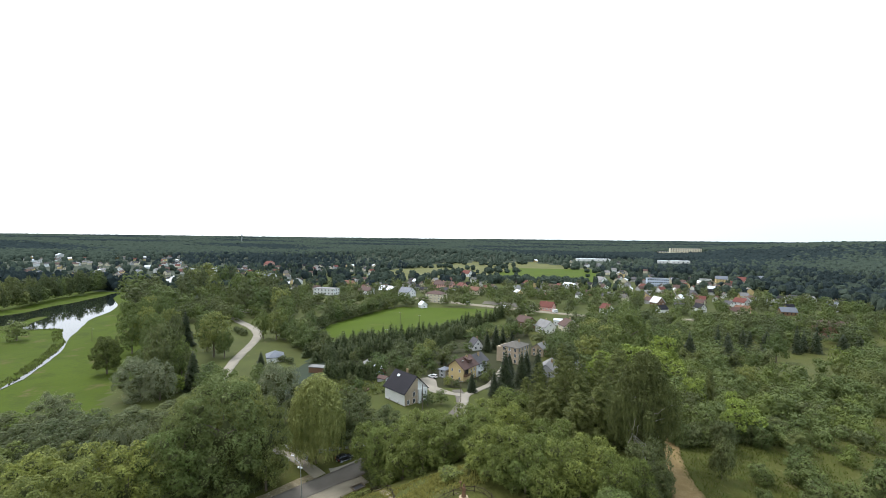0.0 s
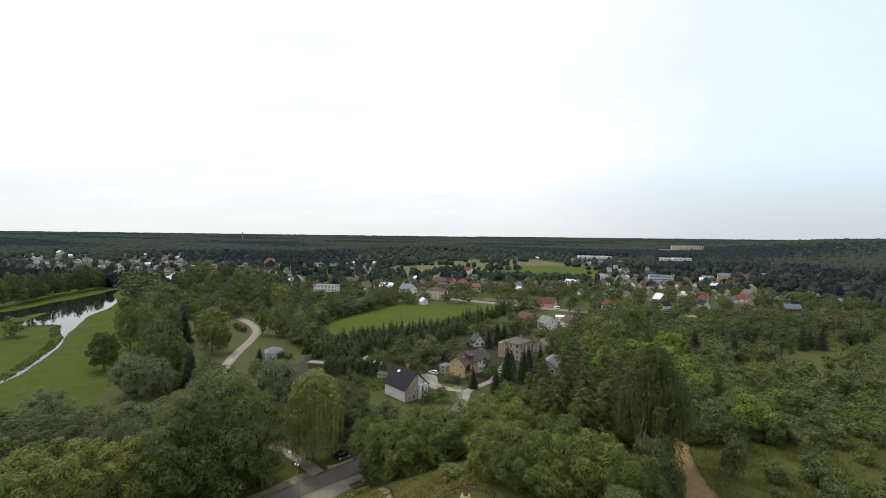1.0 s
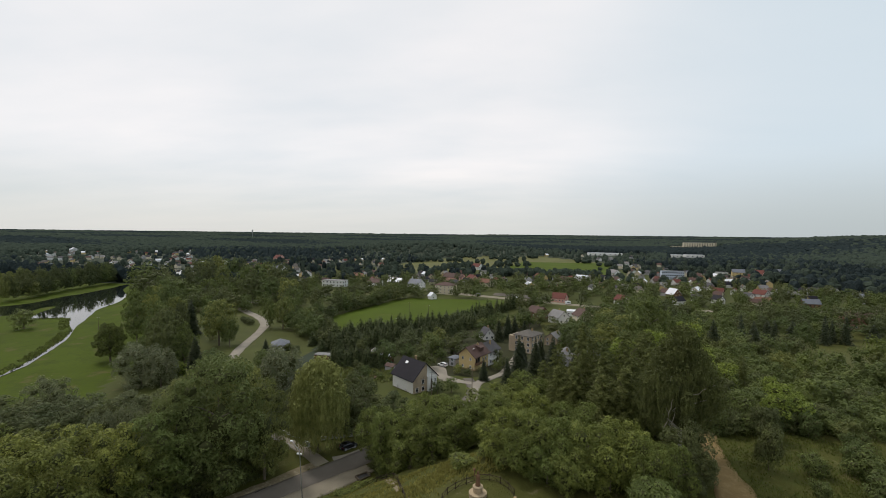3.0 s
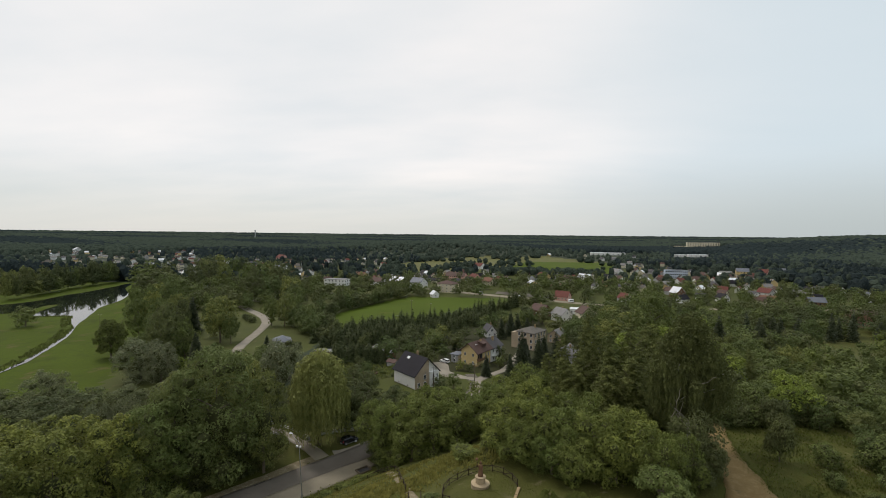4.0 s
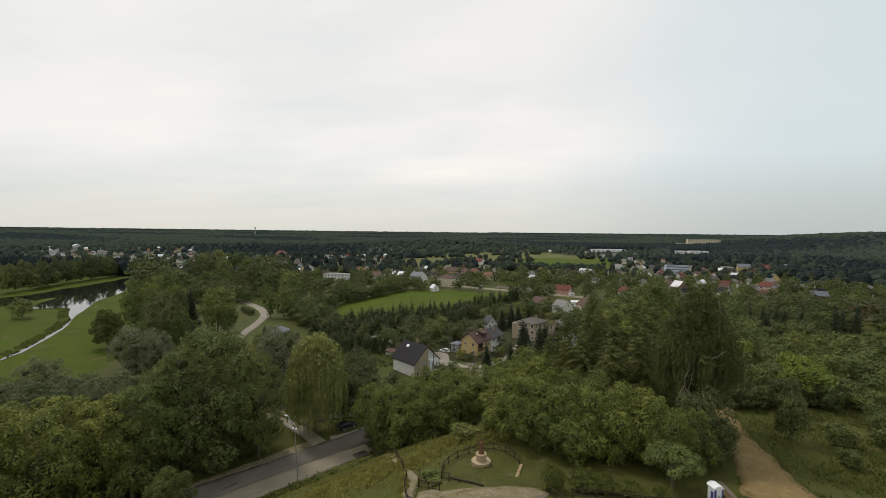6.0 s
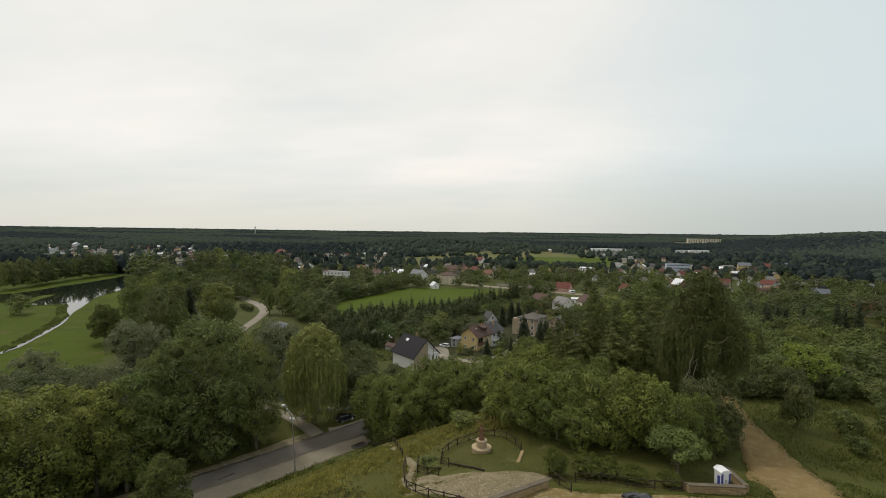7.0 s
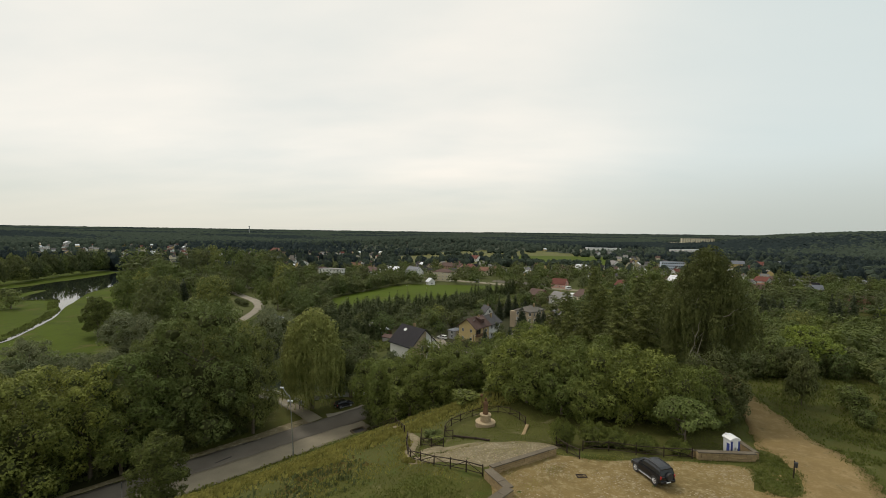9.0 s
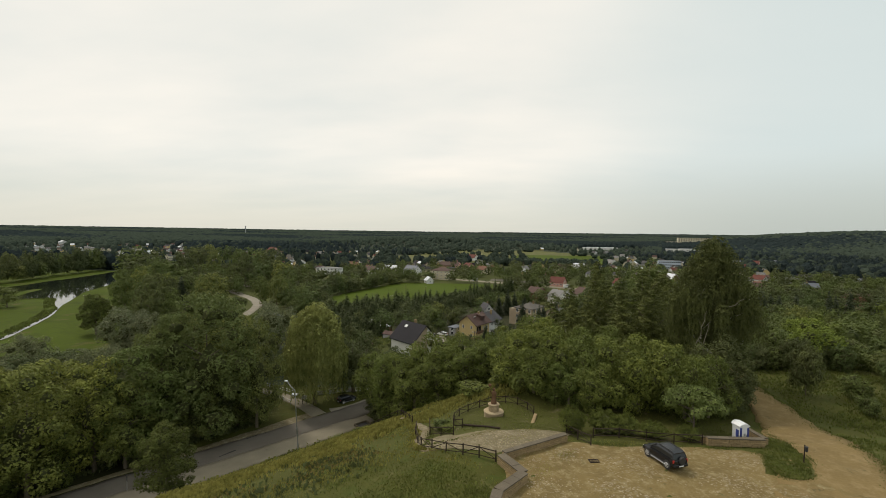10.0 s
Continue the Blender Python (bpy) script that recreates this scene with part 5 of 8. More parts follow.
def canopy():
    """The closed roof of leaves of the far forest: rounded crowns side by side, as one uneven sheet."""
    rng = np.random.default_rng(23)
    angles, radii = np.radians(np.linspace(-54, 44, 430)), 1120 * (4800 / 1120) ** np.linspace(0, 1, 150)
    a, r = np.meshgrid(angles, radii)
    a, r = a + rng.normal(0, 0.0012, a.shape), r * (1 + rng.normal(0, 0.003, r.shape))
    x, y = r * np.sin(a), r * np.cos(a)
    lump = np.sin(x * 0.021 + 2 * np.sin(y * 0.013)) * np.sin(y * 0.017 + 2 * np.sin(x * 0.011)) * 1.6
    z = terrain(x, y) + np.clip(r * 0.0085, 9, 14) + lump + rng.uniform(-2.6, 2.2, x.shape)
    ny, nx = x.shape
    i, j = np.meshgrid(np.arange(nx - 1), np.arange(ny - 1))
    q = (j * nx + i).ravel()
    cx, cy, cr = x[:-1, :-1].ravel(), y[:-1, :-1].ravel(), r[:-1, :-1].ravel()
    open_land = clear_of(cx, cy) | ((cr < 1450) & (heading(cx, cy) < 18))
    for hx, hy, hr in HOUSES:
        if math.hypot(hx, hy) > 1000:
            open_land |= (np.abs(cx - hx * cy / hy) < hr * 0.8) & (cy < hy + hr) & (cy > hy - 150)
    faces = np.stack([q, q + 1, q + nx + 1, q + nx], 1)[~open_land]
    # at its edges the roof comes down to the ground
    shut = np.bincount(faces.ravel(), minlength=x.size)
    rim = (shut < 4).reshape(x.shape) & (np.arange(ny) < ny - 1)[:, None] & (np.arange(nx) > 0) & (np.arange(nx) < nx - 1)
    z = np.where(rim, terrain(x, y) - 1.0, z)
    stand = np.sin(cx * 0.006 + 1.7 * np.sin(cy * 0.004)) + np.sin(cy * 0.009 + cx * 0.003) + rng.normal(0, 0.5, len(cx))
    pine = (stand > np.where(heading(cx, cy) > 20, -0.2, 0.55))[~open_land]
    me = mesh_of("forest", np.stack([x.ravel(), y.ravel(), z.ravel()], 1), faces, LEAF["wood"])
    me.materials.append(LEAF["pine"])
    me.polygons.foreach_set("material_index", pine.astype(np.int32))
    tagged(new("forest", me), "closed roof of far forest reaching to the horizon", "forest", kind="stuff")


def far_woods():
    rng = np.random.default_rng(21)
    canopy()
    # endless forest to the horizon
    n = 30000
    r = 950 * (4750 / 950) ** rng.uniform(0, 1, n)
    a = np.radians(rng.uniform(-54, 44, n))
    x, y = r * np.sin(a), r * np.cos(a)
    keep = ~clear_of(x, y)
    thin = (r < 1400) & (heading(x, y) < 18) & (rng.uniform(0, 1, n) < 0.62)
    keep &= ~thin
    for hx, hy, hr in HOUSES:
        if math.hypot(hx, hy) > 800:
            keep &= ~((np.abs(x - hx * y / hy) < hr * 0.8) & (y < hy + hr) & (y > hy - 150))
    x, y, r = x[keep], y[keep], r[keep]
    w = r * 0.0082 * rng.uniform(0.6, 1.35, len(r))
    h = np.clip(r * 0.010, 11, 16) * rng.uniform(0.82, 1.18, len(r))
    stand = np.sin(x * 0.006 + 1.7 * np.sin(y * 0.004)) + np.sin(y * 0.009 + x * 0.003) + rng.normal(0, 0.5, len(x))
    pine = stand > np.where(heading(x, y) > 20, -0.2, 0.55)
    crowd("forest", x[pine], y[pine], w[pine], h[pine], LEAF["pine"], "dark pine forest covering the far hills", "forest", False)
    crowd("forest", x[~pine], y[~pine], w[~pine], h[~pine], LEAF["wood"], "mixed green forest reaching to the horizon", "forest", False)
    # trees between the houses and on the nearer wooded slope
    n = 7500
    r = 370 * (1000 / 370) ** rng.uniform(0, 1, n)
    a = rng.uniform(-52, 42, n)
    x, y = r * np.sin(np.radians(a)), r * np.cos(np.radians(a))
    slope = ((a > 28) & (x * 0.66 + y * 0.75 > 620 + (35 - a) * 12)) | ((a > 21) & (r > 920))
    west = (a < -33) & (r > 540)
    prob = np.where(slope, 1.0, np.where(west, 0.30, 0.36))
    prob = np.where((a > -30) & (r < 480) & (a < 20), 0.16, prob)
    prob = np.where((a < -16) & (a > -34) & (r > 430) & (r < 620), 0.6, prob)
    keep = (rng.uniform(0, 1, n) < prob) & ~clear_of(x, y)
    for hx, hy, hr in HOUSES:
        keep &= ((x - hx) ** 2 + (y - hy) ** 2 > hr * hr) & ~((np.abs(x - hx * y / max(hy, 1)) < hr * 0.5) & (y < hy) & (y > hy - 26))
    x, y, slope = x[keep], y[keep], slope[keep]
    w = rng.uniform(6, 12, len(x)) * np.where(slope, 1.15, 1)
    h = rng.uniform(6, 14, len(x)) * np.where(slope, 1.2, 1)
    near = ~slope & (np.hypot(x, y) < 590)
    thicket("garden_trees", list(zip(x[near], y[near], h[near] * 1.05, w[near] * 1.1)), "village_tree", "green garden trees between the village houses", "trees", 6)
    x, y, w, h, slope = x[~near], y[~near], w[~near], h[~near], slope[~near]
    dark = rng.uniform(0, 1, len(x)) < np.where(slope, 0.6, 0.25)
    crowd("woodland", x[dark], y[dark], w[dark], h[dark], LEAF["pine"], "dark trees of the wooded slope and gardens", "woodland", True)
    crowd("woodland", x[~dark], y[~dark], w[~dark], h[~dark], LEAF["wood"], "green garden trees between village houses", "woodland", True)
    # belt along the far bank, lone trees on the meadows
    t = rng.uniform(0, 1, 150)
    x, y = -640 + t * 225 + rng.normal(0, 9, 150), 500 + t * 8 + rng.normal(0, 12, 150)
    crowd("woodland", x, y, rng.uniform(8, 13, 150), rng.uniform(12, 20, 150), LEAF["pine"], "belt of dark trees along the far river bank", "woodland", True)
    c = rng.integers(0, 30, 190)
    x, y = rng.uniform(-190, 230, 30)[c] + rng.normal(0, 15, 190), rng.uniform(660, 1120, 30)[c] + rng.normal(0, 9, 190)
    crowd("woodland", x, y, rng.uniform(7, 13, 190), rng.uniform(5, 12, 190), LEAF["wood"], "scattered trees and hedges on the far meadows", "woodland", True)
    t = rng.uniform(0, 1, 70)
    x, y = -5 + t * 150, 640 - t * 20 + rng.normal(0, 6, 70)
    crowd("woodland", x, y, rng.uniform(8, 12, 70), rng.uniform(9, 13, 70), LEAF["wood"], "even row of trees across the meadow", "woodland", True)


# ---- houses ----
HOUSES = []
SEEN_WINDOW = {}


def window_meshes(w, h):
    key = (round(w, 2), round(h, 2))
    if key not in SEEN_WINDOW:
        b, d = 0.09, 0.07
        frame_bm = boxed((-w / 2, -d, 0, -w / 2 + b, d, h), (w / 2 - b, -d, 0, w / 2, d, h), (-w / 2 + b, -d, 0, w / 2 - b, d, b), (-w / 2 + b, -d, h - b, w / 2 - b, d, h), (-0.03, -d + 0.01, b, 0.03, d - 0.01, h - b))
        made = []
        for name, bm, m in (("window", frame_bm, WHITE), ("pane", boxed((-w / 2 + b, -0.03, b, w / 2 - b, 0.03, h - b)), GLASS), ("sill", boxed((-w / 2 - 0.1, -0.18, -0.08, w / 2 + 0.1, 0.05, -0.01)), COPING)):
            me = bpy.data.meshes.new(name)
            bm.to_mesh(me)
            bm.free()
            me.materials.append(m)
            made.append(me)
        SEEN_WINDOW[key] = made
    return SEEN_WINDOW[key]


def window(parent, x, y, z, turn, w=1.2, h=1.4, sill=True, far=False):
    """A window in a wall: x, y, z of its foot's middle; turn in degrees, 0 faces -y."""
    f, p, s = window_meshes(w, h)
    if far:
        ob = part("window", p, None, parent)
        ob.matrix_basis = pose(x, y, z, 0, 0, turn)
        return ob
    ob = part("window", f, None, parent)
    ob.matrix_basis = pose(x, y, z, 0, 0, turn)
    part("pane", p, None, ob)
    if sill:
        part("sill", s, None, ob)
    return ob


def house(x, y, turn, w, d, h, rise, wall, roof, label, storeys=2, cols=2, category="house", chimney=True, hip=False, flat=False, over=0.45, group="village houses", name="house", foot=0.0, sides=(0, 180, 90, 270), wsize=(1.1, 1.3)):
    """A house with its ridge along its own y: walls, roof slabs, chimney, and a window of its own in each place."""
    far = math.hypot(x, y) > 480
    if far and sides == (0, 180, 90, 270):
        sides = (0, 90, 270)
    HOUSES.append((x, y, max(w, d) * 0.75 + 2))
    z = min(float(terrain(x + a, y + b)) for a in (-w / 2, w / 2) for b in (-d / 2, d / 2)) + foot
    ob = thing(name, pose(x, y, z, 0, 0, turn), label, category, group)
    bm = bmesh.new()
    if hip or flat:
        box(bm, -w / 2, -d / 2, -0.6, w / 2, d / 2, h)
    else:
        prism(bm, [(-w / 2, -0.6), (w / 2, -0.6), (w / 2, h), (0, h + rise), (-w / 2, h)], -d / 2, d / 2)
    part("wall", bm, wall, ob)
    bm = bmesh.new()
    t = 0.22
    if flat:
        box(bm, -w / 2 - 0.25, -d / 2 - 0.25, h, w / 2 + 0.25, d / 2 + 0.25, h + 0.35, 0.04)
    elif hip:
        e, r = [(-w / 2 - over, -d / 2 - over), (w / 2 + over, -d / 2 - over), (w / 2 + over, d / 2 + over), (-w / 2 - over, d / 2 + over)], max(d / 2 - w / 2, 0.3)
        lo = [bm.verts.new((px, py, h)) for px, py in e]
        mid = [bm.verts.new((px, py, h + t)) for px, py in e]
        a, b = bm.verts.new((0, -r, h + rise)), bm.verts.new((0, r, h + rise))
        for k in range(4):
            bm.faces.new((lo[k], lo[(k + 1) % 4], mid[(k + 1) % 4], mid[k]))
        bm.faces.new(lo[::-1])
        bm.faces.new((mid[0], mid[1], a))
        bm.faces.new((mid[1], mid[2], b, a))
        bm.faces.new((mid[2], mid[3], b))
        bm.faces.new((mid[3], mid[0], a, b))
    else:
        s = rise / (w / 2)
        prism(bm, [(-w / 2 - over, h - over * s), (0, h + rise), (w / 2 + over, h - over * s), (w / 2 + over, h - over * s + t), (0, h + rise + t), (-w / 2 - over, h - over * s + t)], -d / 2 - over, d / 2 + over)
    part("roof", bm, roof, ob)
    if chimney and not flat:
        part("chimney", boxed((w * 0.12, d * 0.08, h + rise * 0.4, w * 0.12 + 0.7, d * 0.08 + 0.7, h + rise + 0.9), bevel=0.03), STONE, ob)
    step = h / storeys
    for side in sides:
        n = cols if side in (0, 180) else max(1, round(cols * d / w))
        half, span = (d / 2, w) if side in (0, 180) else (w / 2, d)
        for k in range(n):
            u = ((k + 0.5) / n - 0.5) * span
            for f in range(storeys):
                zz = f * step + step * 0.33
                px, py = {0: (u, -half), 180: (u, half), 90: (half, u), 270: (-half, u)}[side]
                window(ob, px, py, zz, side, *wsize, sill=False, far=far)
        if rise > 3 and side in (0, 180) and not hip and not flat:
            window(ob, 0, -half if side == 0 else half, h + rise * 0.12, side, *wsize, sill=False, far=far)
    return ob


def skylight(ob, w, h, rise, u, v, side=-1):
    """A roof window on the slope, u up the slope and v along the ridge."""
    s = math.atan2(rise, w / 2)
    x, z = side * w / 2 * (1 - u), h + rise * u + 0.24
    sk = part("skylight", boxed((-0.5, -0.65, 0, 0.5, 0.65, 0.12), bevel=0.03), WHITE, ob, "pale roof window")
    sk.matrix_basis = pose(x, v, z, 0, -math.degrees(s) * -side * -1 if side > 0 else -math.degrees(s), 0)
    return sk


# the three large houses below the hill
h1 = house(-27.0, 151.9, 48.6, 10.4, 11.8, 5.1, 4.9, WALLS["white"], ROOFS["dark"], "white two-storey house with a steep dark gable roof", 2, 3, group="", over=0.6, sides=(), wsize=(1.0, 1.6))
part("gable_panel", prism(bmesh.new(), [(-5.15, -0.6), (0.7, -0.6), (0.7, 9.2), (-0.1, 9.8), (-5.15, 5.0)], -5.97, -5.9), WALLS["tan"], h1, "bare tan half of the gable")
for xx, zz in ((-1.0, 3.1), (-1.0, 0.7), (-3.6, 0.7)):
    window(h1, xx, -5.95, zz, 0, 1.1, 1.6)
for k in (-2.0, 3.0):
    window(h1, -5.2, k, 0.9, 270, 0.5, 0.5)
skylight(h1, 10.4, 5.1, 4.9, 0.72, 2.5)
part("bay", boxed((0.8, -6.7, -0.6, 4.7, -5.9, 5.3)), WALLS["white"], h1, "white rendered bay")
window(h1, 2.2, -6.7, 3.0, 0, 0.9, 1.7)
window(h1, 3.8, -6.7, 3.0, 0, 0.7, 1.4)
window(h1, 2.2, -6.7, 0.6, 0, 0.9, 1.6)
part("plinth_course", boxed((-5.24, -5.94, -0.6, 5.24, 5.94, 0.45)), COPING, h1)
h2 = house(-7.7, 182.9, -30, 7.6, 10.4, 6.4, 3.0, WALLS["yellow"], ROOFS["brown"], "yellow house with a brown tiled roof and a balcony", 2, 2, group="", over=0.9, sides=(0,), wsize=(0.9, 1.3))
skylight(h2, 7.6, 6.4, 3.0, 0.62, -2.6, 1)
dormer = part("dormer", prism(bmesh.new(), [(1.2, 7.6), (3.3, 7.5), (3.3, 8.7), (1.0, 9.5)], -0.2, 2.4), ROOFS["brown"], h2)
part("dormer_roof", prism(bmesh.new(), [(0.7, 9.5), (3.7, 8.72), (3.7, 8.88), (0.7, 9.68)], -0.5, 2.7), ROOFS["brown"], h2)
part("balcony", boxed((3.8, -5.0, 2.75, 5.0, -0.6, 2.95), (4.92, -5.0, 2.95, 5.0, -0.6, 3.85), (3.8, -5.0, 2.95, 5.0, -4.92, 3.85), bevel=0.01), WALLS["brown"], h2, "dark brown wooden balcony")
part("balcony_door", boxed((3.79, -4.4, 2.96, 3.83, -1.2, 5.2), bevel=0.01), GLASS, h2, "dark glazed balcony door")
for yy in (-4.9, -0.7):
    part("post", boxed((4.84, yy - 0.06, 3.85, 4.96, yy + 0.06, 5.75)), WALLS["brown"], h2)
for yy, zz in ((1.2, 3.4), (3.4, 3.4), (1.2, 0.9), (3.4, 0.9)):
    window(h2, 3.8, yy, zz, 90, 0.9, 1.3)
part("plinth_course", boxed((-3.83, -5.23, -0.6, 3.83, 5.23, 0.9)), STONE, h2)
twin = house(-2.75, 191.5, -30, 7.6, 9.2, 6.4, 2.7, WALLS["white"], ROOFS["slate"], "white rear half of a twin house with a grey roof", 2, 2, group="", over=0.8, chimney=True, sides=(90,))
part("balcony", boxed((3.8, -3.6, 2.8, 5.1, 2.8, 3.0), (5.02, -3.6, 3.0, 5.1, 2.8, 3.8), bevel=0.01), WALLS["white"], twin, "white rendered balcony")
house(-15.6, 184.5, -30, 3.4, 4.4, 3.4, 1.0, WALLS["grey"], ROOFS["bluegrey"], "narrow grey annex with a low hipped roof", 2, 1, group="", hip=True, chimney=False, category="annex", name="annex")
h3 = house(17.2, 219, -33, 9.6, 11.5, 8.4, 2.2, WALLS["tan"], ROOFS["old"], "large unrendered tan house with a shallow grey-brown roof", 3, 3, group="", hip=True, over=0.5, wsize=(1.2, 1.7))
part("wing", boxed((-7.6, -5.6, -0.6, -4.7, 3.5, 7.8), bevel=0.05), WALLS["tan"], h3, "bare block side wing")
house(31, 197, -20, 7.5, 13, 3.4, 2.4, WALLS["grey"], ROOFS["grey"], "low grey outbuilding with an old sheet roof", 1, 2, group="", category="outbuilding", name="outbuilding")
house(46, 206, 62, 8, 13, 3.6, 2.6, WALLS["cream"], ROOFS["bluegrey"], "low house with a blue-grey sheet roof", 1, 2, group="")
house(32, 236, -30, 7, 9, 4.2, 2.6, WALLS["tan"], ROOFS["grey"], "small tan house with a grey gable roof", 2, 2, group="")
house(56, 287, 18, 10, 9, 8.2, 3.6, WALLS["cream"], ROOFS["brown"], "tall narrow cream house with a dark roof", 3, 2, group="")
house(43, 300, 30, 9, 11, 4.6, 3.8, WALLS["white"], ROOFS["grey"], "white cottage with a grey gable roof", 1, 2)
house(31, 318, 40, 9, 12, 4.2, 3.5, WALLS["brown"], ROOFS["brown"], "brown house with a dark roof among garden trees", 1, 2)
house(61, 330, 80, 8, 16, 3.4, 0.2, WALLS["white"], ROOFS["white"], "long shed with a bright white roof", 1, 3, flat=True, category="shed", name="shed")
house(-3.5, 244, 25, 6, 7, 2.8, 3.6, WALLS["white"], ROOFS["slate"], "small white cottage with a steep dark grey roof", 1, 2)
house(-105, 207, 30, 8, 9, 3.0, 2.6, WALLS["white"], ROOFS["bluegrey"], "hut with a pale blue-grey ribbed roof", 1, 2, hip=True, chimney=False, category="hut", name="hut")
house(-72, 184, 84, 3.6, 10, 2.6, 0.2, WALLS["brown"], ROOFS["grey"], "long open shed with a grey flat roof", 1, 1, sides=(), flat=True, category="shed", name="shed")
house(-46, 186, 60, 4, 6, 2.6, 0.2, WALLS["brown"], ROOFS["white"], "small garden shed with a pale flat roof", 1, 1, sides=(), flat=True, category="shed", name="shed")

# the village
house(-187, 500, 80, 13, 27, 7.2, 0.3, WALLS["white"], ROOFS["grey"], "long white two-storey block with a flat roof", 2, 3, flat=True, wsize=(1.6, 1.7))
house(-183, 576, 70, 11, 15, 5, 4.5, WALLS["yellow"], ROOFS["orange"], "yellow house with an orange roof", 2, 2)
house(-140, 508, 60, 11, 20, 5, 4, WALLS["white"], ROOFS["brown"], "white house with a brown tiled roof", 2, 3)
house(-150, 530, 20, 10, 12, 5, 4, WALLS["cream"], ROOFS["red"], "cream house with a red roof", 2, 2)
house(-115, 513, 70, 14, 20, 4.5, 4.2, WALLS["cream"], ROOFS["white"], "cream building with a bright white metal roof", 1, 3)
house(-84, 468, 55, 11, 16, 6, 4.8, WALLS["white"], ROOFS["bluegrey"], "white house with a grey mansard roof", 2, 3)
house(-48, 432, 65, 12, 18, 8.5, 3, WALLS["cream"], ROOFS["brown"], "tall cream house with a brown hipped roof", 3, 3, hip=True)
house(-56, 394, 30, 6, 7, 3, 2.8, WALLS["white"], ROOFS["white"], "tiny white gabled hut beside the field", 1, 1, chimney=False)
house(-52, 560, 70, 12, 26, 5, 4, WALLS["pink"], ROOFS["brown"], "long house with a brown roof", 2, 4)
house(-28, 545, 30, 10, 14, 5, 4, WALLS["pink"], ROOFS["red"], "pink house with a red roof", 2, 2)
house(-31, 750, 50, 12, 16, 5, 5, WALLS["white"], ROOFS["red"], "house with a bright red roof on the meadow", 2, 2)
house(-10, 502, 60, 10, 12, 5, 3.6, WALLS["cream"], ROOFS["orange"], "cream house with an orange roof", 2, 2)
house(57, 397, 62, 10, 12, 3.8, 4.2, WALLS["pink"], ROOFS["red"], "house with a large bright red tiled roof", 1, 3)
house(84, 560, 60, 10, 15, 4.6, 3.6, WALLS["cream"], ROOFS["brown"], "long house with a brown roof", 2, 3)
house(108, 570, 50, 12, 14, 6, 3.6, WALLS["white"], ROOFS["white"], "white house with a pale metal roof", 2, 2)
house(107, 390, 25, 8, 9, 4.6, 3.8, WALLS["white"], ROOFS["red"], "white cottage with a red roof", 2, 2)
house(244, 648, 80, 14, 28, 11, 0.4, WALLS["blue"], ROOFS["bluegrey"], "large pale blue three-storey block with a flat roof", 3, 6, flat=True, wsize=(1.7, 1.5), category="building", name="building")
house(168, 440, 20, 9, 10, 4.6, 5.0, WALLS["brown"], ROOFS["white"], "brown house with a bright metal roof", 2, 2)
house(172, 670, 30, 12, 14, 5.5, 4.5, WALLS["white"], ROOFS["grey"], "white house with a grey roof", 2, 2)
house(248, 446, 30, 9, 11, 6, 3.6, WALLS["white"], ROOFS["red"], "white house with a red roof and upper gable", 2, 2)
house(232, 414, 75, 9, 11, 3.6, 3, WALLS["pink"], ROOFS["orange"], "low house with a wide orange roof", 1, 3)
house(266, 408, 80, 8, 12, 3.4, 3.4, WALLS["brown"], ROOFS["bluegrey"], "brown timber house with a pale grey roof", 1, 3)
house(292, 470, 75, 8, 11, 3.2, 3, WALLS["grey"], ROOFS["grey"], "grey farmhouse with a sheet roof", 1, 3)
house(327, 441, 15, 7, 9, 5.4, 3.6, WALLS["white"], ROOFS["bluegrey"], "white narrow cottage with a grey roof", 2, 1)
house(229, 314, 70, 10, 15, 4, 3.4, WALLS["pink"], ROOFS["orange"], "low house with a pale orange roof among trees", 1, 3)
house(255, 345, 78, 10, 24, 3.4, 2.6, WALLS["grey"], ROOFS["brown"], "long low barn with a brown roof", 1, 3, category="barn", name="barn")
house(338, 714, 80, 10, 18, 6, 0.3, WALLS["white"], ROOFS["grey"], "white house with a flat roof", 2, 3, flat=True)
house(366, 720, 70, 12, 16, 6, 4.5, WALLS["yellow"], ROOFS["bluegrey"], "yellow house with a grey sheet roof", 2, 3)
house(390, 716, 50, 13, 18, 5, 5, WALLS["pink"], ROOFS["red"], "house with a broad red roof", 2, 2)
house(432, 748, 70, 14, 20, 5, 4.5, WALLS["white"], ROOFS["bluegrey"], "house with a pale grey roof", 2, 2)
house(668, 1560, 78, 22, 95, 15, 0.4, WALLS["cream"], ROOFS["grey"], "long cream apartment block on the wooded hill", 4, 3, flat=True, wsize=(3, 2), category="building", name="building", foot=6)
house(612, 1600, 60, 16, 34, 9, 0.4, WALLS["cream"], ROOFS["grey"], "low cream wing of the apartment block", 3, 2, flat=True, wsize=(3, 2), category="building", name="building", foot=2)
house(306, 1305, 88, 26, 92, 7, 0.4, WALLS["white"], ROOFS["white"], "long white industrial hall", 1, 2, flat=True, wsize=(3, 2), category="hall", name="hall")
house(500, 1195, 84, 20, 44, 7, 0.4, WALLS["white"], ROOFS["white"], "white industrial hall with a bright roof", 1, 2, flat=True, wsize=(3, 2), category="hall", name="hall")
house(462, 1206, 84, 18, 26, 7, 0.4, WALLS["white"], ROOFS["white"], "small white industrial hall with a bright roof", 1, 2, flat=True, wsize=(3, 2), category="hall", name="hall")
house(-1128, 1062, 60, 18, 22, 6, 5, WALLS["white"], ROOFS["white"], "white house on the wooded rise", 2, 2)
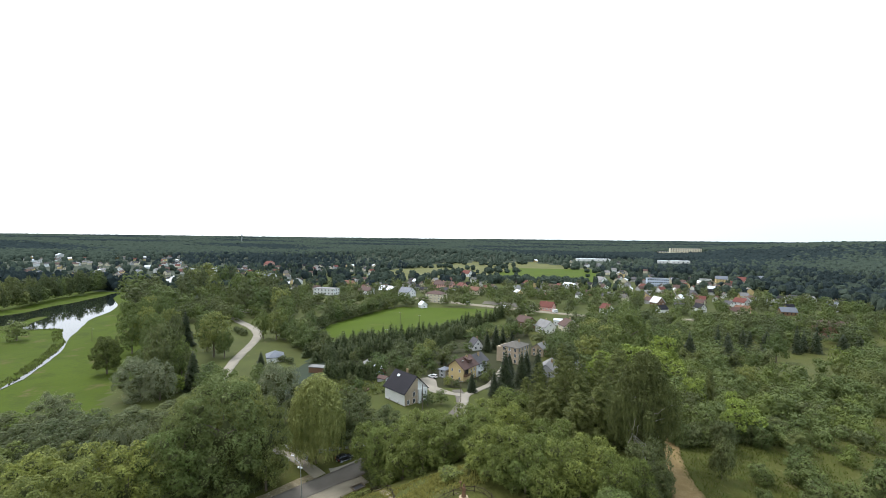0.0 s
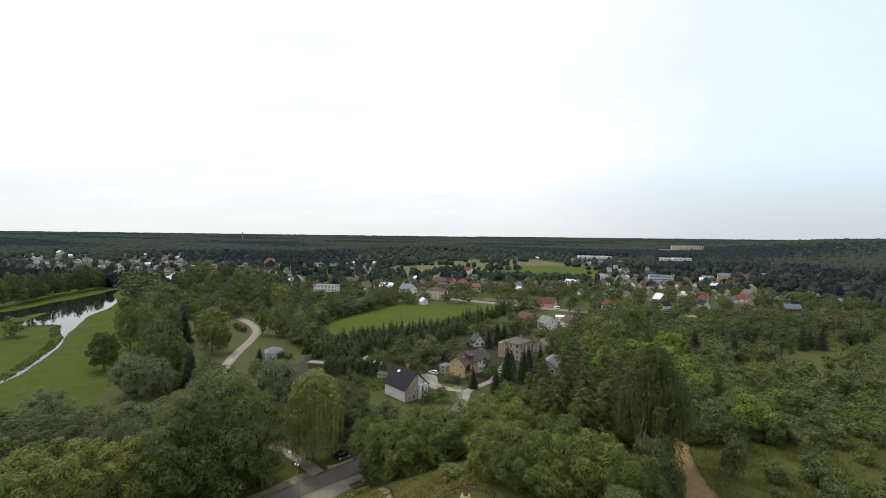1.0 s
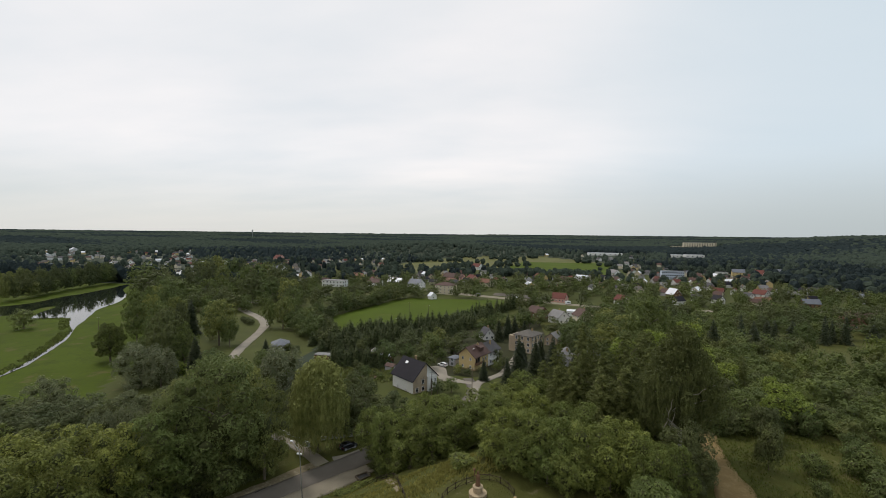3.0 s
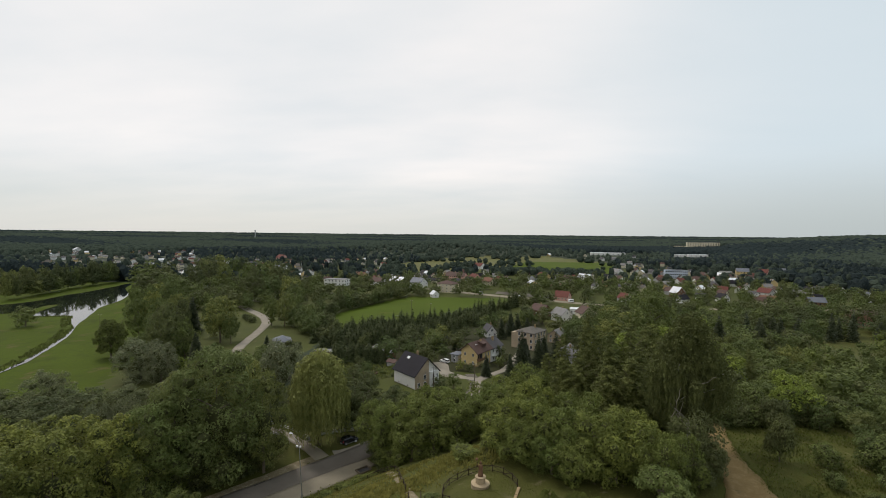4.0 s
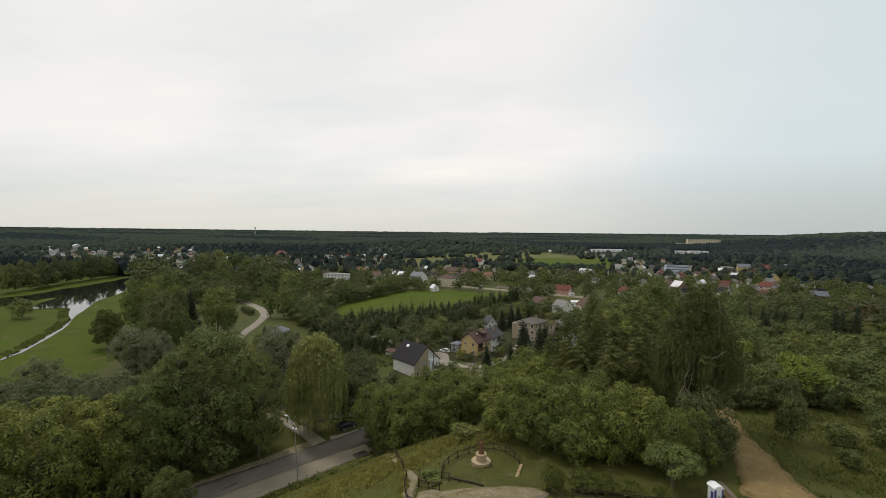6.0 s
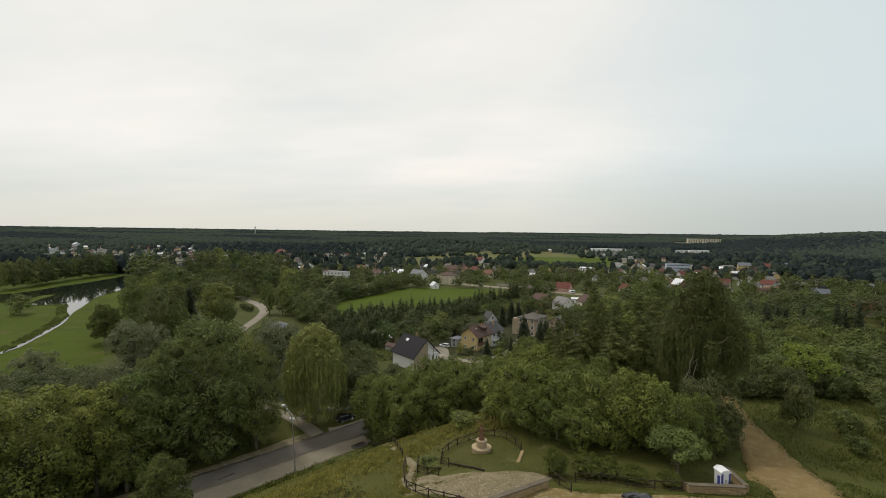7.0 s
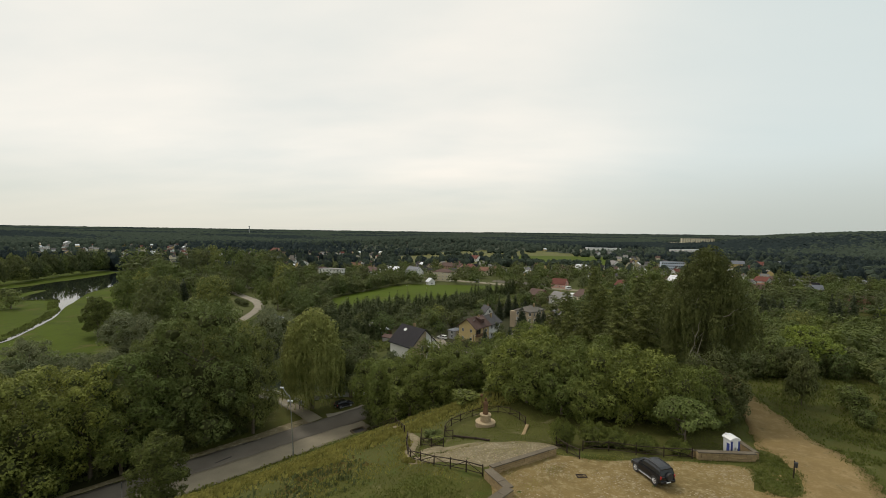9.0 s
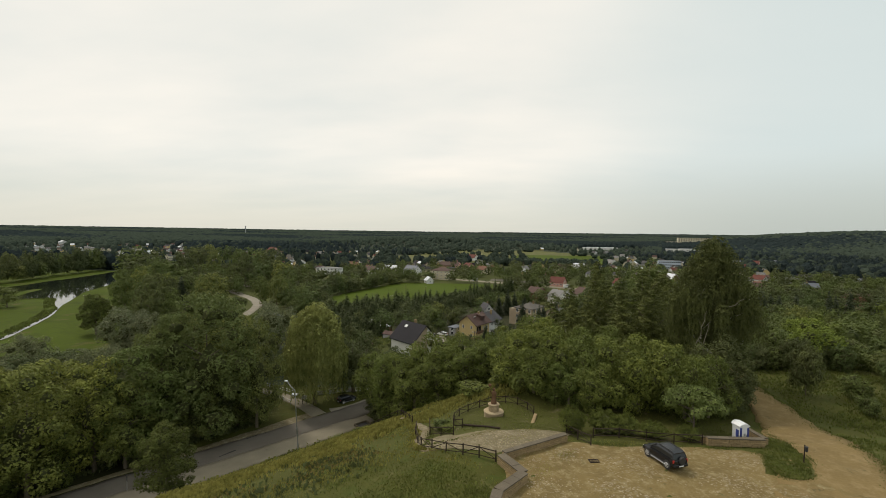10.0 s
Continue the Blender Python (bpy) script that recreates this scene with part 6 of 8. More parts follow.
house(-683, 606, 30, 12, 15, 5, 6, WALLS["cream"], ROOFS["bluegrey"], "house with a steep pale blue-grey roof", 2, 2)
house(-638, 706, 40, 11, 13, 6, 6, WALLS["white"], ROOFS["grey"], "white gabled house above the river", 2, 2)
house(-567, 664, 60, 12, 13, 5, 6, WALLS["white"], ROOFS["bluegrey"], "white house with a steep grey roof", 2, 2)
house(-482, 940, 60, 16, 22, 6, 6, WALLS["pink"], ROOFS["red"], "house with a large red roof", 2, 2)
house(-338, 656, 70, 13, 24, 6, 5, WALLS["white"], ROOFS["bluegrey"], "white house with a grey roof among trees", 2, 3)
house(-255, 574, 40, 10, 12, 8, 3, WALLS["white"], ROOFS["grey"], "tall white house with a grey roof", 3, 2)
for x, y, turn, wall, roof, label in (
        (217, 741, 40, "white", "brown", "small white house with a brown roof"), (328, 735, 60, "grey", "dark", "grey house with a dark roof"), (408, 741, 30, "cream", "orange", "cream house with an orange roof"), (450, 777, 75, "white", "slate", "white house with a grey tiled roof"),
        (252, 600, 60, "tan", "brown", "tan house with a brown roof"), (243, 539, 20, "grey", "slate", "grey house with a tiled gable roof"), (290, 590, 80, "white", "white", "low white house with a bright roof"), (237, 446, 10, "white", "slate", "small white gabled cottage"),
        (281, 432, 70, "grey", "dark", "small dark garden house"), (333, 508, 75, "white", "slate", "white bungalow with a grey roof"), (354, 474, 40, "grey", "dark", "grey cottage with a dark roof"), (350, 506, 15, "white", "grey", "small white cottage with a grey roof"), (65, 505, 60, "pink", "old", "low pink house with a weathered roof"), (158, 513, 75, "grey", "dark", "low grey house with a dark roof")):
    house(x, y, turn, 7.5, 9.5, 3.4, 3.2, WALLS[wall], ROOFS[roof], label, 1, 2)
RNG_V = random.Random(8)
ZONES = (((-50, -36), (820, 1550), 64), ((-44, -33), (740, 980), 24), ((-32, -14), (540, 1000), 66), ((-14, 2), (500, 660), 26), ((4, 20), (500, 900), 44), ((18, 30), (520, 820), 40), ((20, 34), (430, 620), 9), ((6, 22), (900, 1250), 10))
for (a0, a1), (r0, r1), count in ZONES:
    done = tries = 0
    while done < count and tries < 400:
        tries += 1
        a, r = radians(RNG_V.uniform(a0, a1)), RNG_V.uniform(r0, r1)
        x, y = r * math.sin(a), r * math.cos(a)
        if bool(clear_of(np.array(x), np.array(y))) or any((x - px) ** 2 + (y - py) ** 2 < (pr + 9) ** 2 for px, py, pr in HOUSES):
            continue
        wall, wname = RNG_V.choice([(WALLS["white"], "white"), (WALLS["cream"], "cream"), (WALLS["white"], "white"), (WALLS["yellow"], "yellow"), (WALLS["grey"], "grey"), (WALLS["cream"], "cream")])
        key, rname = RNG_V.choice([("red", "red tiled"), ("brown", "brown tiled"), ("grey", "grey sheet"), ("old", "weathered tiled"), ("dark", "dark slate"), ("white", "bright metal"), ("slate", "grey tiled"), ("brown", "brown tiled")])
        house(x, y, RNG_V.uniform(0, 180), RNG_V.uniform(6, 8.2), RNG_V.uniform(7.5, 10), RNG_V.uniform(2.8, 4.2) * (1 + (r > 800) * 0.3), RNG_V.uniform(2.4, 3.4), wall, ROOFS[key], f"{wname} village house with a {rname} roof", 1 if r > 800 else 2, 2, sides=(0, 90) if r < 700 else (0,))
        done += 1
far_woods()


# ---- the hilltop ----
def bar_mesh(name, a, b, r, material, sides=6, r1=None):
    bm = beam(bmesh.new(), a, b, r, r1, sides)
    me = bpy.data.meshes.new(name)
    bm.to_mesh(me)
    bm.free()
    me.materials.append(material)
    return me


def fence(points, label, height=1.0, lift=0.0):
    """Rustic log fence: a post at each point, a top and a low rail and a slanting brace in each bay."""
    x0, y0 = points[0]
    o = Vector((x0, y0, level(x0, y0)))
    ob = thing("wooden_fence", Matrix.Translation(o), label, "fence", "log fences")
    at = [Vector((x, y, level(x, y) + lift)) - o for x, y in points]
    post = bar_mesh("post", (0, 0, -0.4), (0, 0, height + 0.08), 0.07, TIMBER, 8, 0.055)
    for p in at:
        part("post", post, None, ob).location = p
    for k, (a, b) in enumerate(zip(at, at[1:])):
        up, low = Vector((0, 0, height - 0.06)), Vector((0, 0, 0.22))
        part("top_rail", bar_mesh("top_rail", a + up, b + up, 0.05, TIMBER, 7, 0.042), None, ob)
        part("low_rail", bar_mesh("low_rail", a + low, b + low, 0.04, TIMBER, 6), None, ob)
        s, e = (a + up, b + low) if k % 2 else (a + low, b + up)
        part("brace", bar_mesh("brace", s + Vector((0, 0, 0.01)), e - Vector((0, 0, 0.01)), 0.035, TIMBER, 6), None, ob)
    return ob


def arc(cx, cy, r, a0, a1, n):
    return [(cx + r * math.cos(radians(a0 + (a1 - a0) * k / n)), cy + r * math.sin(radians(a0 + (a1 - a0) * k / n))) for k in range(n + 1)]


fence(arc(-0.9, 59.3, 5.1, 12, 192, 9), "dark log fence curving behind the wayside statue")
fence([(-5.9, 58.2), (-5.7, 56.4), (-4.6, 54.9)], "short dark log fence beside the footpath")
fence([(-8.9, 58.6), (-8.4, 55.2), (-6.9, 53.4), (-5.4, 52.2)], "dark log fence on the inner side of the footpath")
fence([(-0.9, 43.5), (-2.4, 43.9), (-3.9, 44.6), (-5.6, 46.0), (-7.2, 47.8), (-8.6, 49.8), (-9.4, 52.6), (-10.2, 55.6), (-10.6, 58.6)], "dark log fence along the edge of the slope")
fence([(-11.6, 61.5), (-12.6, 64.5), (-13.6, 67.4), (-14.6, 70.5), (-15.6, 74), (-17, 77.5), (-19, 80), (-21.5, 82), (-24, 84)], "dark log fence following the footpath downhill")
fence([(8.3, 47.9), (7.4, 49.6), (6.6, 51.4)], "dark log fence at the car park corner")
fence([(9.2, 50.9), (11.8, 51.0), (14.4, 50.7), (17.0, 50.5), (19.6, 50.3)], "dark log fence along the bushes behind the car park")


def stone_wall(points, height, width, label, drop=0.0):
    """A low wall of squared stones in courses, with coping slabs; tops stay level along each run."""
    x0, y0 = points[0]
    o = Vector((x0, y0, level(x0, y0)))
    ob = thing("stone_wall", Matrix.Translation(o), label, "wall")
    rng = random.Random(int(x0 * 7 + 300))
    for (ax, ay), (bx, by) in zip(points, points[1:]):
        a, b = Vector((ax, ay, 0)), Vector((bx, by, 0))
        run, length = (b - a).normalized(), (b - a).length
        side = Vector((-run.y, run.x, 0))
        za, zb = level(ax, ay) + height, level(bx, by) + height
        n = max(1, round(length / 1.1))

        def corner(u, s, z):
            p = a + run * u + side * s
            return Vector((p.x, p.y, z)) - o

        def block(name, u0, u1, s0, s1, z0, z1, material, tilt=0.0):
            bm = bmesh.new()
            vs = [bm.verts.new(corner(u, s, z + tilt * (u - u0))) for z in (z0, z1) for u, s in ((u0, s0), (u1, s0), (u1, s1), (u0, s1))]
            for f in ((3, 2, 1, 0), (4, 5, 6, 7), (0, 1, 5, 4), (1, 2, 6, 5), (2, 3, 7, 6), (3, 0, 4, 7)):
                bm.faces.new([vs[i] for i in f])
            bmesh.ops.recalc_face_normals(bm, faces=bm.faces)
            bmesh.ops.bevel(bm, geom=bm.edges[:], offset=0.02, segments=1, affect="EDGES")
            part(name, bm, material, ob)

        slope = (zb - za) / length
        block("core", 0.05, length - 0.05, -width / 2 + 0.05, width / 2 - 0.05, za - height - 0.7, za - 0.12, STONE, slope)
        for k in range(n):
            u0, u1 = length * k / n + 0.01, length * (k + 1) / n - 0.01
            block("coping_slab", u0, u1, -width / 2 - 0.05, width / 2 + 0.05, za - 0.11 + slope * u0, za + rng.uniform(-.01, .015) + slope * u0, COPING, slope)
        rows_n = max(2, round(height / 0.24))
        for r in range(rows_n):
            u = 0.0
            while u < length - 0.15:
                w = min(rng.uniform(0.3, 0.62), length - u)
                z0 = za - 0.12 - (r + 1) * (height - 0.08) / rows_n + slope * u
                z1 = z0 + (height - 0.08) / rows_n - 0.025
                proud = rng.uniform(0.0, 0.035)
                block("stone", u + 0.012, u + w - 0.012, -width / 2 - proud, width / 2 + proud, z0, z1, STONE, slope)
                u += w
    return ob


stone_wall([(6.1, 48.9), (-0.2, 43.9)], 0.85, 0.45, "low pale limestone wall with coping slabs beside the terrace")
stone_wall([(-0.45, 43.4), (1.35, 40.5), (-0.8, 37.6), (-1.4, 34.5)], 0.85, 0.75, "broad low limestone wall with grey coping at the car park")
stone_wall([(20.1, 50.5), (25.8, 51.0)], 0.8, 0.45, "low limestone wall in front of the portable toilet")
stone_wall([(26.0, 51.2), (26.9, 57.2)], 0.8, 0.45, "low limestone wall running back beside the toilet")
stone_wall([(19.6, 52.9), (20.0, 50.8)], 0.7, 0.4, "short limestone wall by the bushes")


def pedestal():
    x, y = -0.95, 60.3
    ob = thing("round_plinth", Matrix.Translation((x, y, level(x, y))), "round two-stepped plinth of pale limestone blocks", "plinth")
    for r, z0, z1, n, name in ((1.25, -0.4, 0.5, 20, "block"), (0.68, 0.6, 1.4, 10, "upper_block")):
        bm = bmesh.new()
        a = 2 * math.pi / n
        ring = [(r0, z, s) for z in (z0, z1) for r0, s in ((r * 0.55, -1), (r, -1), (r, 1), (r * 0.55, 1))]
        vs = [bm.verts.new((math.cos(s * a * 0.485) * q, math.sin(s * a * 0.485) * q, z)) for q, z, s in ring]
        for f in ((3, 2, 1, 0), (4, 5, 6, 7), (0, 1, 5, 4), (1, 2, 6, 5), (2, 3, 7, 6), (3, 0, 4, 7)):
            bm.faces.new([vs[i] for i in f])
        bmesh.ops.recalc_face_normals(bm, faces=bm.faces)
        bmesh.ops.bevel(bm, geom=bm.edges[:], offset=0.025, segments=1, affect="EDGES")
        me = bpy.data.meshes.new("block")
        bm.to_mesh(me)
        bm.free()
        me.materials.append(SANDSTONE)
        for k in range(n):
            part("block", me, None, ob).matrix_basis = pose(0, 0, 0.02 * math.sin(k * 2.2), 0, 0, 360 / n * k)
    for r, z, h, n in ((1.28, 0.5, 0.1, 28), (0.75, 1.4, 0.1, 24)):
        bm = bmesh.new()
        bmesh.ops.create_cone(bm, cap_ends=True, segments=n, radius1=r, radius2=r, depth=h, matrix=Matrix.Translation((0, 0, z + h / 2)))
        bmesh.ops.bevel(bm, geom=[e for e in bm.edges if abs(e.calc_face_angle(0)) > 1], offset=0.025, segments=2, affect="EDGES")
        part("cap", bm, SANDSTONE, ob, "pale stone cap")
    # a carved standing figure with a staff, kept to one plain shape
    zs = level(x, y) + 1.5
    bm = bmesh.new()
    rings = [(0.0, 0.34), (0.15, 0.36), (0.5, 0.30), (1.0, 0.27), (1.35, 0.31), (1.55, 0.24), (1.64, 0.11), (1.70, 0.12), (1.80, 0.16), (1.95, 0.15), (2.05, 0.06)]
    loops = []
    for z, r in rings:
        loops.append([bm.verts.new((math.cos(t) * r * 1.05, math.sin(t) * r * 0.85, z)) for t in np.linspace(0, 2 * math.pi, 12, endpoint=False)])
    for p, q in zip(loops, loops[1:]):
        for i in range(12):
            bm.faces.new((p[i], p[(i + 1) % 12], q[(i + 1) % 12], q[i]))
    bm.faces.new(loops[0][::-1])
    bm.faces.new(loops[-1])
    beam(bm, (-0.28, 0, 1.3), (-0.52, -0.18, 1.75), 0.07, 0.06)
    beam(bm, (-0.52, -0.18, 0.9), (-0.56, -0.18, 2.4), 0.03)
    bmesh.ops.create_icosphere(bm, subdivisions=2, radius=0.2, matrix=Matrix.Translation((-0.56, -0.18, 2.45)))
    beam(bm, (0.28, 0, 1.3), (0.2, -0.3, 1.0), 0.07, 0.06)
    me = bpy.data.meshes.new("statue")
    bm.to_mesh(me)
    bm.free()
    me.materials.append(CARVED)
    st = new("statue", me)
    st.matrix_world = pose(x, y, zs, 0, 0, 12)
    tagged(st, "carved brown wooden figure standing on the round plinth", "statue")


pedestal()


def low_kerb():
    ob = thing("stone_slab", pose(3.8, 57.6, level(3.8, 57.6), -4.5, 0, -11.8), "pale low stone slab lying in the lawn", "slab")
    part("slab", boxed((-0.2, -2.2, -0.3, 0.2, -0.05, 0.22), (-0.2, 0.05, -0.3, 0.2, 2.2, 0.22), bevel=0.04), STONE, ob)
    ends = [Vector((x, y, level(x, y))) for x, y in ((-4.6, 55.7), (-3.2, 54.3), (-1.8, 53.1), (-0.35, 51.9))]
    ob = thing("timber_kerb", Matrix.Translation(ends[0]), "low dark timber edging along the lawn", "kerb")
    for a, b in zip(ends, ends[1:]):
        part("board", bar_mesh("board", a - ends[0] + Vector((0, 0, 0.16)), b - ends[0] + Vector((0, 0, 0.16)), 0.11, TIMBER, 8), None, ob)
        part("peg", bar_mesh("peg", a - ends[0] + Vector((-0.08, -0.1, -0.2)), a - ends[0] + Vector((-0.08, -0.1, 0.3)), 0.05, TIMBER, 7), None, ob)


low_kerb()


def wheel(parent, x, y, z, r=0.36, w=0.24, side=1):
    bm = bmesh.new()
    turn = Matrix.Rotation(radians(90), 4, "Y")
    bmesh.ops.create_cone(bm, cap_ends=True, segments=28, radius1=r, radius2=r, depth=w, matrix=turn)
    bmesh.ops.bevel(bm, geom=[e for e in bm.edges if abs(e.calc_face_angle(0)) > 1], offset=0.05, segments=2, affect="EDGES")
    wh = new("wheel")
    wh.parent = parent
    wh.location = (x, y, z)
    part("tyre", bm, TYRE, wh)
    bm = bmesh.new()
    bmesh.ops.create_cone(bm, cap_ends=True, segments=24, radius1=r * 0.28, radius2=r * 0.24, depth=0.05, matrix=Matrix.Translation((side * (w / 2 + 0.012), 0, 0)) @ turn)
    for k in range(5):
        a = 2 * math.pi * k / 5
        beam(bm, (side * (w / 2 + 0.01), math.cos(a) * r * 0.2, math.sin(a) * r * 0.2), (side * (w / 2 + 0.005), math.cos(a) * r * 0.66, math.sin(a) * r * 0.66), 0.045, 0.05, 5)
    r0 = [Vector((side * (w / 2 + 0.008), math.cos(t) * r * 0.64, math.sin(t) * r * 0.64)) for t in np.linspace(0, 2 * math.pi, 18, endpoint=False)]
    for p, q in zip(r0, r0[1:] + r0[:1]):
        beam(bm, p, q, 0.028, sides=4)
    part("rim", bm, ALLOY, wh)
    return wh


def shaped(sections):
    """A hull through cross-sections (y, half width, z low, z high, half width at the top), rounded by bevelling."""
    bm = bmesh.new()
    loops = []
    for y, w, z0, z1, wt in sections:
        c = min(0.14, (z1 - z0) * 0.25)
        pts = [(-w + 0.06, z0), (w - 0.06, z0), (w, z0 + c), (w, z1 - c * 1.2), (wt, z1), (-wt, z1), (-w, z1 - c * 1.2), (-w, z0 + c)]
        loops.append([bm.verts.new((x, y, z)) for x, z in pts])
    for p, q in zip(loops, loops[1:]):
        for i in range(8):
            bm.faces.new((p[i], p[(i + 1) % 8], q[(i + 1) % 8], q[i]))
    bm.faces.new(loops[0][::-1])
    bm.faces.new(loops[-1])
    bmesh.ops.recalc_face_normals(bm, faces=bm.faces)
    return bm


def estate_car(x, y, turn, label, paint, tall=1.0, spare=True, name="car", size=1.0):
    """An off-road car, nose along its own +y."""
    ob = thing(name, pose(x, y, level(x, y) + 0.05, 0, 0, turn) @ Matrix.Diagonal((size, size, (1 + size) / 2, 1)), label, "car")
    body = part("body", shaped([(-2.1, 0.80, 0.45, 0.98, 0.76), (-1.95, 0.88, 0.36, 1.06, 0.84), (-1.0, 0.90, 0.34, 1.08, 0.86), (0.7, 0.90, 0.34, 1.06, 0.85), (1.0, 0.90, 0.36, 1.04, 0.80), (1.8, 0.87, 0.38, 0.95, 0.74), (2.05, 0.80, 0.42, 0.84, 0.66), (2.12, 0.72, 0.46, 0.72, 0.60)]), paint, ob)
    t = tall
    part("cabin", shaped([(-2.02, 0.80, 1.0, 1.12, 0.78), (-1.86, 0.80, 1.0, 1.58 * t, 0.66), (-1.6, 0.81, 1.0, 1.66 * t, 0.68), (-0.2, 0.81, 1.0, 1.70 * t, 0.68), (0.25, 0.81, 1.0, 1.66 * t, 0.66), (1.0, 0.82, 1.0, 1.10, 0.78)]), GLASS, ob, "dark tinted windows")
    part("roof_panel", shaped([(-1.9, 0.66, 1.56 * t, 1.64 * t, 0.60), (-1.6, 0.70, 1.62 * t, 1.72 * t, 0.62), (-0.2, 0.70, 1.66 * t, 1.76 * t, 0.62), (0.25, 0.68, 1.62 * t, 1.70 * t, 0.60)]), paint, ob)
    for s in (-1, 1):
        for y0, z0, y1, z1 in ((1.0, 1.08, 0.25, 1.66 * t), (-0.35, 1.05, -0.42, 1.68 * t), (-1.3, 1.05, -1.35, 1.66 * t), (-1.98, 1.08, -1.84, 1.60 * t)):
            part("pillar", bar_mesh("pillar", (s * 0.83, y0, z0), (s * 0.69, y1, z1), 0.045, paint, 6), None, ob)
        part("roof_rail", bar_mesh("roof_rail", (s * 0.62, -1.6, 1.78 * t), (s * 0.62, 0.0, 1.80 * t), 0.02, TRIM, 6), None, ob)
        part("side_step", boxed((s * 0.84, -0.95, 0.30, s * 0.98, 0.85, 0.36), bevel=0.015), STEEL, ob, "silver side step")
        part("headlight", boxed((s * 0.48, 1.94, 0.66, s * 0.76, 2.09, 0.82), bevel=0.03), WHITE, ob, "clear headlight")
        part("tail_light", boxed((s * 0.72, -2.10, 0.80, s * 0.88, -1.98, 1.08), bevel=0.02), RED, ob, "red tail light")
        part("mirror", boxed((s * 0.90, 0.68, 1.06, s * 1.08, 0.80, 1.22), bevel=0.03), paint, ob)
        for wy in (1.3, -1.3):
            wheel(ob, s * 0.80, wy, 0.36, side=s)
            bm = bmesh.new()
            bmesh.ops.create_cone(bm, cap_ends=True, segments=24, radius1=0.44, radius2=0.44, depth=0.06, matrix=Matrix.Translation((s * 0.885, wy, 0.38)) @ Matrix.Rotation(radians(90), 4, "Y"))
            part("wheel_arch", bm, TRIM, ob)
    part("rear_bumper", boxed((-0.84, -2.2, 0.40, 0.84, -2.02, 0.66), bevel=0.04), paint, ob)
    part("front_bumper", boxed((-0.80, 2.02, 0.40, 0.80, 2.18, 0.62), bevel=0.04), TRIM, ob)
    part("number_plate", boxed((-0.26, -2.225, 0.47, 0.26, -2.205, 0.58)), WHITE, ob, "plain pale plate")
    if spare:
        bm = bmesh.new()
        bmesh.ops.create_cone(bm, cap_ends=True, segments=24, radius1=0.36, radius2=0.33, depth=0.2, matrix=Matrix.Translation((0.12, -2.16, 0.98)) @ Matrix.Rotation(radians(90), 4, "X"))
        part("spare_wheel", bm, TRIM, ob, "covered spare wheel on the tailgate")
    return ob


estate_car(14.15, 45.45, 23, "black off-road car with a spare wheel, parked on stony ground", BLACK, size=0.88)
estate_car(-34.6, 103.9, -42, "black car parked on the grass beside the road", BLACK, 0.92, False)
estate_car(-20.6, 181.5, 60, "silver car parked in the yard of the house", WHITE, 0.92, False)


def toilet():
    ob = thing("portable_toilet", pose(24.3, 52.5, level(24.3, 52.5), 0, 0, 14) @ Matrix.Diagonal((0.95, 0.95, 0.9, 1)), "white and blue portable toilet cabin standing on the lawn", "toilet cabin")
    part("skid", boxed((-0.58, -0.58, 0, 0.58, 0.58, 0.14), bevel=0.03), TRIM, ob)
    part("body", boxed((-0.54, -0.54, 0.14, 0.54, 0.54, 2.12), bevel=0.04), WHITE, ob)
    for x, y in ((-0.42, -0.56), (0.42, -0.56)):
        part("front_panel", boxed((x - 0.12, y - 0.01, 0.2, x + 0.12, y + 0.03, 2.0), bevel=0.012), BLUE, ob, "blue moulded panel")
    for s in (-1, 1):
        part("side_panel", boxed((s * 0.535, -0.40, 0.3, s * 0.57, 0.0, 1.7), bevel=0.012), BLUE, ob, "blue moulded panel")
    door = part("door", boxed((-0.30, -0.585, 0.16, 0.30, -0.545, 2.02), bevel=0.01), WHITE, ob)
    part("handle", boxed((0.20, -0.62, 1.0, 0.26, -0.585, 1.16), bevel=0.01), TRIM, door)
    part("sign", boxed((-0.12, -0.60, 1.05, 0.10, -0.588, 1.35)), STEEL, door, "small grey sign with no readable writing")
    bm = bmesh.new()
    prof = [(-0.62, 2.10), (0.62, 2.10), (0.62, 2.18), (0.42, 2.38), (0.0, 2.46), (-0.42, 2.38), (-0.62, 2.18)]
    prism(bm, prof, -0.62, 0.62)
    part("roof", bm, WHITE, ob, "domed white roof")
    part("vent_pipe", bar_mesh("vent_pipe", (-0.35, 0.4, 2.2), (-0.35, 0.4, 2.62), 0.05, WHITE, 10), None, ob)


toilet()


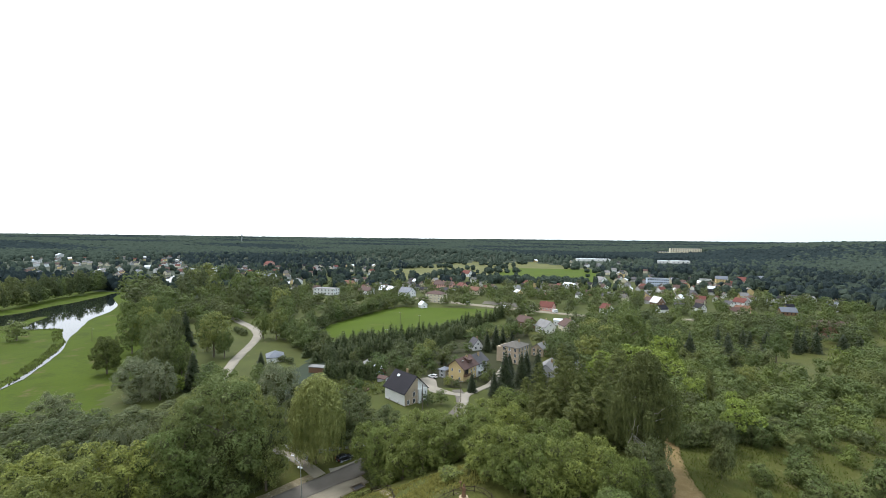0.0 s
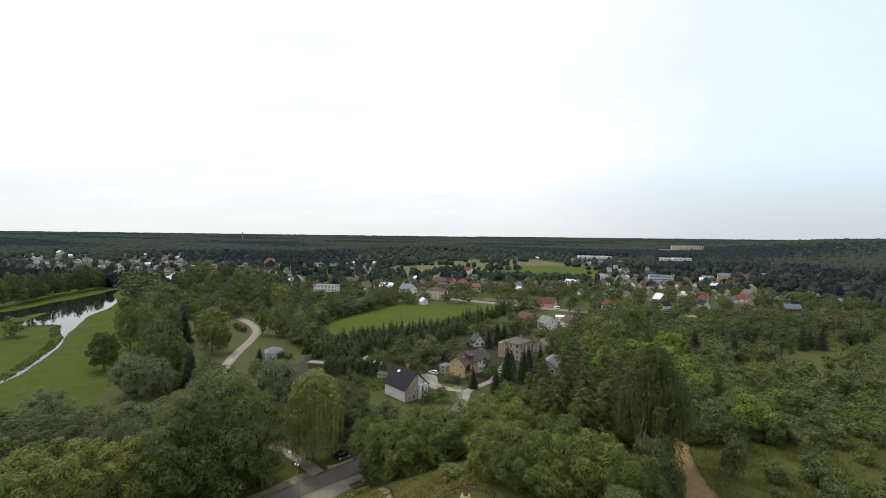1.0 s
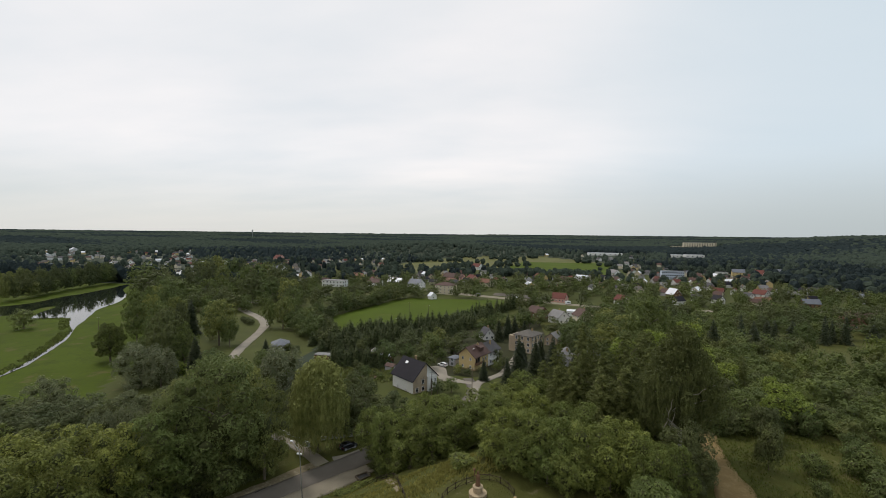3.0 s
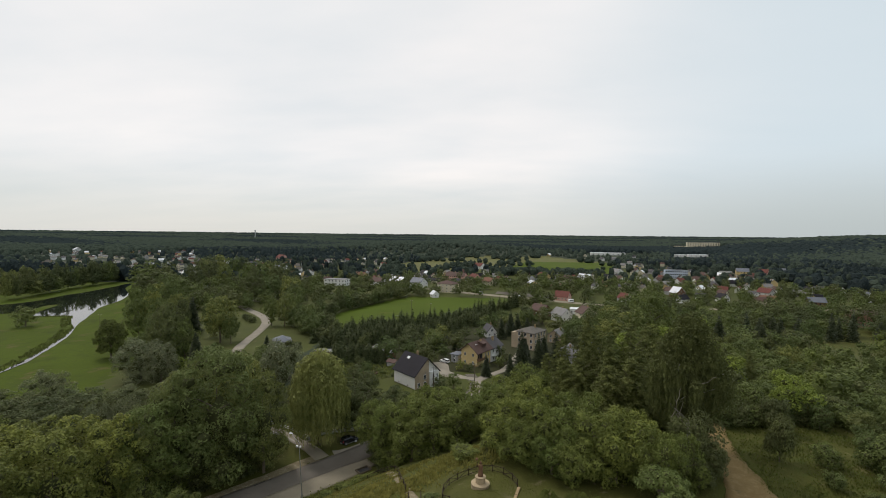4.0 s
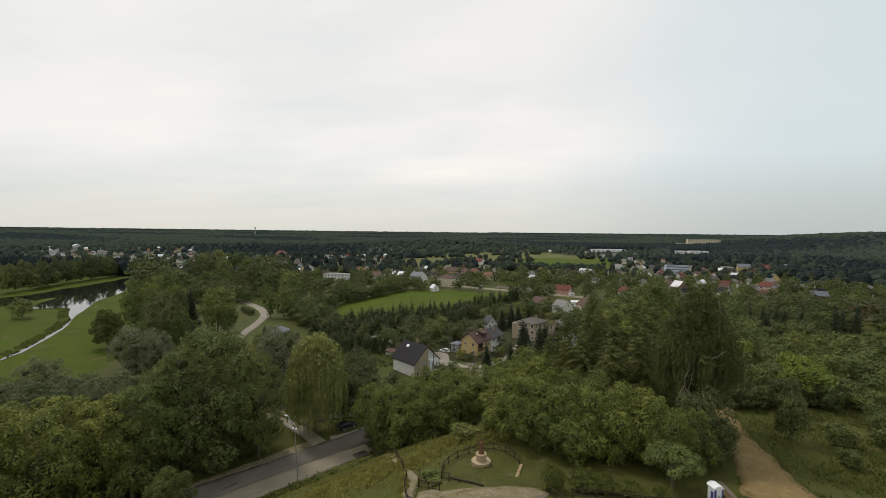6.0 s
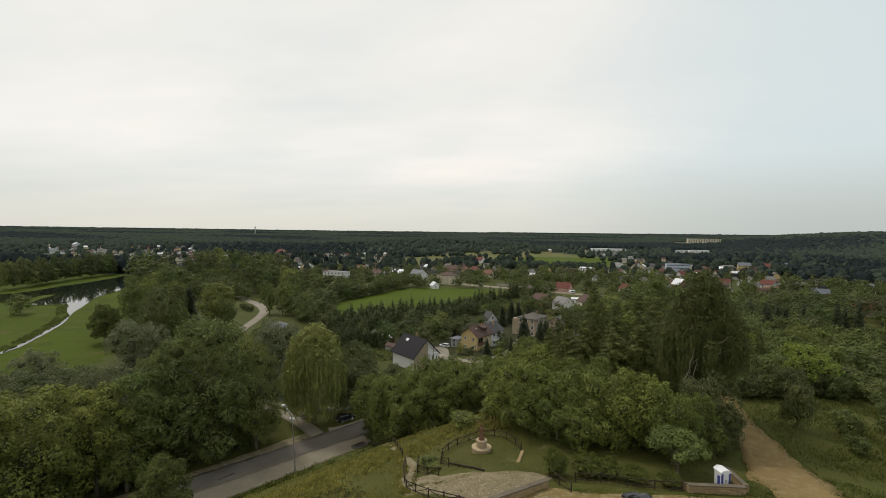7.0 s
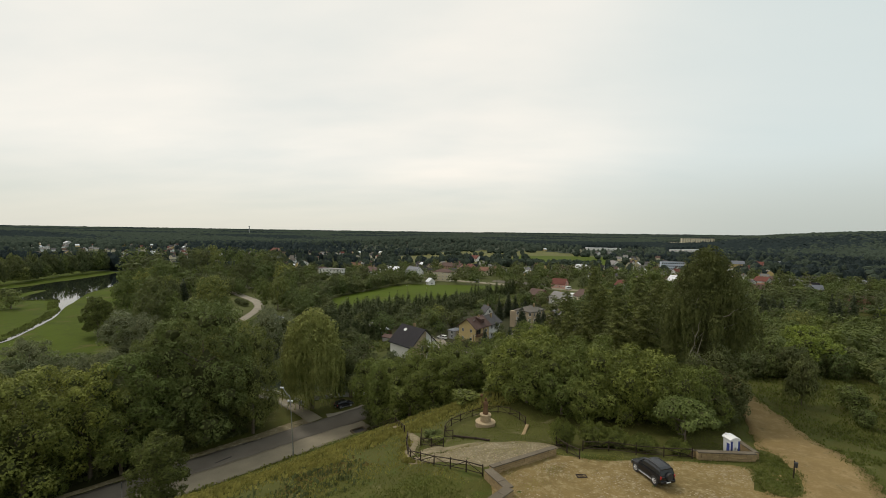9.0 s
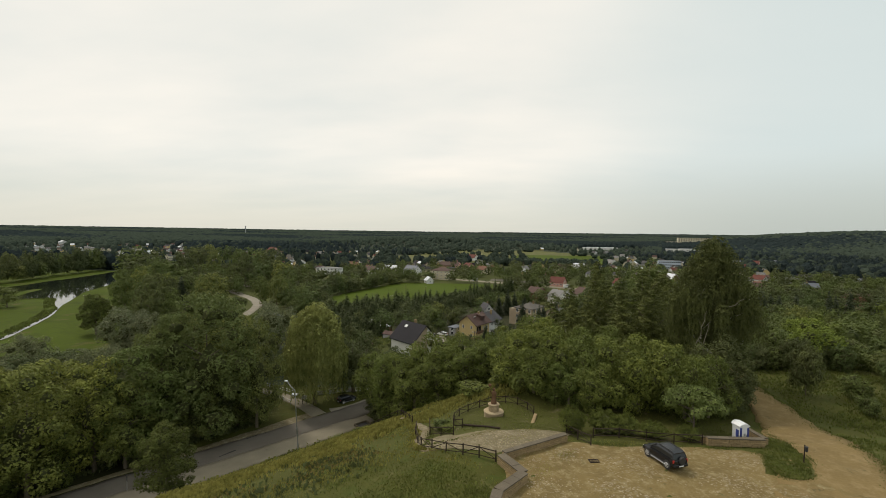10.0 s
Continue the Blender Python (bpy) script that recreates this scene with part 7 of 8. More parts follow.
def waste_bin():
    ob = thing("litter_bin", pose(26.8, 47.0, level(26.8, 47.0), 0, 0, 20), "dark litter bin on a leaning post in the grass", "bin")
    part("post", bar_mesh("post", (0, 0, -0.3), (0.05, 0, 1.7), 0.05, TIMBER, 8), None, ob)
    part("bucket", bar_mesh("bucket", (0.05, -0.16, 1.15), (0.05, -0.16, 1.55), 0.11, TRIM, 12, 0.13), None, ob)
    part("lid", bar_mesh("lid", (0.05, -0.16, 1.55), (0.05, -0.16, 1.62), 0.16, TRIM, 12, 0.12), None, ob)
    ob = thing("manhole_cover", pose(7.9, 44.8, level(7.9, 44.8) + 0.05, 0, 0, 10), "dark rusty drain grating set in the stony ground", "drain")
    part("frame", boxed((-0.45, -0.3, -0.1, 0.45, -0.22, 0.05), (-0.45, 0.22, -0.1, 0.45, 0.3, 0.05), (-0.45, -0.22, -0.1, -0.38, 0.22, 0.05), (0.38, -0.22, -0.1, 0.45, 0.22, 0.05)), TIMBER, ob)
    for k in range(8):
        part("bar", boxed((-0.36 + k * 0.1, -0.22, -0.05, -0.31 + k * 0.1, 0.22, 0.03)), TIMBER, ob)


waste_bin()
patch("lawn", rounded([(24.7, 49.3), (23.6, 46.8), (22.8, 44.7), (23.3, 43.8), (24.6, 43.7), (26.0, 44.7), (27.2, 46.8), (28.2, 49.5), (29.2, 53.0), (28.8, 55.4), (27.6, 55.0), (26.4, 51.4)], 2, 0.12), GRASS, "tongue of grass between car park and track", "lawn", 0.075, 0.6)


# ---- along the road ----
def street_lamp(x, y, turn, label, height=9.6, lean=0.0):
    ob = thing("street_lamp", pose(x, y, level(x, y), 0, -lean, turn), label, "street lamp")
    part("pole", bar_mesh("pole", (0, 0, -0.5), (0, 0, height), 0.11, STEEL, 10, 0.06), None, ob)
    part("base", bar_mesh("base", (0, 0, -0.2), (0, 0, 1.0), 0.15, STEEL, 10, 0.14), None, ob)
    prev = Vector((0, 0, height))
    for k in range(1, 6):
        a = k / 5 * 1.2
        q = Vector((-1.7 * math.sin(a), 0, height + 1.1 * (1 - math.cos(a)) + 0.9 * math.sin(a)))
        part("arm", bar_mesh("arm", prev, q, 0.05, STEEL, 8), None, ob)
        prev = q
    part("lamp_head", boxed((prev.x - 0.62, -0.16, prev.z - 0.10, prev.x + 0.08, 0.16, prev.z + 0.10), bevel=0.05), WHITE, ob, "pale lamp head")
    bracket = part("bracket", boxed((-0.5, -0.05, height - 1.0, 0.45, 0.05, height - 0.9)), STEEL, ob)
    for s in (-0.45, 0.3):
        part("floodlight", boxed((s - 0.16, -0.22, height - 0.9, s + 0.16, 0.12, height - 0.62), bevel=0.03), WHITE, bracket, "small pale floodlight")


street_lamp(-35.8, 80.2, -15, "tall grey street lamp with a curved arm and floodlights", 10.8, 4.0)


def utility_pole(x, y, h=9.0):
    ob = thing("utility_pole", pose(x, y, level(x, y), 0, 0, 15), "grey concrete utility pole beside the house", "pole", "poles")
    part("shaft", bar_mesh("shaft", (0, 0, -0.5), (0, 0, h), 0.17, COPING, 8, 0.1), None, ob)
    part("crossarm", boxed((-0.8, -0.05, h - 0.5, 0.8, 0.05, h - 0.38)), STEEL, ob)
    for k in (-0.7, 0, 0.7):
        part("insulator", bar_mesh("insulator", (k, 0, h - 0.38), (k, 0, h - 0.15), 0.05, WHITE, 8), None, ob)


utility_pole(-19.3, 141.5)
utility_pole(-6.6, 151.5, 8)
for px, py in ((-246, 247), (-58, 255), (-46, 308), (-62, 318)):
    utility_pole(px, py, 8)


def mast():
    x, y = -1395, 2400
    z = float(terrain(x, y))
    ob = thing("radio_mast", Matrix.Translation((x, y, z)), "slim lattice radio mast on the wooded horizon", "mast")
    for k in range(3):
        a = 2.1 * k
        part("leg", bar_mesh("leg", (math.cos(a) * 3, math.sin(a) * 3, 0), (math.cos(a) * 1.2, math.sin(a) * 1.2, 56), 0.9, STEEL, 6), None, ob)
    part("head", bar_mesh("head", (0, 0, 50), (0, 0, 57), 4.0, STEEL, 10), None, ob)


mast()
for px, py, ph in ((1790, 2320, 40), (1850, 2330, 52), (1905, 2310, 42)):
    z = float(terrain(px, py))
    ob = thing("radio_mast", Matrix.Translation((px, py, z)), "thin radio mast on the wooded ridge", "mast", "masts")
    part("pole", bar_mesh("pole", (0, 0, 0), (0, 0, ph), 1.1, STEEL, 6, 0.7), None, ob)


def roadside():
    # railing on both sides of the drive
    for off, lab in ((1.9, "grey tubular railing beside the drive"), (-1.9, "grey tubular railing on the far side of the drive")):
        pts = [Vector((-45.5, 101.5, 0)), Vector((-50, 104.3, 0)), Vector((-55, 106.9, 0)), Vector((-60, 108.8, 0))]
        o = pts[0] + Vector((0.5, 0.87, 0)) * off
        o.z = level(o.x, o.y)
        ob = thing("railing", Matrix.Translation(o), lab, "railing", "drive railings")
        at = []
        for p in pts:
            q = p + Vector((0.5, 0.87, 0)) * off
            q.z = level(q.x, q.y) + 0.1
            at.append(q - o)
        for a, b in zip(at, at[1:]):
            for u in (0, 0.5):
                c = a.lerp(b, u)
                part("post", bar_mesh("post", c - Vector((0, 0, 0.3)), c + Vector((0, 0, 1.0)), 0.05, STEEL, 8), None, ob)
            for h in (0.5, 0.98):
                part("rail", bar_mesh("rail", a + Vector((0, 0, h)), b + Vector((0, 0, h)), 0.045, STEEL, 8), None, ob)
    ob = thing("information_board", pose(-43.6, 100.9, level(-43.6, 100.9), 0, 0, 10), "white notice board on two posts beside the drive", "sign")
    part("board", boxed((-0.65, -0.04, 1.2, 0.65, 0.04, 2.1), bevel=0.02), WHITE, ob)
    for s in (-0.5, 0.5):
        part("post", boxed((s - 0.05, 0.05, -0.3, s + 0.05, 0.13, 2.0)), TIMBER, ob)
    for k in range(3):
        part("text_bar", boxed((-0.45, -0.055, 1.45 + k * 0.18, 0.4, -0.042, 1.52 + k * 0.18)), TRIM, ob)
    # white picket wall behind the parked car
    o = Vector((-43.5, 106.5, level(-43.5, 106.5)))
    ob = thing("garden_fence", Matrix.Translation(o), "pale concrete panel fence behind the parked car", "fence")
    a, b = Vector((0, 0, 0)), Vector((13, 6.2, 0))
    for k in range(6):
        p, q = a.lerp(b, k / 6), a.lerp(b, (k + 1) / 6)
        ang = math.degrees(math.atan2(q.y - p.y, q.x - p.x))
        pan = part("panel", boxed((0.1, -0.05, -0.2, (q - p).length - 0.1, 0.05, 0.95), bevel=0.02), WALLS["white"], ob)
        pan.matrix_basis = Matrix.Translation(p) @ pose(0, 0, 0, 0, 0, ang)
        pst = part("post", boxed((-0.1, -0.1, -0.3, 0.1, 0.1, 1.1), bevel=0.02), COPING, ob)
        pst.matrix_basis = Matrix.Translation(p) @ pose(0, 0, 0, 0, 0, ang)
    # drain headwall at the foot of the slope
    ob = thing("drain_headwall", pose(-27.2, 91.6, level(-27.2, 91.6), 0, 0, 48), "small concrete drain box at the edge of the slope", "drain")
    part("wall", boxed((-1.5, -0.9, -0.3, -1.3, 0.9, 0.5), (1.3, -0.9, -0.3, 1.5, 0.9, 0.5), (-1.3, 0.7, -0.3, 1.3, 0.9, 0.5), (-1.3, -0.9, -0.3, 1.3, -0.7, 0.3), bevel=0.02), COPING, ob)
    part("grating", boxed((-1.3, -0.7, 0.1, 1.3, 0.7, 0.16)), TRIM, ob)
    ob = thing("road_sign", pose(-55.4, 64.2, level(-55.4, 64.2), 0, 0, -40), "grey back of a road sign on a post", "sign", "road signs")
    part("post", bar_mesh("post", (0, 0, -0.3), (0, 0, 2.6), 0.04, STEEL, 8), None, ob)
    part("plate", boxed((-0.45, -0.03, 1.7, 0.45, 0.0, 2.5), bevel=0.02), TRIM, ob)
    for k, (x, y) in enumerate(((-44.5, 66.5), (-42.6, 68.6))):
        ob = thing("concrete_block", pose(x, y, level(x, y), 0, 0, 48 + 12 * k), "rough broken concrete slab at the edge of the lay-by", "block")
        part("slab", boxed((-1.3, -0.45, -0.2, 1.3, 0.45, 0.3), bevel=0.06), COPING, ob)


roadside()


def lorry(x, y, turn, length, body, label, name="van"):
    ob = thing(name, pose(x, y, level(x, y) + 0.16, 0, 0, turn), label, name)
    part("body", boxed((-1.1, -length / 2, 0.5, 1.1, length / 2, 2.7), bevel=0.12), body, ob)
    for s in (-1, 1):
        part("side_window", boxed((s * 1.09, -length / 2 + 0.5, 1.5, s * 1.12, length / 2 - 0.4, 2.2), bevel=0.02), GLASS, ob)
        for wy in (-length * 0.3, length * 0.32):
            wheel(ob, s * 0.95, wy, 0.42, 0.42, 0.26, s)
    part("windscreen", boxed((-0.95, length / 2 - 0.02, 1.4, 0.95, length / 2 + 0.03, 2.3), bevel=0.02), GLASS, ob)


lorry(-50, 437, -58, 12, WHITE, "white bus on the main road", "bus")
lorry(20, 401, -58, 6, WHITE, "white van on the main road")
lorry(-16, 420, -58, 5, WALLS["grey"], "grey van on the main road")
lorry(62, 384, -66, 4.5, WHITE, "white van parked beside the main road")
# a broad paved forecourt beside the main road
patch("pavement", [(-2, 428), (30, 412), (46, 408), (50, 424), (22, 440), (0, 446)], ASPHALT, "grey paved forecourt beside the main road", "forecourt", 0.2, 6)


# ---- loose ground cover ----
def tufts(name, outline, count, seed, leaf, size, label, skip=()):
    """Upright grass blades in clumps over an area."""
    rng = np.random.default_rng(seed)
    xs, ys = [p[0] for p in outline], [p[1] for p in outline]
    x, y = rng.uniform(min(xs), max(xs), count), rng.uniform(min(ys), max(ys), count)
    keep = inside(x, y, outline)
    for poly in skip:
        keep &= ~inside(x, y, poly)
    patchy = np.sin(x * 0.55 + 2 * np.sin(y * 0.23)) + np.sin(y * 0.41 + 1.7 * np.sin(x * 0.31))
    keep &= patchy + rng.normal(0, 0.8, count) > -0.5
    x, y = x[keep], y[keep]
    z = terrain(x, y) + bumps(x, y)
    n = len(x)
    a = rng.uniform(0, np.pi, n)
    h = size * rng.uniform(0.5, 1.4, n)
    w = h * rng.uniform(0.35, 0.8, n)
    lean = rng.normal(0, 0.25, (n, 2)) * h[:, None]
    dx, dy = np.cos(a) * w, np.sin(a) * w
    v = np.stack([np.stack([x - dx * .35, y - dy * .35, z - 0.05], 1), np.stack([x + dx * .35, y + dy * .35, z - 0.05], 1),
                  np.stack([x + dx * .6 + lean[:, 0], y + dy * .6 + lean[:, 1], z + h], 1), np.stack([x - dx * .5 + lean[:, 0], y - dy * .5 + lean[:, 1], z + h * 0.8], 1)], 1).reshape(-1, 3)
    tagged(new(name, mesh_of(name, v, np.arange(4 * n).reshape(-1, 4), leaf)), label, "grass", kind="stuff")


SLOPE_EDGE = [(-42, 67), (-26, 89), (-14, 76), (-11.5, 60), (-9.8, 52), (-8.2, 48.6), (-1.2, 42.6), (0.4, 34), (-30, 34), (-50, 52)]
MOWN = [(-9.5, 47), (-2, 41.5), (0.4, 34), (-13, 34), (-16, 42)]
tufts("tall_grass", SLOPE_EDGE, 56000, 1, LEAF["reed"], 0.16, "tall dry yellow-green grass on the slope", [MOWN])
tufts("short_grass", MOWN, 26000, 7, LEAF["blade"], 0.10, "short green grass above the low wall")
tufts("tall_grass", [(-36, 46), (-30, 54), (-24, 61), (-18, 69), (-14, 73), (-12.2, 66), (-14, 58), (-19, 50), (-27, 40)], 26000, 11, LEAF["reed"], 0.36, "tall straw-coloured grass on the brow of the slope")
tufts("dry_stalks", [(-24, 50), (-17, 59), (-12.5, 57), (-12.5, 50), (-19, 42), (-26, 40)], 1700, 12, LEAF["rust"], 0.24, "brown dry stalks standing in the slope grass")
tufts("weeds", [(-26, 42), (-22, 52), (-14, 52), (-12, 44), (-18, 38)], 1300, 13, LEAF["alder"], 0.30, "dark green weeds in the slope grass")
tufts("weeds", SLOPE_EDGE, 11000, 4, LEAF["linden"], 0.20, "dark weeds scattered in the slope grass")
tufts("tall_grass", [(-13, 62), (-7.5, 60), (-5, 65), (3, 66), (6, 72), (-4, 80), (-14, 76)], 9000, 2, LEAF["reed"], 0.36, "tall dry grass on the crest")
tufts("tall_grass", [(38, 44), (38, 76), (44, 110), (150, 160), (140, 110), (80, 50)], 40000, 3, LEAF["blade"], 0.26, "rough green grass between the shrubs")
tufts("lawn_grass", [(-8, 57), (-5, 53), (6.5, 52.5), (19, 52.5), (28, 56), (33, 70), (6, 70), (-6, 64)], 26000, 5, LEAF["blade"], 0.085, "short uneven lawn grass")
tufts("lawn_grass", [(24.7, 49.3), (23.6, 46.8), (22.8, 44.7), (23.3, 43.8), (24.6, 43.7), (26.0, 44.7), (27.2, 46.8), (28.2, 49.5), (29.2, 53.0), (28.8, 55.4), (27.6, 55.0), (26.4, 51.4)], 9000, 15, LEAF["blade"], 0.15, "rough grass on the tongue beside the track")
tufts("lawn_grass", [(21, 49.6), (28.5, 50.6), (29, 56), (26.5, 58)], 3000, 16, LEAF["blade"], 0.12, "rough grass round the end of the wall")
tufts("reeds", [(-194, 134), (-202, 152), (-210.4, 170.4), (-217.6, 183.2), (-231.3, 204.8), (-245.5, 225.6), (-259, 242), (-273.5, 253.5), (-286.5, 265.5), (-294.5, 274.6), (-304, 276.6), (-318, 268.6), (-320, 264.5), (-305, 272), (-298, 270), (-291, 262), (-277, 249.5), (-264, 238.5), (-250.6, 222.5), (-236.4, 202), (-222.6, 180.6), (-215.2, 168.4), (-206.6, 150.6), (-198, 133)], 60000, 6, LEAF["reed_bed"], 0.62, "dark green reeds along the river bank")


def scatter_stones():
    rng = np.random.default_rng(9)
    n = 11000
    x, y = rng.uniform(0.5, 27, n), rng.uniform(32, 50, n)
    keep = inside(x, y, [(0.4, 43.6), (6.0, 48.4), (19.6, 49.2), (24.4, 48.6), (22.0, 44.6), (26, 40), (21, 31), (6, 30), (1.9, 36)])
    keep &= np.sin(x * 0.7 + 1.5 * np.sin(y * 0.5)) + np.sin(y * 1.1 + x * 0.3) + rng.normal(0, .7, n) > 0.1
    x, y = np.concatenate([x[keep], rng.uniform(-5, 6, 900)]), np.concatenate([y[keep], rng.uniform(46, 52, 900)])
    ok = inside(x, y, [(-5.0, 47.2), (-1, 46.2), (5.4, 50), (6.4, 51.4), (1.5, 52), (-3, 50.4), (-5.6, 50)]) | (y < 48.6)
    ok &= ~inside(x, y, [(-6, 44), (-0.6, 43), (6.6, 49.4), (6.3, 48), (0, 43), (-0.2, 40), (-6, 40)])
    x, y = x[ok], y[ok]
    z = terrain(x, y) + bumps(x, y) + 0.045
    base = np.array([(1, 0, -.2), (.3, .9, 0), (-.8, .6, -.1), (-.9, -.5, 0), (.2, -1, -.1), (0.1, 0.1, 1.0)])
    face = [(0, 1, 5), (1, 2, 5), (2, 3, 5), (3, 4, 5), (4, 0, 5)]
    s = rng.uniform(0.035, 0.11, (len(x), 1)) * np.array([[1.0, 0.8, 0.28]])
    a = rng.uniform(0, 6.28, len(x))
    v = base[None] * (1 + rng.uniform(-.25, .25, (len(x), len(base), 1))) * s[:, None, :]
    c, q = np.cos(a)[:, None], np.sin(a)[:, None]
    v = np.stack([v[..., 0] * c - v[..., 1] * q, v[..., 0] * q + v[..., 1] * c, v[..., 2]], -1) + np.stack([x, y, z], 1)[:, None, :]
    k = len(base)
    faces = [tuple(i + n2 * k for i in f) for n2 in range(len(x)) for f in face]
    tagged(new("stones", mesh_of("stones", v.reshape(-1, 3), faces, PEBBLE)), "pale flat stones bedded in the sandy car park", "stones", kind="stuff")


PEBBLE, nt_p, b_p = shader("pale_field_stones")
tone = mixed(nt_p, node(nt_p, "NewGeometry").outputs["Random Per Island"], (0.185, 0.145, 0.080), (0.330, 0.270, 0.175))
nt_p.links.new(tone, b_p.inputs["Base Color"])
b_p.inputs["Roughness"].default_value = 0.9
scatter_stones()


# ---- grass that creeps over the edges of paths and walls ----
def fringe(line, spread, count, seed, leaf, size, label):
    rng = np.random.default_rng(seed)
    p = np.array(line, float)
    seg = np.hypot(*(p[1:] - p[:-1]).T)
    k = rng.choice(len(seg), count, p=seg / seg.sum())
    u = rng.uniform(0, 1, (count, 1))
    q = p[k] * (1 - u) + p[k + 1] * u + rng.normal(0, spread, (count, 2))
    patchy = np.sin(q[:, 0] * 1.3 + 2 * np.sin(q[:, 1] * 0.7)) + rng.normal(0, 0.7, count) > -0.2
    x, y = q[patchy].T
    z = terrain(x, y) + bumps(x, y) + 0.03
    n = len(x)
    a, h = rng.uniform(0, np.pi, n), size * rng.uniform(0.5, 1.4, n)
    dx, dy = np.cos(a) * h * 0.4, np.sin(a) * h * 0.4
    lean = rng.normal(0, 0.25, (n, 2)) * h[:, None]
    v = np.stack([np.stack([x - dx * .5, y - dy * .5, z - 0.05], 1), np.stack([x + dx * .5, y + dy * .5, z - 0.05], 1),
                  np.stack([x + dx + lean[:, 0], y + dy + lean[:, 1], z + h], 1), np.stack([x - dx + lean[:, 0], y - dy + lean[:, 1], z + h * 0.8], 1)], 1).reshape(-1, 3)
    tagged(new("edge_grass", mesh_of("edge_grass", v, np.arange(4 * n).reshape(-1, 4), leaf)), label, "grass", kind="stuff")


fringe([(41, 84), (38.6, 73), (38, 64), (36.8, 55), (33.2, 46.5), (29, 38)], 0.45, 7000, 1, LEAF["blade"], 0.08, "green grass along the edge of the dirt track")
fringe([(24.7, 49.3), (23.4, 46.8), (22.7, 44.7), (23.3, 43.7), (24.7, 43.6), (26.2, 44.7), (27.4, 46.8), (28.5, 49.5), (29.5, 53.0)], 0.20, 2600, 2, LEAF["blade"], 0.07, "ragged grass round the grassy tongue")
fringe([(8.6, 48.4), (19.6, 49.5), (24.6, 49.0)], 0.30, 1500, 3, LEAF["blade"], 0.08, "ragged grass at the rim of the car park")
fringe([(-6.6, 47.2), (-9.0, 49.4), (-10.2, 53), (-10.3, 57), (-12.2, 62)], 0.25, 1300, 4, LEAF["reed"], 0.22, "dry grass along the narrow footpath")
fringe([(-4.8, 49.2), (-8.3, 50.4), (-8.3, 53), (-8.6, 57)], 0.25, 900, 5, LEAF["blade"], 0.10, "short grass along the narrow footpath")
fringe([(-0.4, 42.6), (1.5, 44.4), (6.6, 49.2)], 0.35, 1600, 6, LEAF["reed"], 0.05, "weeds at the foot of the stone wall")
fringe([(-83, 24), (-66.9, 40.8), (-54.4, 56.5), (-44.8, 68), (-35.2, 79.6), (-29, 87)], 0.55, 3600, 7, LEAF["linden"], 0.30, "weeds along the edge of the lay-by")
fringe([(-80.4, 51.2), (-67.6, 67), (-58, 78.6), (-48.6, 90)], 0.6, 3000, 8, LEAF["alder"], 0.40, "dark weeds under the roadside trees")
fringe([(-5, 49.2), (-1, 51), (3, 52.3), (6.6, 52.6)], 0.3, 1500, 9, LEAF["reed"], 0.05, "short grass at the edge of the terrace")


# ---- gardens behind the white house ----
def polytunnel(x, y, turn, w=3.4, d=7.0, h=2.1):
    ob = thing("polytunnel", pose(x, y, level(x, y), 0, 0, turn), "small teal plastic polytunnel among garden beds", "polytunnel")
    n = 10
    arc_pts = [(-math.cos(math.pi * k / n) * w / 2, math.sin(math.pi * k / n) * h) for k in range(n + 1)]
    inner = [(px * 0.97, pz * 0.97) for px, pz in reversed(arc_pts)]
    part("cover", prism(bmesh.new(), arc_pts + inner, -d / 2, d / 2), TEAL, ob)
    part("end_wall", prism(bmesh.new(), arc_pts, -d / 2 + 0.05, -d / 2 + 0.1), TEAL, ob)
    for k in range(4):
        yy = -d / 2 + 0.2 + k * (d - 0.4) / 3
        bm = bmesh.new()
        for a, b in zip(arc_pts, arc_pts[1:]):
            beam(bm, (a[0] * 1.02, yy, a[1] * 1.02), (b[0] * 1.02, yy, b[1] * 1.02), 0.03, sides=5)
        part("hoop", bm, WHITE, ob)


TEAL = plain("teal_plastic_film", (0.16, 0.42, 0.40), rough=0.35)
SOIL = surface("brown_garden_soil", (0.085, 0.058, 0.036), (0.125, 0.085, 0.052), grain=6, patch=0.8, bump=0.7)
polytunnel(-46, 181, 70)
patch("vegetable_bed", rounded([(-55, 192), (-47, 190), (-43, 197), (-51, 201)], 2, 0.2), SOIL, "bare brown garden soil behind the hedge", "soil", 0.06, 2)
for k in range(7):
    bx, by = -60 + k * 2.6, 153 + k * 1.1
    o = Vector((bx, by, level(bx, by)))
    bed = thing("vegetable_bed", pose(bx, by, o.z, 0, 0, -22), "raised vegetable bed of brown soil with a plank rim", "garden bed", "vegetable beds")
    part("soil", boxed((-0.75, -4.5, -0.2, 0.75, 4.5, 0.16), bevel=0.06), SOIL, bed)
    for s in (-1, 1):
        part("plank", boxed((s * 0.8 - 0.04, -4.55, -0.2, s * 0.8 + 0.04, 4.55, 0.24), bevel=0.01), TIMBER, bed)
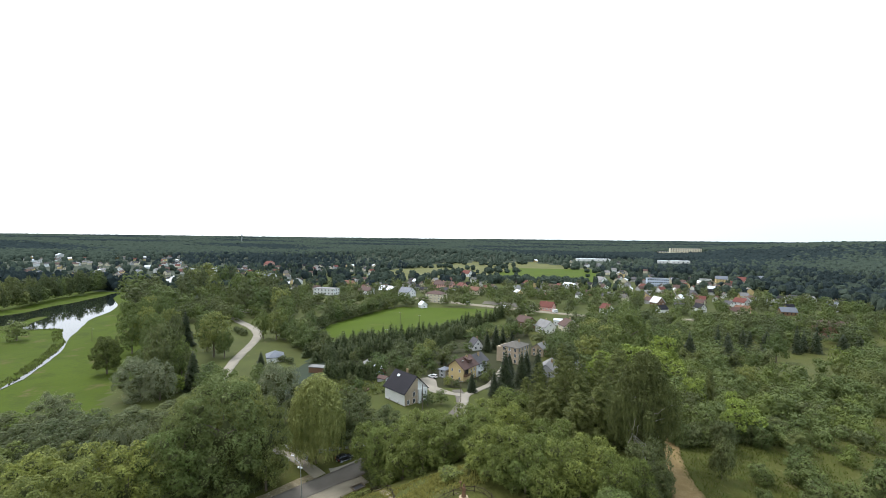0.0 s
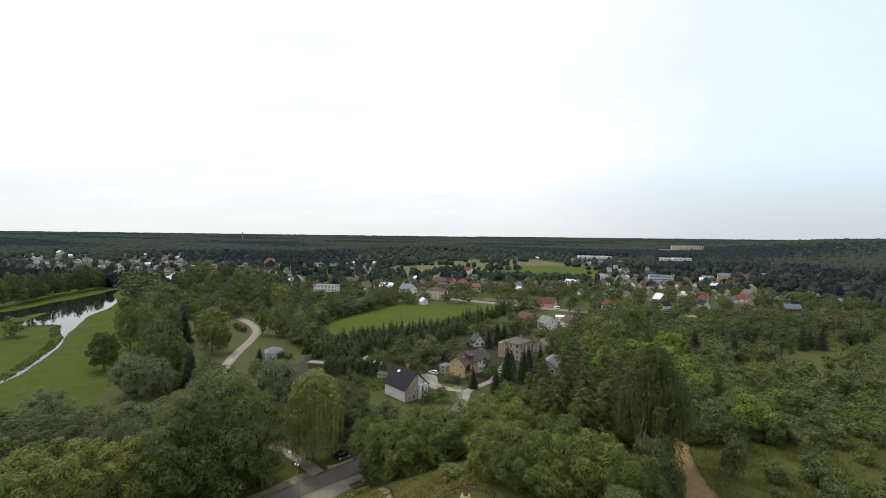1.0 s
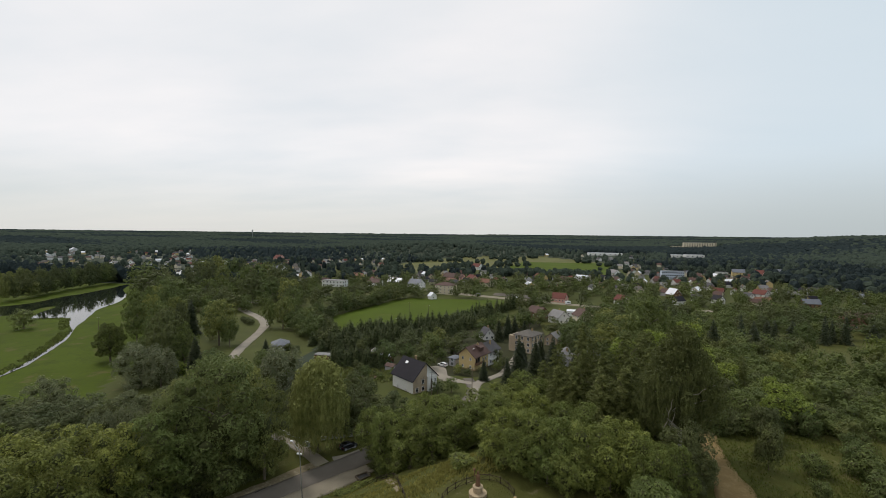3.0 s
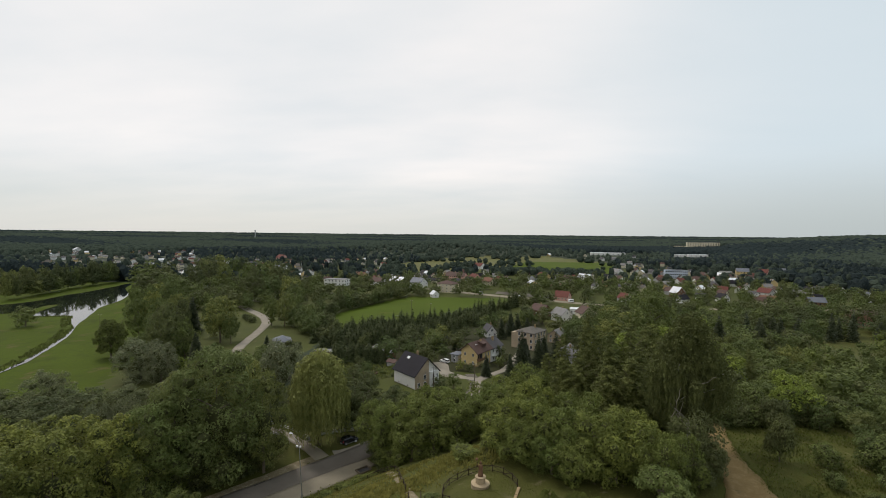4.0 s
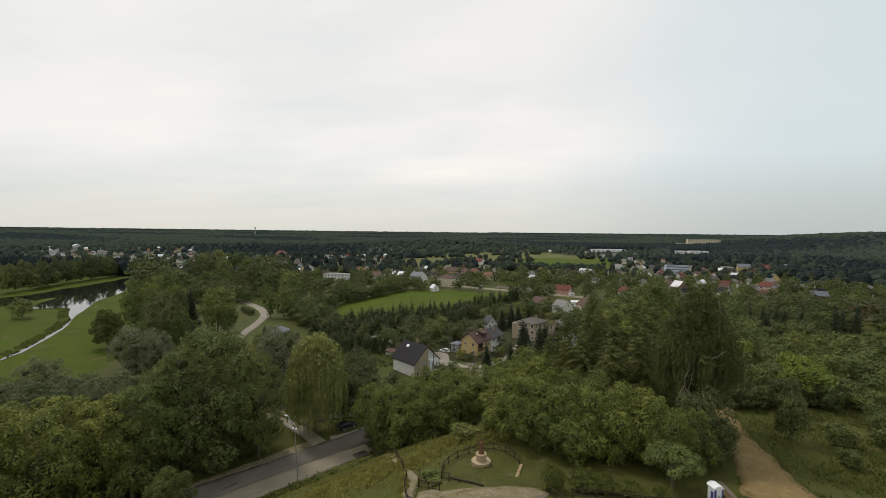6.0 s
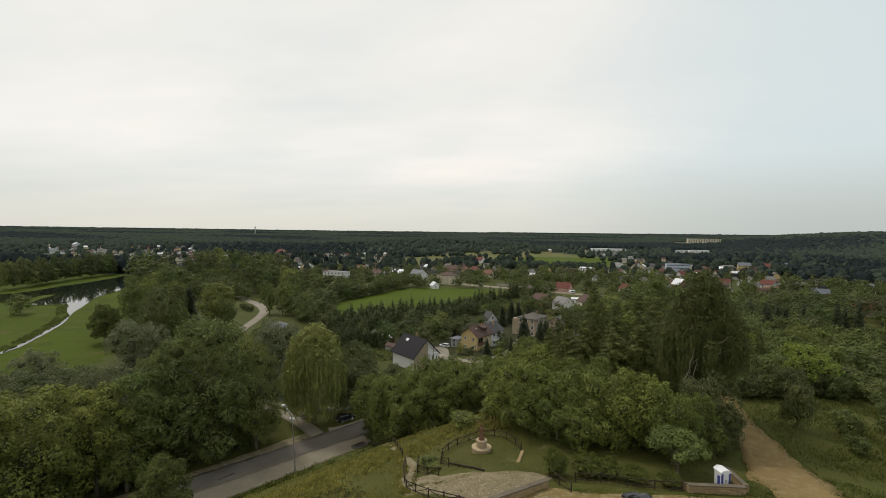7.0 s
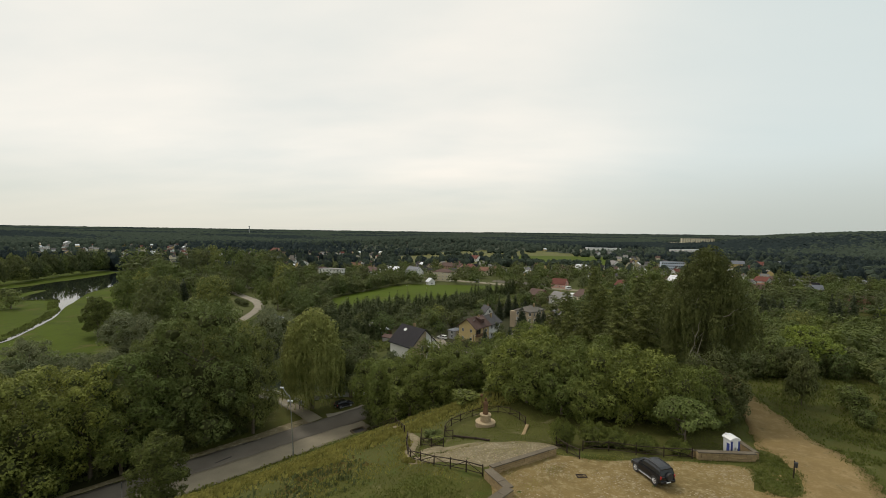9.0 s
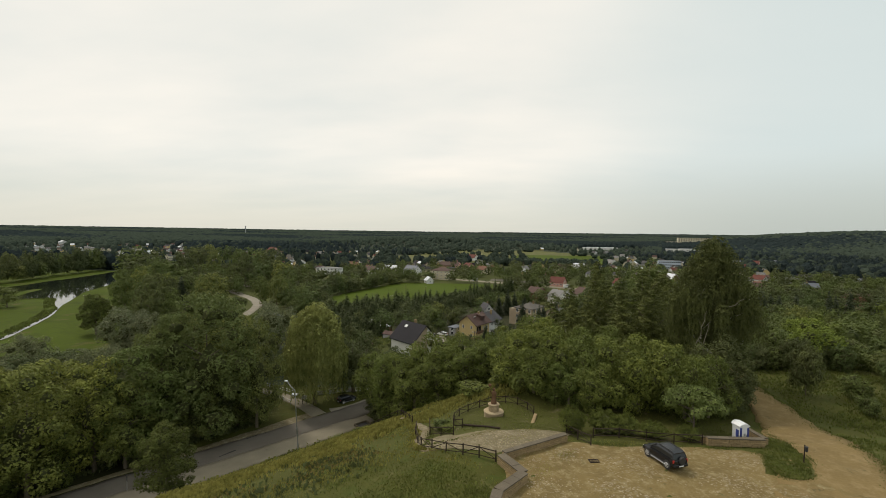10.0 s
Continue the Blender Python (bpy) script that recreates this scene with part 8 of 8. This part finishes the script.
house(-53, 194, 20, 3.2, 4.4, 2.3, 0.9, WALLS["brown"], ROOFS["grey"], "small brown garden shed with a grey roof", 1, 1, group="", chimney=False, sides=(0,), category="shed", name="shed", over=0.25)
house(-40, 171, 65, 3.0, 4.0, 2.2, 0.8, WALLS["grey"], ROOFS["brown"], "small grey garden shed beside the lawn", 1, 1, group="", chimney=False, sides=(0,), category="shed", name="shed", over=0.25)
fringe([(-62, 150), (-44, 158), (-40, 168), (-58, 172), (-62, 150), (-50, 160)], 3.5, 5000, 10, LEAF["linden"], 0.6, "leafy vegetables and weeds in the garden")


# ---- small wear ----
def crack(points, width, label):
    """A dark patched crack in the road."""
    strip("crack", points, width, TAR, label, "road repair", 0.075, 0.6)


TAR = surface("dark_road_repair", (0.035, 0.033, 0.031), (0.055, 0.052, 0.048), grain=14, patch=1.0, rough=0.8, bump=0.3)
crack([(-48.3, 76.0), (-47.2, 77.6), (-46.6, 78.3)], 0.35, "dark patched crack in the asphalt road")
crack([(-47.2, 82.8), (-45.9, 84.9), (-44.6, 86.6)], 0.22, "dark patched crack in the asphalt road")
plant("shrub", -7.2, 56.6, 1.3, 2.6, "low silvery-green weeds between the log fences")
plant("shrub_light", -6.2, 54.6, 0.9, 2.0, "low bright weeds between the log fences")
fringe([(1.4, 39.4), (2.4, 41.6), (4.4, 43.6)], 0.7, 2600, 11, LEAF["reed"], 0.04, "thin grass growing through the stony ground")
fringe([(4.2, 45.0), (6.6, 46.2)], 0.45, 1200, 12, LEAF["reed"], 0.04, "thin grass growing through the stony ground")
fringe([(9.5, 48.6), (14, 49.2)], 0.6, 1800, 13, LEAF["reed"], 0.04, "thin grass growing through the stony ground")
fringe([(-4.4, 47.8), (0, 48.6), (4, 51.2)], 0.9, 2600, 14, LEAF["reed"], 0.04, "thin grass growing through the terrace")
fringe([(33, 72), (32, 64), (29.5, 56.5), (28.6, 50)], 0.35, 2600, 15, LEAF["blade"], 0.06, "ragged grass along the dirt track")
tufts("rough_grass", [(36, 52), (38, 62), (41, 78), (46, 90), (72, 92), (62, 70), (50, 56)], 26000, 14, LEAF["blade"], 0.20, "rough green grass beside the dirt track")
